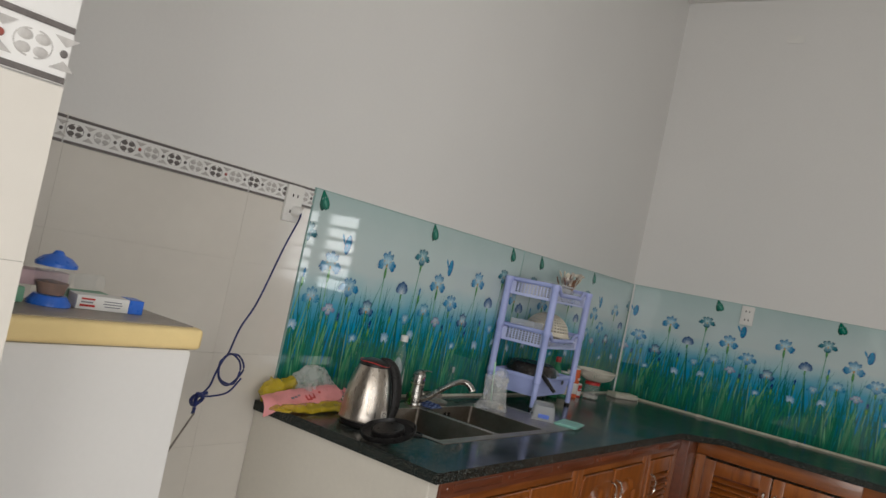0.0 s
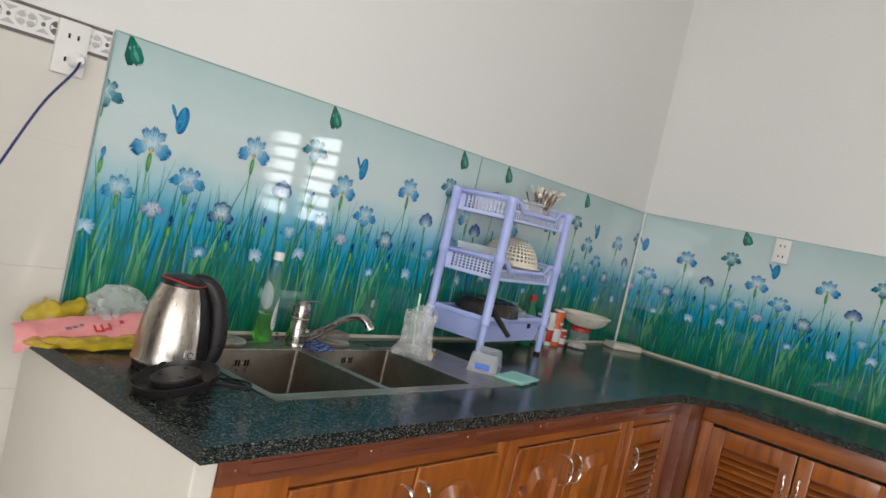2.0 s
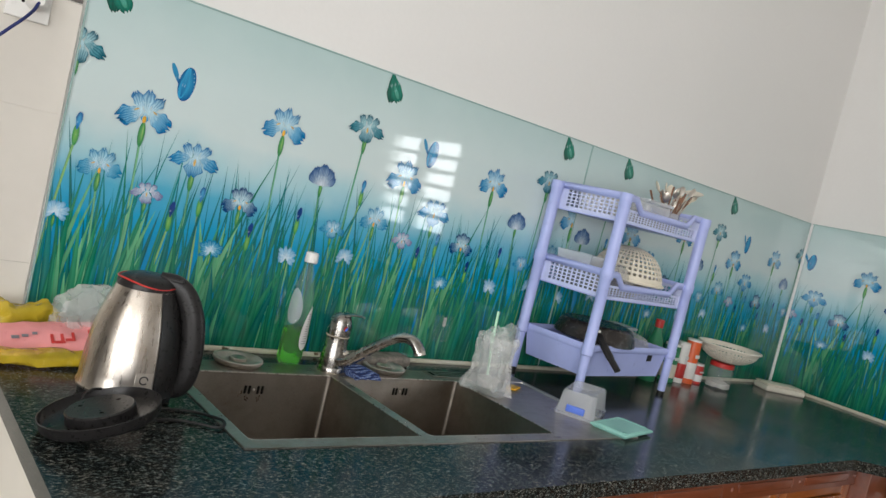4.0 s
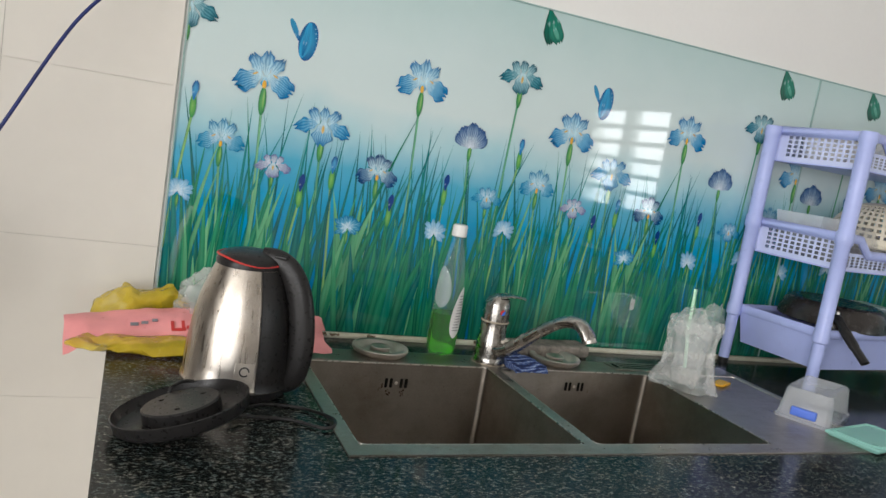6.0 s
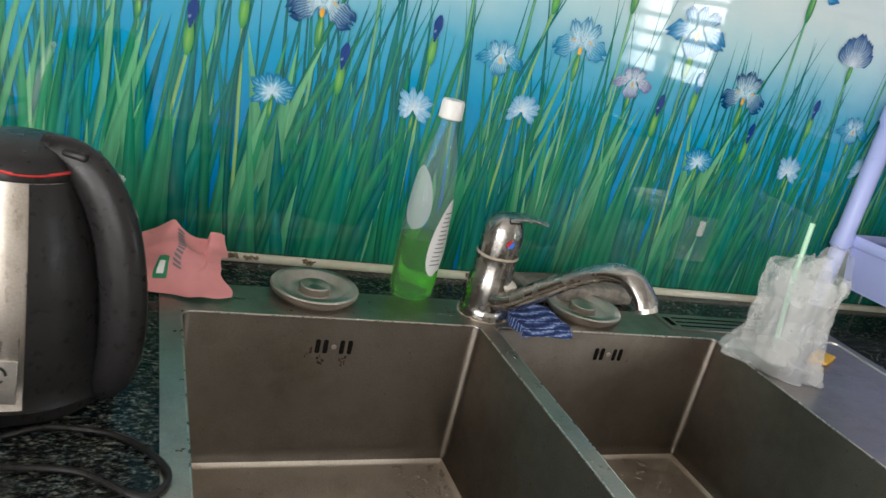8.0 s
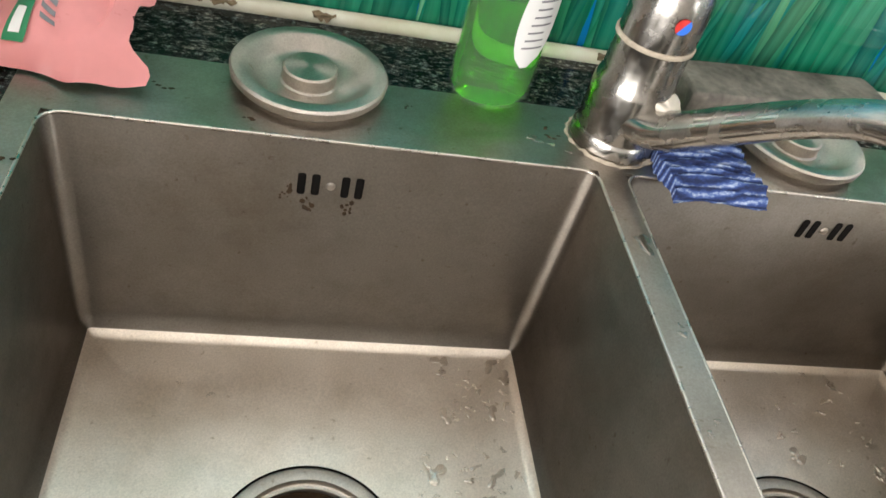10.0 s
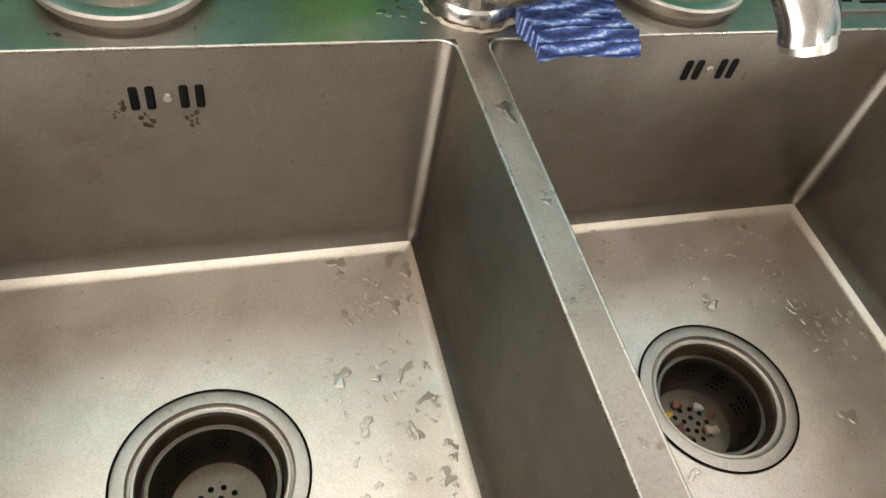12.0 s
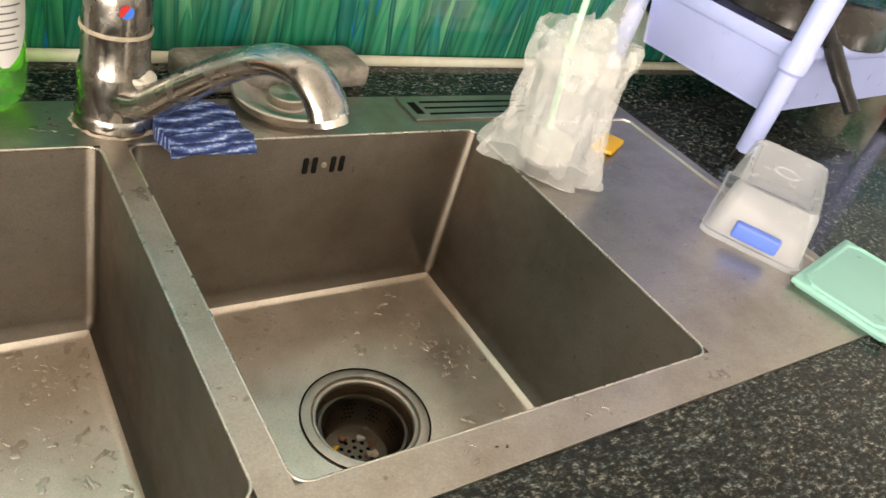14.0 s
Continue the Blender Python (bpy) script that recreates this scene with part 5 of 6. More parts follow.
sachet = thing("yellow_sachet", (1.088, -0.212, TOP + 0.0024), 30, "small torn yellow sachet beside the bag", "sachet")
part("foil", crumple(box((-0.024, -0.013, 0.0), (0.024, 0.013, 0.005), 0.002), 0.003, 60), M["ochre"], sachet)

# upturned food box and its lid
tub = thing("food_box", (1.172, -0.368, TOP + 0.0024), 29, "upturned clear plastic food box with a blue clip", "food box")
bm = bmesh.new()
rings = []
for hx, hy, z in ((0.086, 0.050, 0.0), (0.086, 0.050, 0.005), (0.083, 0.047, 0.0055), (0.076, 0.041, 0.052), (0.073, 0.038, 0.057), (0.068, 0.034, 0.058), (0.066, 0.032, 0.0568)):
    ring = []
    R = 0.012
    for cx, cy, a0 in ((hx - R, hy - R, 0), (-hx + R, hy - R, 90), (-hx + R, -hy + R, 180), (hx - R, -hy + R, 270)):
        for k in range(6):
            a = radians(a0 + 18 * k)
            ring.append(bm.verts.new((cx + R * math.cos(a), cy + R * math.sin(a), z)))
    rings.append(ring)
for a, b in zip(rings, rings[1:]):
    for k in range(len(a)):
        bm.faces.new((a[k], a[(k + 1) % len(a)], b[(k + 1) % len(a)], b[k]))
bm.faces.new(rings[-1])
part("box", bm, M["frost"], tub, "frosted clear plastic box", 40)
part("moulded_mark", lathe([(0.010, 0.0572), (0.012, 0.0584), (0.014, 0.0572)], 24), M["frost"], tub, "raised round moulding")
part("clip", box((-0.0895, -0.022, 0.010), (-0.0800, 0.022, 0.026), 0.003, 3), M["blue_clip"], tub, "blue closing clip")
lid = thing("aqua_lid", (1.182, -0.487, TOP + 0.0024), 12, "aqua plastic lid lying flat on the worktop", "lid")
bm = box((-0.073, -0.047, 0.003), (0.073, 0.047, 0.009), 0.003, 3)
part("plate", bm, M["aqua"], lid)
bm = tube([(0.066, 0.030, 0.009), (0.066, -0.030, 0.009), (0.056, -0.040, 0.009), (-0.056, -0.040, 0.009), (-0.066, -0.030, 0.009), (-0.066, 0.030, 0.009), (-0.056, 0.040, 0.009), (0.056, 0.040, 0.009)], 0.0024, 8, closed=True)
part("rim", bm, M["aqua"], lid, "raised rim")
part("foot", box((-0.068, -0.042, 0.0), (0.068, 0.042, 0.0028), 0.001), M["aqua"], lid, "inner skirt of the lid")

# ---------------------------------------------------------------- kettle, its stand and the bags
kettle = thing("electric_kettle", (0.107, -0.302, TOP), -31, "brushed steel electric kettle with black handle and lid", "kettle")
part("base", lathe([(0.0, 0.0), (0.066, 0.0), (0.071, 0.004), (0.0725, 0.016), (0.0, 0.016)], 56), M["black"], kettle, "black plastic foot")
KETTLE_SIDE = [(0.0725, 0.0160), (0.0762, 0.0170), (0.0768, 0.0205), (0.0742, 0.0235), (0.0736, 0.045), (0.0718, 0.075), (0.0680, 0.105), (0.0618, 0.135), (0.0540, 0.160), (0.0456, 0.181)]
part("body", lathe(KETTLE_SIDE + [(0.0, 0.181)], 72), M["kettle_steel"], kettle, "brushed steel body", 50)
lid = part("lid", lathe([(0.0462, 0.1805), (0.0466, 0.1870), (0.0436, 0.1925), (0.0350, 0.1980), (0.0185, 0.2025), (0.0, 0.2035)], 56), M["black"], kettle, "black domed lid", 50)
ring = [(0.0456 * math.cos(a), 0.0456 * math.sin(a), 0.1900 - 0.004 * math.cos(a) + 0.0016 * math.cos(3 * a)) for a in [2 * math.pi * k / 48 for k in range(48)]]
part("red_line", tube(ring, 0.0014, 6, closed=True), M["red"], lid, "red line round the lid")
bm = bmesh.new()
rows = []
for j in range(23):
    z = 0.0185 + 0.162 * j / 22
    k = next(i for i in range(len(KETTLE_SIDE) - 1) if KETTLE_SIDE[i + 1][1] >= z)
    (r0, h0), (r1, h1) = KETTLE_SIDE[k], KETTLE_SIDE[k + 1]
    r = r0 + (r1 - r0) * (z - h0) / (h1 - h0) + 0.0016
    rows.append([bm.verts.new((r * math.cos(a), r * math.sin(a), z)) for a in [radians(-47 + 107 * k / 12) for k in range(13)]])
for a, b in zip(rows, rows[1:]):
    for i in range(12):
        bm.faces.new((a[i], a[i + 1], b[i + 1], b[i]))
bmesh.ops.solidify(bm, geom=list(bm.faces), thickness=-0.003)
part("gauge_strip", bm, M["black"], kettle, "black panel behind the handle", 50)
pts = [(0.018, 0, 0.193), (0.042, 0, 0.192), (0.061, 0, 0.179), (0.077, 0, 0.150), (0.086, 0, 0.112), (0.089, 0, 0.074), (0.086, 0, 0.044), (0.076, 0, 0.027), (0.062, 0, 0.024)]
hp = smooth_path(pts, 6)
part("handle", tube(hp, [0.0135 + 0.003 * math.sin(math.pi * i / (len(hp) - 1)) for i in range(len(hp))], 14, flat=(1.15, 0.72), up=(0, 1, 0)), M["black"], kettle, "black loop handle", 60)
part("lid_button", box((0.036, -0.010, 0.1965), (0.056, 0.010, 0.2030), 0.003, 3), M["black"], kettle, "lid release button")
a = radians(-60)
m = Matrix.Translation((0.0742 * math.cos(a), 0.0742 * math.sin(a), 0.043)) @ Matrix.Rotation(a + math.pi / 2, 4, "Z") @ Matrix.Rotation(radians(-3), 4, "X")
mark = part("badge", shift(box((-0.013, -0.0012, -0.017), (0.013, 0.0008, 0.017), 0.0005, 1), m), M["steel_bright"], kettle, "small metal badge with a dark ring")
part("badge_ring", tube([m @ Vector((0.006 * math.cos(t), -0.0016, 0.006 + 0.006 * math.sin(t))) for t in [2 * math.pi * k / 24 for k in range(22)]], 0.0010, 6), M["black"], mark)

stand = thing("kettle_stand", (0.027, -0.468, TOP), 0, "black kettle stand turned upside down and leaning", "kettle stand")
stand.rotation_euler = (radians(-4), radians(-15.5), 0)
stand.location = (0.027, -0.468, TOP + 0.0225)
part("tray", lathe([(0.0, 0.002), (0.074, 0.001), (0.0775, 0.004), (0.0795, 0.018), (0.0780, 0.0185), (0.0750, 0.006), (0.073, 0.0045), (0.0, 0.0048)], 64), M["black"], stand, "black rimmed tray", 50)
hub = part("hub", lathe([(0.046, 0.0045), (0.0455, 0.018), (0.0435, 0.0200), (0.0, 0.0200)], 56), M["black"], stand, "raised round hub")
for k in range(3):
    a = radians(20 + 120 * k)
    part("screw_hole", lathe([(0.0032, 0.0), (0.0, 0.0)], 12, m=Matrix.Translation((0.028 * math.cos(a), 0.028 * math.sin(a), 0.02025))), M["dark"], hub)
clip = tube(smooth_path([(-0.012, 0.052, 0.006), (-0.010, 0.050, 0.022), (0.004, 0.058, 0.026), (0.018, 0.070, 0.020)], 5), 0.0022, 8)
part("cord_clip", clip, M["black"], stand)
cable = tube(smooth_path([(0.085, -0.430, TOP + 0.012), (0.120, -0.420, TOP + 0.004), (0.165, -0.425, TOP + 0.003), (0.206, -0.455, TOP + 0.004), (0.222, -0.430, TOP + 0.006), (0.190, -0.385, TOP + 0.003), (0.140, -0.372, TOP + 0.003), (0.108, -0.385, TOP + 0.003)], 8), 0.0026, 8)
tagged(part("kettle_cable", cable, M["black"], None, "", 60), "thin black looped kettle cable on the worktop", "cable")


def film_bag(name, at, turn, size, mat, label, cat, crease=0.012, scale=26, seed=1.0, subdiv=True, power=0.55):
    bm = pillow(*size, 60, 26, power)
    crumple(bm, crease, scale, seed)
    crumple(bm, crease * 0.45, scale * 2.4, seed + 3)
    for v in bm.verts:
        v.co.z = max(0.0005, v.co.z)
    ob = tagged(part(name, bm, M[mat], None, "", 30), label, cat)
    ob.location, ob.rotation_euler = at, (0, 0, radians(turn))
    return ob


film_bag("yellow_bag", (0.045, -0.130, TOP + 0.002), 2, (0.165, 0.054, 0.012), "yellow", "crumpled yellow plastic bag on the worktop", "plastic bag", 0.012, 30, 2.0)
film_bag("yellow_bag", (-0.022, -0.048, TOP + 0.002), 6, (0.074, 0.030, 0.050), "yellow", "crumpled yellow plastic bag against the wall", "plastic bag", 0.016, 24, 5.0)
film_bag("clear_bag", (0.110, -0.056, TOP + 0.002), 4, (0.075, 0.036, 0.070), "film", "crumpled clear plastic bag against the glass", "plastic bag", 0.022, 26, 7.0)

pink = thing("pink_packet", (0.030, -0.108, TOP + 0.027), 3, "flat pink plastic packet with dark and red print", "packet")
pink.rotation_euler = (radians(38), radians(-4), radians(3))
bm = bmesh.new()
rows = []
for j in range(13):
    v = j / 12
    row = []
    for i in range(41):
        u = i / 40
        x, y = (u - 0.5) * 0.320, (v - 0.5) * 0.066 * (1 - 0.15 * (abs(2 * u - 1) ** 6))
        z = 0.014 * math.cos((v - 0.5) * 2.6) + 0.003 * math.sin(u * 13 + v * 3) - 0.030 * max(0.0, 0.10 - u) / 0.10 * (1 - v) + 0.010 * u
        row.append(bm.verts.new((x, y, z)))
    rows.append(row)
for a, b in zip(rows, rows[1:]):
    for i in range(40):
        bm.faces.new((a[i], a[i + 1], b[i + 1], b[i]))
bmesh.ops.solidify(bm, geom=list(bm.faces), thickness=0.008)
part("film", crumple(bm, 0.003, 40), M["pink"], pink, "", 50)
for x, y, w, h, mat in ((0.005, -0.020, 0.022, 0.005, "red"), (0.012, -0.012, 0.005, 0.018, "red"), (-0.004, -0.012, 0.005, 0.018, "red"), (0.024, -0.016, 0.014, 0.005, "red"), (0.030, -0.010, 0.005, 0.018, "red"),
                        (-0.060, -0.006, 0.012, 0.006, "ink"), (-0.045, -0.004, 0.010, 0.005, "ink"), (-0.030, 0.0, 0.008, 0.005, "ink"), (0.060, 0.0, 0.010, 0.008, "red")):
    part("print_bar", box((x - w / 2, y - h / 2, 0.0228 + 0.010 * (x / 0.320)), (x + w / 2, y + h / 2, 0.0242 + 0.010 * (x / 0.320)), 0.0003, 1), M[mat], pink)
flap = thing("pink_wrapper", (0.246, -0.086, TOP + 0.004), -6, "crumpled pink printed wrapper standing beside the sink", "wrapper")


def wrapper_point(u, v, lift=0.0):
    x = (u - 0.62) * 0.110 * (1 - 0.22 * v)
    y = -0.052 + v * 0.080 + 0.006 * math.sin(u * 7) - lift
    z = 0.002 + 0.050 * v ** 0.8 * (0.75 + 0.25 * math.sin(u * 4)) - 0.005 * math.sin(u * 11) * v + (0.008 if u > 0.8 else 0) * v + lift
    return (x, y, z)


def wrapper_patch(u0, u1, v0, v1, nu, nv, lift, torn=False):
    bm = bmesh.new()
    rows = []
    for j in range(nv + 1):
        v = v0 + (v1 - v0) * j / nv
        row = []
        for i in range(nu + 1):
            u = u0 + (u1 - u0) * i / nu
            tear = 0.05 * math.sin(8 * v + 1.0) + 0.02 * math.sin(19 * v) if torn and i == nu else 0.0
            row.append(bm.verts.new(wrapper_point(u + tear, v, lift)))
        rows.append(row)
    for a, b in zip(rows, rows[1:]):
        for i in range(nu):
            bm.faces.new((a[i], a[i + 1], b[i + 1], b[i]))
    return bm


bm = wrapper_patch(0, 1, 0, 1, 24, 18, 0.0, True)
bmesh.ops.solidify(bm, geom=list(bm.faces), thickness=0.0010)
part("film", crumple(bm, 0.0065, 38, 4.0), M["pink"], flap, "", 40)
for k in range(11):
    v = 0.34 + k * 0.056
    part("print_bar", crumple(wrapper_patch(0.47, 0.56, v, v + 0.030, 3, 2, 0.0012), 0.0065, 38, 4.0), M["ink"], flap)
part("print_patch", crumple(wrapper_patch(0.30, 0.42, 0.14, 0.40, 4, 4, 0.0012), 0.0065, 38, 4.0), M["green"], flap, "green round mark")
part("print_patch", crumple(wrapper_patch(0.33, 0.39, 0.20, 0.34, 4, 4, 0.0018), 0.0065, 38, 4.0), M["label"], flap, "pale figure on the mark")

# ---------------------------------------------------------------- plastic dish rack
rack = thing("dish_rack", (1.496, -0.121, TOP), 6, "three-tier lavender plastic dish rack, loaded", "dish rack")
RX, RY = 0.228, 0.113


def lattice(bm, a, b, z0, z1, cols, rows, hole=0.6, m0=0.012, m1=0.012):
    """An upright sheet from a to b with rows of rectangular holes."""
    a, b = Vector((a[0], a[1], 0)), Vector((b[0], b[1], 0))
    L = (b - a).length
    us, zs = [0.0], [z0]
    pitch = (L - 2 * m0) / cols
    for c in range(cols):
        s = m0 + c * pitch + pitch * (1 - hole) / 2
        us += [s, s + pitch * hole]
    us.append(L)
    zp = (z1 - z0 - 2 * m1) / rows
    for r in range(rows):
        s = z0 + m1 + r * zp + zp * 0.16
        zs += [s, s + zp * 0.68]
    zs.append(z1)
    d = (b - a) / L
    grid = [[bm.verts.new((*(a + d * u).xy, z)) for u in us] for z in zs]
    for j in range(len(zs) - 1):
        for i in range(len(us) - 1):
            if not (i % 2 and j % 2):
                bm.faces.new((grid[j][i], grid[j][i + 1], grid[j + 1][i + 1], grid[j + 1][i]))


def basket(name, zt, depth, holes, dip):
    """A tray hung between the posts; its rim at zt."""
    t = part(name, bmesh.new(), M["lavender"], rack, "perforated lavender basket" if holes else "solid lavender tray")
    x0, x1, y0, y1 = -RX + 0.012, RX - 0.012, -RY + 0.006, RY - 0.006
    zb = zt - depth
    i0 = 0.018
    bm = bmesh.new()
    if holes:
        lattice(bm, (x0 + 0.006, y1), (x0 + 0.006, y0), zb, zt, 11, 5, 0.62, 0.022, 0.009)
        lattice(bm, (x1 - 0.006, y0), (x1 - 0.006, y1), zb, zt, 11, 5, 0.62, 0.022, 0.009)
        lattice(bm, (x1, y1 - 0.004), (x0, y1 - 0.004), zb, zt, 24, 5, 0.62, 0.022, 0.009)
        lattice(bm, (x0, y0 + 0.004), (x1, y0 + 0.004), zb, zt - dip, 24, 4, 0.62, 0.022, 0.006)
    else:
        for a, b in (((x0, y1), (x0, y0)), ((x1, y0), (x1, y1)), ((x1, y1), (x0, y1)), ((x0, y0), (x1, y0))):
            p, q = Vector((*a, 0)), Vector((*b, 0))
            k = 0.93
            bm.faces.new([bm.verts.new(v) for v in ((p.x * k, p.y * k, zb), (q.x * k, q.y * k, zb), (q.x, q.y, zt), (p.x, p.y, zt))])
    bmesh.ops.solidify(bm, geom=list(bm.faces), thickness=0.0022)
    wall = part("basket_wall", bm, M["lavender_pale"] if holes else M["lavender"], t, "", 25)
    bm = bmesh.new()
    box((x0 + 0.002, y0 + 0.002, zb - 0.003), (x1 - 0.002, y1 - 0.002, zb), 0.001, bm=bm) if holes else box((x0 * 0.93, y0 * 0.93, zb - 0.003), (x1 * 0.93, y1 * 0.93, zb), 0.001, bm=bm)
    part("basket_floor", bm, M["lavender"], t, "", 25)
    zf = zt - dip
    rim = [(x1, y1, zt), (x0, y1, zt), (x0, y0, zt)]
    if dip:
        rim += [(x0 + 0.05, y0, zt), (x0 + 0.085, y0, zf), (x1 - 0.085, y0, zf), (x1 - 0.05, y0, zt)]
    rim += [(x1, y0, zt)]
    part("basket_rim", tube(rim, 0.0085, 8, flat=(0.9, 1.15), closed=True), M["lavender"], t, "", 50)
    return t


T1, T2, T3 = 0.545, 0.337, 0.132
TIERS = [basket("upper_basket", T1, 0.066, True, 0.030), basket("middle_basket", T2, 0.066, True, 0.030), basket("lower_tray", T3, 0.076, False, 0.0)]
for sx in (-1, 1):
    for sy in (-1, 1):
        p = part("post", lathe([(0.0, 0.012), (0.0120, 0.012), (0.0130, 0.114), (0.0165, 0.118), (0.0165, 0.140), (0.0148, 0.144), (0.0150, 0.321), (0.0180, 0.325), (0.0180, 0.347), (0.0158, 0.351), (0.0160, 0.529), (0.0180, 0.533),
                                (0.0180, 0.549), (0.0160, 0.553), (0.0, 0.553)], 20, m=Matrix.Translation((sx * RX, sy * RY, 0))), M["lavender"], rack, "lavender tube post")
        part("foot", lathe([(0.0, 0.0), (0.0120, 0.0), (0.0120, 0.0125), (0.0, 0.0125)], 16, m=Matrix.Translation((sx * RX, sy * RY, 0))), M["black"], p, "black rubber foot")
part("sticker", box((0.105, -RY * 0.985 + 0.003, T3 - 0.030), (0.130, -RY * 0.985 + 0.0045, T3 - 0.012)), M["black"], TIERS[2], "small dark sticker")


def in_rack(x, y, z):
    return Vector((1.496, -0.121, 0.0)) + Matrix.Rotation(radians(6), 3, "Z") @ Vector((x, y, z))


def colander(name, at, r, h, flip, mat, label, seg=40, rings=10, dish=0.5):
    c = thing(name, at, 0, label, "colander")
    s = -1 if flip else 1
    prof = []
    for k in range(rings + 1):
        t = k / rings
        a = radians(6 + 80 * t)
        prof.append((r * math.sin(a) ** 0.85 * (0.98 if t < 1 else 1), (h * (1 - math.cos(a)) if not flip else h * math.cos(a))))
    bm = bmesh.new()
    ring = [[Vector((q * math.cos(2 * math.pi * k / seg), q * math.sin(2 * math.pi * k / seg), z)) for k in range(seg)] for n, (q, z) in enumerate(prof)]
    for n in range(rings):
        for k in range(seg):
            quad = [ring[n][k], ring[n][(k + 1) % seg], ring[n + 1][(k + 1) % seg], ring[n + 1][k]]
            if 2 <= n < rings - 1:
                mid = sum(quad, Vector()) / 4
                inner = [p.lerp(mid, 0.42) for p in quad]
                for e in range(4):
                    f = (e + 1) % 4
                    bm.faces.new([bm.verts.new(p) for p in (quad[e], quad[f], inner[f], inner[e])])
            else:
                bm.faces.new([bm.verts.new(p) for p in quad])
    bmesh.ops.remove_doubles(bm, verts=bm.verts, dist=1e-5)
    bmesh.ops.solidify(bm, geom=list(bm.faces), thickness=0.0018)
    part("bowl", bm, M[mat], c, "", 40)
    zr = prof[-1][1]
    part("rim", tube([(r * 1.02 * math.cos(2 * math.pi * k / 48), r * 1.02 * math.sin(2 * math.pi * k / 48), zr) for k in range(48)], 0.004, 8, closed=True), M[mat], c)
    part("foot", lathe([(0.0, prof[0][1] + 0.001 * s), (r * 0.13, prof[0][1] + 0.001 * s), (r * 0.14, prof[0][1])], 24), M[mat], c)
    return c


zt2 = TOP + T2 - 0.066
colander("colander", in_rack(0.050, -0.002, zt2 + 0.045), 0.108, 0.104, True, "cream", "upturned cream plastic colander in the middle basket")
bowl_ob = thing("steel_bowl", in_rack(0.02, -0.012, zt2), 0, "steel bowl under the upturned colander", "bowl")
part("shell", lathe([(0.0, 0.0), (0.035, 0.0), (0.060, 0.018), (0.074, 0.040), (0.076, 0.043), (0.072, 0.041), (0.057, 0.020), (0.034, 0.003), (0.0, 0.003)], 40), M["steel_bright"], bowl_ob)
film_bag("clear_bag", in_rack(-0.055, -0.02, zt2 + 0.001), 20, (0.060, 0.055, 0.052), "bag", "crumpled cloudy bag in the middle basket", "plastic bag", 0.014, 22, 9.0)
crate = thing("food_container", in_rack(-0.150, 0.020, zt2), 4, "open frosted food container in the middle basket", "container")
bm = bmesh.new()
for a, b in (((-0.05, 0.06), (-0.05, -0.06)), ((0.05, -0.06), (0.05, 0.06)), ((0.05, 0.06), (-0.05, 0.06)), ((-0.05, -0.06), (0.05, -0.06))):
    bm.faces.new([bm.verts.new(v) for v in ((a[0] * 0.8, a[1] * 0.8, 0.003), (b[0] * 0.8, b[1] * 0.8, 0.003), (b[0], b[1], 0.100), (a[0], a[1], 0.100))])
box((-0.04, -0.048, 0.0), (0.04, 0.048, 0.003), bm=bm)
part("shell", bm, M["frost"], crate, "", 20)
zt1 = TOP + T1 - 0.066
for x, y, r in ((-0.15, 0.03, 0.058), (-0.06, 0.035, 0.055)):
    dish = thing("enamel_lid", in_rack(x, y, zt1 + 0.062), 0, "dull grey pot lid lying in the upper basket", "lid", "lids in the rack")
    part("disc", lathe([(0.0, 0.006), (r * 0.8, 0.009), (r, 0.010), (r, 0.012), (r * 0.8, 0.012), (0.0, 0.009)], 40), M["pan"], dish)
    part("dish", lathe([(0.0, -0.062), (r * 0.7, -0.062), (r * 0.9, 0.004), (0.0, 0.006)], 32), M["white"], dish, "pale dishes underneath")
holder = thing("cutlery_cup", in_rack(0.160, -0.020, zt1), 0, "pale plastic cup full of chopsticks and spoons", "cutlery cup")
part("cup", lathe([(0.0, 0.0), (0.032, 0.0), (0.038, 0.066), (0.036, 0.066), (0.030, 0.003), (0.0, 0.003)], 28), M["frost"], holder)
rng = random.Random(21)
for k in range(27):
    a, b = rng.uniform(0, 6.3), rng.uniform(0, 6.3)
    p = Vector((0.018 * math.cos(a), 0.018 * math.sin(a), 0.005))
    q = Vector((0.030 * math.cos(b) + rng.uniform(-0.070, 0.090), 0.030 * math.sin(b), rng.uniform(0.105, 0.145)))
    if k < 14:
        part("chopstick", tube([p, q], [0.0018, 0.0032], 6), M["chopstick"], holder)
    else:
        part("spoon", tube([p, p.lerp(q, 0.8)], 0.002, 6), M["steel_bright"], holder)
        m = Matrix.Translation(q) @ (q - p).to_track_quat("Z", "Y").to_matrix().to_4x4()
        part("spoon_bowl", lathe([(0.0, -0.020), (0.009, -0.012), (0.012, 0.0), (0.008, 0.012), (0.0, 0.017)], 14, squash=(1, 0.3), m=m), M["steel_bright"] if k % 2 else M["cream"], holder)
ladle = tube(smooth_path([(0.0, 0.0, 0.01), (0.050, 0.0, 0.090), (0.085, 0.0, 0.132)], 5), 0.0026, 8)
part("ladle", lathe([(0.0, -0.004), (0.018, -0.001), (0.027, 0.006), (0.0255, 0.007), (0.016, 0.001), (0.0, -0.002)], 24, ladle, squash=(1.25, 1.0), m=Matrix.Translation((0.112, 0.0, 0.142)) @ pose(0, 0, 0, 12, -14, 0)), M["ivory"], holder, "pale ladle", 50)
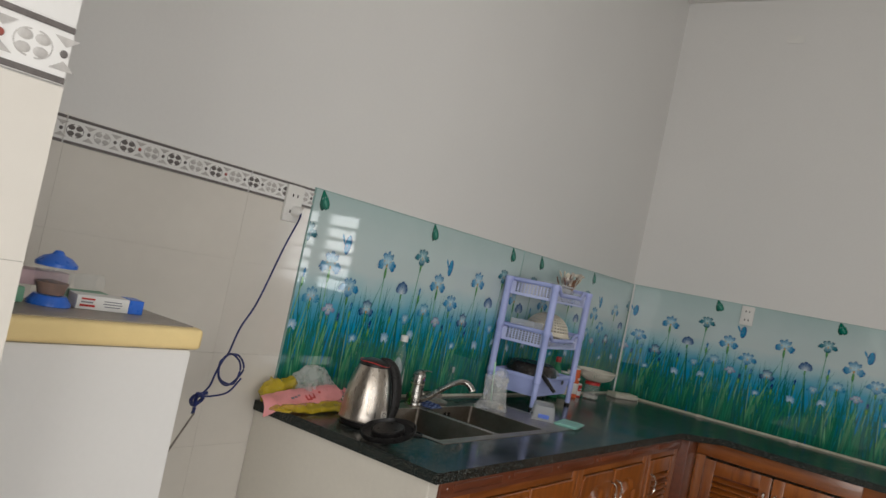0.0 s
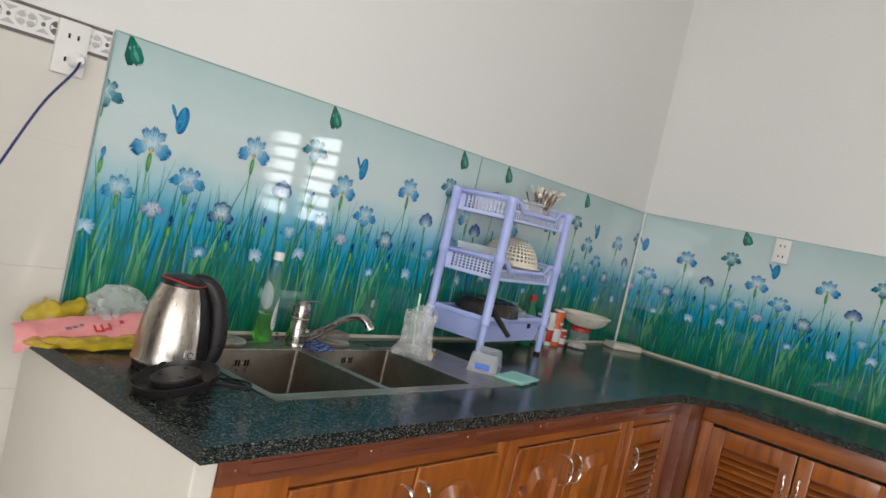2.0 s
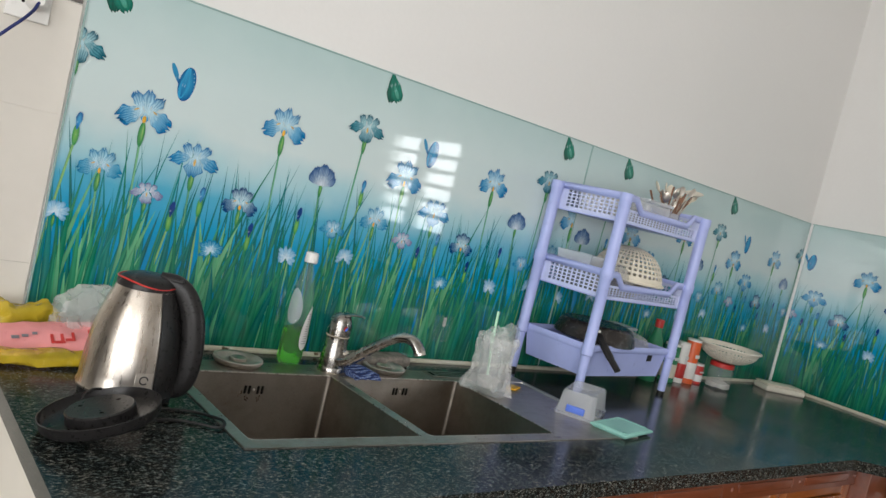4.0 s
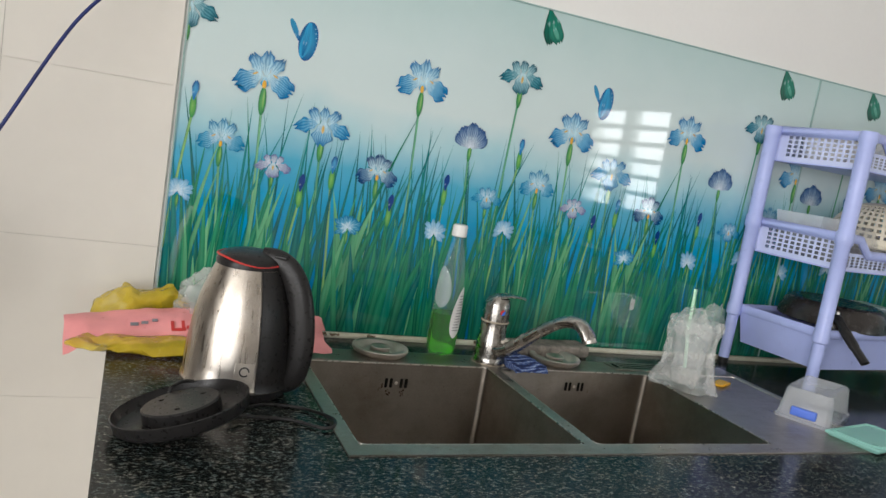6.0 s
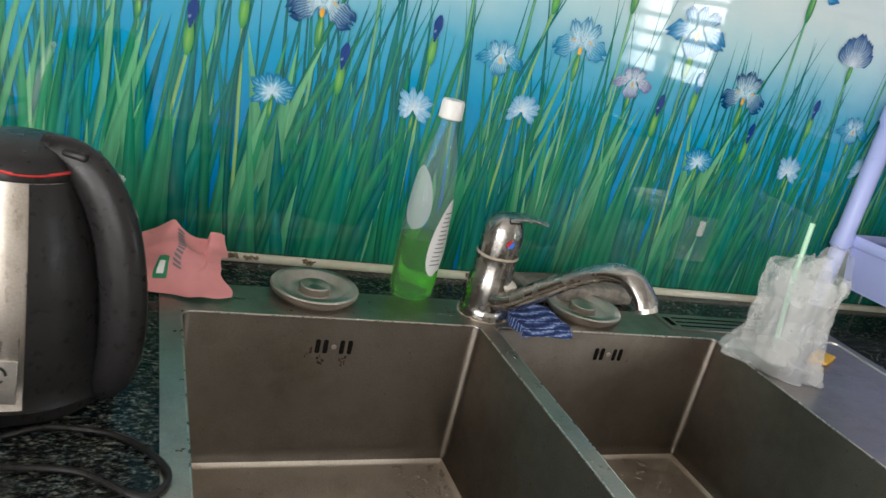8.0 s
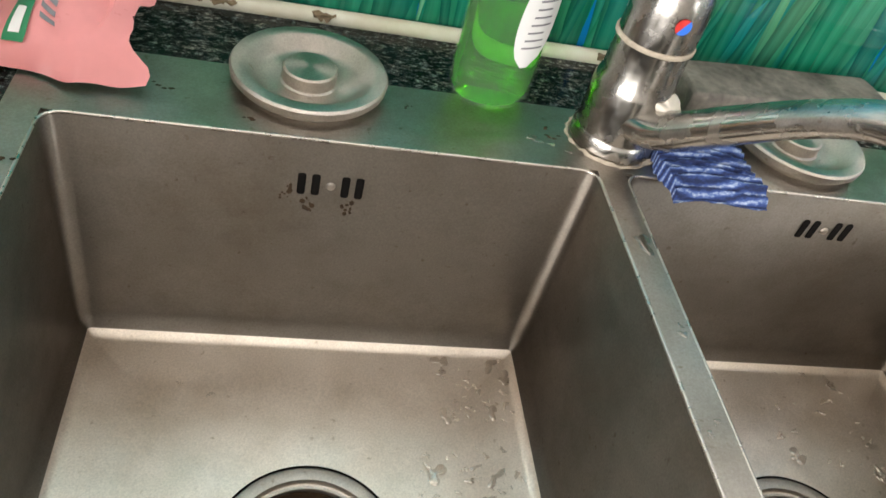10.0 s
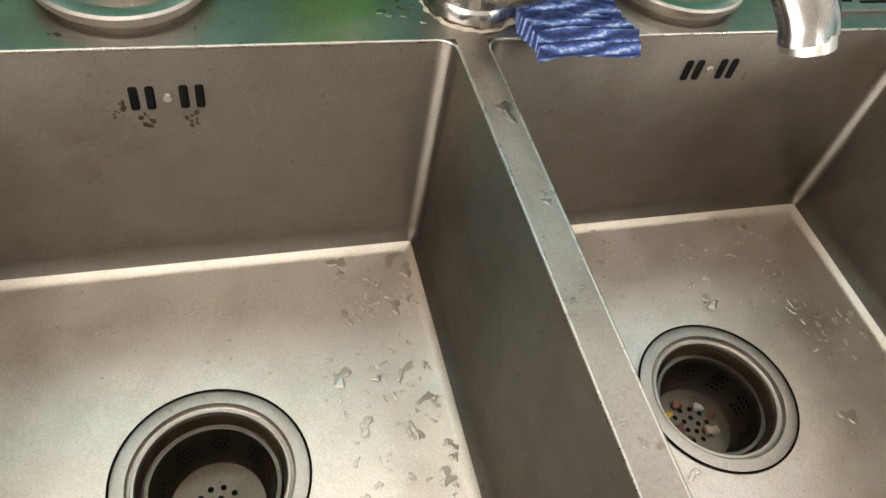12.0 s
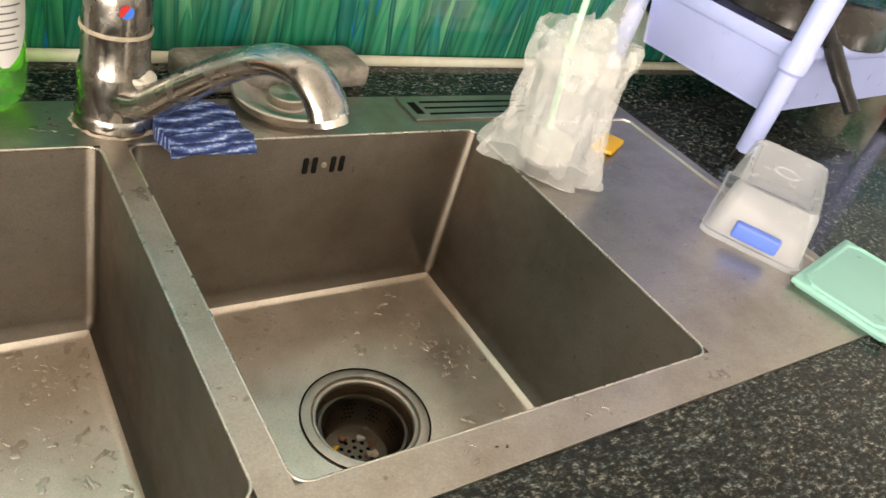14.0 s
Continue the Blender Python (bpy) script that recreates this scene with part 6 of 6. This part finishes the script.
film_bag("clear_bag", in_rack(-0.070, -0.055, zt1 + 0.001), 8, (0.055, 0.034, 0.045), "bag", "cloudy plastic bag in the upper basket", "plastic bag", 0.012, 22, 12.0)
box_top = thing("food_container", in_rack(0.030, -0.015, zt1 + 0.002), 2, "frosted rectangular food container in the upper basket", "container")
part("shell", box((-0.062, -0.055, 0.0), (0.062, 0.055, 0.072), 0.010, 3), M["frost"], box_top, "", 40)
part("lid", box((-0.066, -0.059, 0.0725), (0.066, 0.059, 0.082), 0.004, 2), M["frost"], box_top, "frosted snap lid", 40)
zt3 = TOP + T3 - 0.076
low_box = thing("food_container", in_rack(0.118, 0.045, zt3 + 0.001), 3, "frosted rectangular food container in the lower tray", "container")
part("shell", box((-0.080, -0.040, 0.0), (0.080, 0.040, 0.108), 0.010, 3), M["frost"], low_box, "", 40)
part("lid", box((-0.084, -0.044, 0.1085), (0.084, 0.044, 0.118), 0.004, 2), M["frost"], low_box, "frosted snap lid", 40)
pan = thing("frying_pan", in_rack(-0.046, -0.008, zt3 + 0.082), -138, "dark worn frying pan resting upside down on the tray", "frying pan")
part("pan", lathe([(0.116, 0.0), (0.118, 0.002), (0.115, 0.018), (0.106, 0.038), (0.096, 0.047), (0.090, 0.0485), (0.086, 0.047), (0.0, 0.0475), (0.0, 0.044), (0.092, 0.044), (0.103, 0.036), (0.111, 0.018), (0.114, 0.001)], 56), M["pan"], pan, "scorched dark pan", 40)
hp = smooth_path([(0.106, 0, 0.022), (0.124, 0.002, 0.028), (0.146, 0.014, 0.014), (0.168, 0.038, -0.014), (0.190, 0.068, -0.046)], 6)
part("handle", tube(hp, [0.010] * 6 + [0.011] * 8 + [0.014] * 6 + [0.012] * (len(hp) - 20), 12, flat=(1.0, 0.65)), M["black"], pan, "black plastic handle", 60)
part("rivet", lathe([(0.0, 0.008), (0.004, 0.006), (0.005, 0.0)], 12, m=Matrix.Translation((0.126, 0.002, 0.034))), M["steel_bright"], pan)
film_bag("pink_cloth", in_rack(-0.045, -0.020, zt3 + 0.001), 4, (0.100, 0.055, 0.028), "pink_cloth", "crumpled pink cloth in the lower tray", "cloth", 0.010, 30, 14.0)
film_bag("clear_bag", in_rack(0.135, -0.010, zt3 + 0.001), 0, (0.062, 0.070, 0.062), "bag", "cloudy bag of food in the lower tray", "plastic bag", 0.016, 24, 16.0)

# ---------------------------------------------------------------- things in the corner
for x, y, r, h, mats, label in ((1.985, -0.055, 0.027, 0.125, ("green", "cream"), "green and cream spice tin"), (2.040, -0.062, 0.021, 0.135, ("white", "red"), "white spice tin with a red band"),
                                (2.090, -0.066, 0.025, 0.150, ("orange", "white"), "orange-red spice can with a pale band"), (2.155, -0.060, 0.024, 0.065, ("red", "label"), "small red jar with a pale label")):
    can = thing("spice_can", (x, y, TOP), 0, label + " on the worktop", "can", "spice cans")
    part("body", lathe([(0.0, 0.0), (r, 0.0), (r, h - 0.004), (r * 0.96, h), (0.0, h)], 28), M[mats[0]], can)
    part("band", lathe([(r + 0.0006, h * 0.12), (r + 0.0010, h * 0.14), (r + 0.0010, h * 0.48), (r + 0.0006, h * 0.5)], 28), M[mats[1]], can, "printed band")
    part("print_bar", box((-0.012, -r - 0.0016, h * 0.62), (0.010, -r + 0.002, h * 0.70), 0.0004, 1), M["label"], can)
    part("lid", lathe([(r * 0.98, h - 0.001), (r * 0.98, h + 0.006), (0.0, h + 0.006)], 28), M["white"], can)
sauce = thing("sauce_bottle", (1.868, -0.058, TOP), 0, "dark green sauce bottle with a red cap", "bottle")
part("body", lathe([(0.0, 0.0), (0.026, 0.0), (0.029, 0.004), (0.029, 0.118), (0.022, 0.145), (0.0125, 0.164), (0.0120, 0.182), (0.0, 0.182)], 28), M["green"], sauce, "dark green body")
part("label", lathe([(0.0294, 0.030), (0.0298, 0.032), (0.0298, 0.092), (0.0294, 0.094)], 28), M["cream"], sauce, "pale paper label")
part("cap", lathe([(0.0135, 0.180), (0.0140, 0.182), (0.0140, 0.204), (0.0125, 0.207), (0.0, 0.207)], 24), M["red"], sauce, "red screw cap")
jar = thing("glass_jar", (2.215, -0.118, TOP), 0, "clear glass jar with a red lid", "jar")
ob = part("body", lathe([(0.0, 0.002), (0.040, 0.0), (0.044, 0.006), (0.044, 0.070), (0.038, 0.080), (0.0365, 0.080), (0.042, 0.069), (0.042, 0.007), (0.0, 0.005)], 36), M["clear"], jar)
part("contents", crumple(lathe([(0.0, 0.006), (0.040, 0.006), (0.041, 0.022), (0.0, 0.034)], 24), 0.004, 50), M["ice"], jar, "white lumps in the jar", 60)
part("lid", lathe([(0.040, 0.078), (0.0415, 0.079), (0.0415, 0.093), (0.0395, 0.095), (0.0, 0.095)], 36), M["red"], jar, "red screw lid")
colander("colander", (2.225, -0.122, TOP + 0.096), 0.105, 0.062, False, "ivory", "shallow ivory plastic colander standing on a jar", 48, 9)
dish = thing("soap_dish", (2.655, -0.130, TOP), -28, "pale plastic box lying in the worktop's corner", "box")
part("tray", box((-0.085, -0.045, 0.0), (0.085, 0.045, 0.022), 0.008, 3), M["ivory"], dish)
part("cover", box((-0.082, -0.042, 0.0225), (0.082, 0.042, 0.030), 0.006, 3), M["cream"], dish)
for y in (-0.55, -1.05):
    knob = thing("glass_clip", (XR - 0.019, y, TOP), 0, "small pale clip at the foot of the glass", "clip", "glass clips")
    part("block", box((-0.026, -0.018, 0.0), (-0.004, 0.018, 0.014), 0.003), M["ivory"], knob)

# ---------------------------------------------------------------- sockets, cord, things on the ledge
def socket(name, at, turn, w, h, label):
    s = thing(name, at, turn, label, "socket")
    part("plate", box((-w / 2, -0.010, -h / 2), (w / 2, 0.0, h / 2), 0.003), M["white"], s)
    for z in ((-h * 0.22, h * 0.22) if h > 0.08 else (0,)):
        for x in (-w * 0.14, w * 0.14):
            part("pin_hole", box((x - 0.0025, -0.0108, z - 0.005), (x + 0.0025, -0.0095, z + 0.005), 0.0006, 1), M["dark"], s)
    return s


s = socket("wall_socket", (-0.088, -0.0065, 1.462), 0, 0.068, 0.112, "white double wall socket with a plug in it")
plug = thing("plug", (-0.078, -0.0170, 1.440), 0, "white plug of the navy cord", "plug")
part("body", lathe([(0.0, 0.0), (0.017, 0.0), (0.015, 0.022), (0.008, 0.030), (0.0, 0.030)], 20, m=pose(0, 0, 0, 90)), M["white"], plug)
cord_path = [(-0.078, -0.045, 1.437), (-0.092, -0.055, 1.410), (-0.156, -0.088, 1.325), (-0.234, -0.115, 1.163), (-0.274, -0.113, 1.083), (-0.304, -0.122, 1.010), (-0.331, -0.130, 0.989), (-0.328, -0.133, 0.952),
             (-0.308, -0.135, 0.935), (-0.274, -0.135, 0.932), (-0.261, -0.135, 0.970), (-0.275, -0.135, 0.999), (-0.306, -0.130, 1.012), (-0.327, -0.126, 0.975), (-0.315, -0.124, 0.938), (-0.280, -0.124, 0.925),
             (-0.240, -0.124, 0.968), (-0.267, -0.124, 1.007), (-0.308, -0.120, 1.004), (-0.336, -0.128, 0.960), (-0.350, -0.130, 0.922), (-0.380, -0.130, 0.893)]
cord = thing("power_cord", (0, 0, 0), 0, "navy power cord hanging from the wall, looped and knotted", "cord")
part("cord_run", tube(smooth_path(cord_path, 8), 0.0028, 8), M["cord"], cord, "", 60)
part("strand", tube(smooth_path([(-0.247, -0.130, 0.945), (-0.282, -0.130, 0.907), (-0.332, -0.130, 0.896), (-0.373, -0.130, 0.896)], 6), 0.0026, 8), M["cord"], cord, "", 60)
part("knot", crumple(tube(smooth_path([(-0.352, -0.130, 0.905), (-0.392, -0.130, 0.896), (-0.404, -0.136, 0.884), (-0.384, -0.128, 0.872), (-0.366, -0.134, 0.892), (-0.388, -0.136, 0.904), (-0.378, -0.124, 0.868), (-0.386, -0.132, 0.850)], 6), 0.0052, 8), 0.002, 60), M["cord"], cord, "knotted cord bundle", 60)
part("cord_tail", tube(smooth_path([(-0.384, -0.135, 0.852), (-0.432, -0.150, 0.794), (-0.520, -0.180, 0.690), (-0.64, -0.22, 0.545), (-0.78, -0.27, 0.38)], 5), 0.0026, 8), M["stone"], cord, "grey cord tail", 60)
socket("wall_socket", (XR - 0.0125, -0.697, 1.472), -90, 0.070, 0.108, "white wall socket on the printed glass")
# pale rectangle high on the east wall, built as a thin plate
hook = thing("wall_plate", (XR - 0.001, -0.665, 3.090), -90, "small pale rectangle high on the wall", "cover plate")
part("plate", box((-0.05, -0.006, -0.022), (0.05, 0.0, 0.022), 0.002), M["white"], hook)
sticker = thing("adhesive_hook", (0.982, -0.0128, 0.945), 0, "clear adhesive hook sheet stuck to the glass", "hook")
part("sheet", box((-0.030, -0.0010, -0.036), (0.030, 0.0, 0.036), 0.0004, 1), M["thin_film"], sticker)
part("hook", box((-0.004, -0.0060, 0.006), (0.006, -0.0012, 0.030), 0.002), M["film"], sticker)

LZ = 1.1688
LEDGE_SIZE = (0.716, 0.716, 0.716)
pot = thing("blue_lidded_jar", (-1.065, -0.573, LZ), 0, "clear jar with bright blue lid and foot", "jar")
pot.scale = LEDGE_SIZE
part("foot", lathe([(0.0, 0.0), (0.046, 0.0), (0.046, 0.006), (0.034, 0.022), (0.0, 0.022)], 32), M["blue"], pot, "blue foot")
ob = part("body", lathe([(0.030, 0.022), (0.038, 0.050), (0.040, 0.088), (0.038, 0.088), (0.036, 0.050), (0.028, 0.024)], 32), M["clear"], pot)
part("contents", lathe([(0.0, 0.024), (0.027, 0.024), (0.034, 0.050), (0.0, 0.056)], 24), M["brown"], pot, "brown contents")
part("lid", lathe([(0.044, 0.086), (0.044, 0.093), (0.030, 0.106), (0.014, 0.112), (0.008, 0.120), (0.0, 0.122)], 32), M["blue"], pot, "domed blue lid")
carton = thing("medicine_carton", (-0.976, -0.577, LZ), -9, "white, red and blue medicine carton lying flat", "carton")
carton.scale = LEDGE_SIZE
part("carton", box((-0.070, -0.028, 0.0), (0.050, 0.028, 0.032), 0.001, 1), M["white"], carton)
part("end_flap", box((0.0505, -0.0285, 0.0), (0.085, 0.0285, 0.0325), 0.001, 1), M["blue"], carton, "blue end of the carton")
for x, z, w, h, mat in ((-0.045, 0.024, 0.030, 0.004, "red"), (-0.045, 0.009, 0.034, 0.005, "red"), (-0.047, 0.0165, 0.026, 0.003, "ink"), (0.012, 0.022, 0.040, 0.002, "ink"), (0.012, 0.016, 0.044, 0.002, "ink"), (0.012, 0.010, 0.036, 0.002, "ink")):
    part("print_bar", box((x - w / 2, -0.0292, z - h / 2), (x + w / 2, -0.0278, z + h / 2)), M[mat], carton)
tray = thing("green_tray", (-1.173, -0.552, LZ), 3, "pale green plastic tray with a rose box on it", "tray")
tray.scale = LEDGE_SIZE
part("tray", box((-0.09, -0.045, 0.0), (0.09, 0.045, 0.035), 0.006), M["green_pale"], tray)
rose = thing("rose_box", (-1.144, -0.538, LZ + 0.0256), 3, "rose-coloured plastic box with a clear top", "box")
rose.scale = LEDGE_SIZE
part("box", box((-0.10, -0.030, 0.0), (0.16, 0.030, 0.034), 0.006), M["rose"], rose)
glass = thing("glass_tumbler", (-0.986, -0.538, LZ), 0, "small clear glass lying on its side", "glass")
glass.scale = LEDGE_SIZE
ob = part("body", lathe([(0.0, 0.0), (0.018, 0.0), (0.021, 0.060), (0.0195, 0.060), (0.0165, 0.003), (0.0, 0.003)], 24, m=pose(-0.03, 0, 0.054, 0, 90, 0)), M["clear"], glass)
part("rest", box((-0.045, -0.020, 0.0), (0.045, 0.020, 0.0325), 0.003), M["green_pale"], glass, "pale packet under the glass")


# ---------------------------------------------------------------- wall tiles and border pieces
def tile_wall(parent, x_from, x_to, y, first_joint, face):
    """Courses of cream tiles up to the border, cut at the ends."""
    cuts = [x_from]
    x = first_joint
    while x > x_from:
        x -= TILE_W
    while x < x_to:
        if x > x_from + 0.01:
            cuts.append(x)
        x += TILE_W
    cuts.append(x_to)
    stock = {}
    z1 = 1.4585
    while z1 > 0:
        z0 = max(0.0, z1 - TILE_H)
        if abs(z1 - 1.4585) < 1e-6:
            z0 = 1.2615
        for a, b in zip(cuts, cuts[1:]):
            key = (round(b - a, 3), round(z1 - z0, 3))
            if key not in stock:
                stock[key] = tile_mesh(b - a, z1 - z0, "tile")
            ob = new("tile", stock[key])
            ob.parent, ob.location = parent, (a, y, z0)
        z1 = z0


def border(parent, x_from, x_to, y, offset):
    z0, z1 = 1.459, 1.5275
    zc = (z0 + z1) / 2
    x = x_to
    k = 0
    while x > x_from + 0.02:
        a = max(x_from, x - (0.258 if (k == 0 and offset) else TILE_W))
        piece = part("border_tile", box((a + 0.001, y - 0.0065, z0 + 0.001), (x - 0.001, y, z1 - 0.001), 0.001, 1), M["border"], parent, "patterned border tile", 0)
        for zz in (z0 + 0.0055, z1 - 0.0065):
            part("edge_line", box((a + 0.002, y - 0.0085, zz - 0.0035), (x - 0.002, y - 0.0063, zz + 0.0035), 0.0007, 1), M["border_dark"], piece, "dark grey edge line", 0)
        for i in range(math.ceil((x_to - x - 0.110) / 0.0676), math.ceil((x_to - a - 0.110) / 0.0676)):
            cx = x_to - 0.110 - i * 0.0676
            if cx + 0.022 > x_to:
                continue
            dark = i % 2 == 0
            ring = bmesh.new()
            for sx in (-1, 1):
                for sz in (-1, 1):
                    lathe([(0.0, 0.0012), (0.0052, 0.0010), (0.0068, 0.0)], 12, ring, squash=(1.25, 0.86), m=Matrix.Translation((cx + sx * 0.0095, y - 0.0066, zc + sz * 0.0070)) @ pose(0, 0, 0, 90))
                tube([(cx + sx * (0.0040 + 0.0165 * math.sin(t)), y - 0.0066, zc + 0.0145 * math.cos(t)) for t in [math.pi * q / 12 for q in range(13)]], 0.0009, 5, ring)
            part("rosette", ring, M["border_dark"] if dark else M["border_mid"], piece)
            dot = lathe([(0.0, 0.0035), (0.0035, 0.0028), (0.0048, 0.0)], 12, m=Matrix.Translation((cx + 0.0338, y - 0.0060, zc)) @ pose(0, 0, 0, 90))
            part("dot", dot, M["border_dark"] if i % 4 else M["border_red"], piece)
            for sz in (-1, 1):
                tri = bmesh.new()
                top = [tri.verts.new((cx + 0.0345 + dx, y - 0.0078, zc + sz * dz)) for dx, dz in ((-0.014, 0.0180), (0.014, 0.0180), (0.0, 0.0080))]
                low = [tri.verts.new((v.co.x, y - 0.0060, v.co.z)) for v in top]
                tri.faces.new(top)
                for q in range(3):
                    tri.faces.new((top[q], low[q], low[(q + 1) % 3], top[(q + 1) % 3]))
                part("triangle", tri, M["border_mid"], piece, "", 0)
        x = a
        k += 1


tile_wall(wall_north, -1.60, -0.004, -0.0001, -0.258, 0)
border(wall_north, -1.62, -0.004, -0.0001, True)
tile_wall(wall_partition, -2.55, -1.279, -0.9001, -1.279, 0)
border(wall_partition, -2.40, -1.279, -0.9001, False)
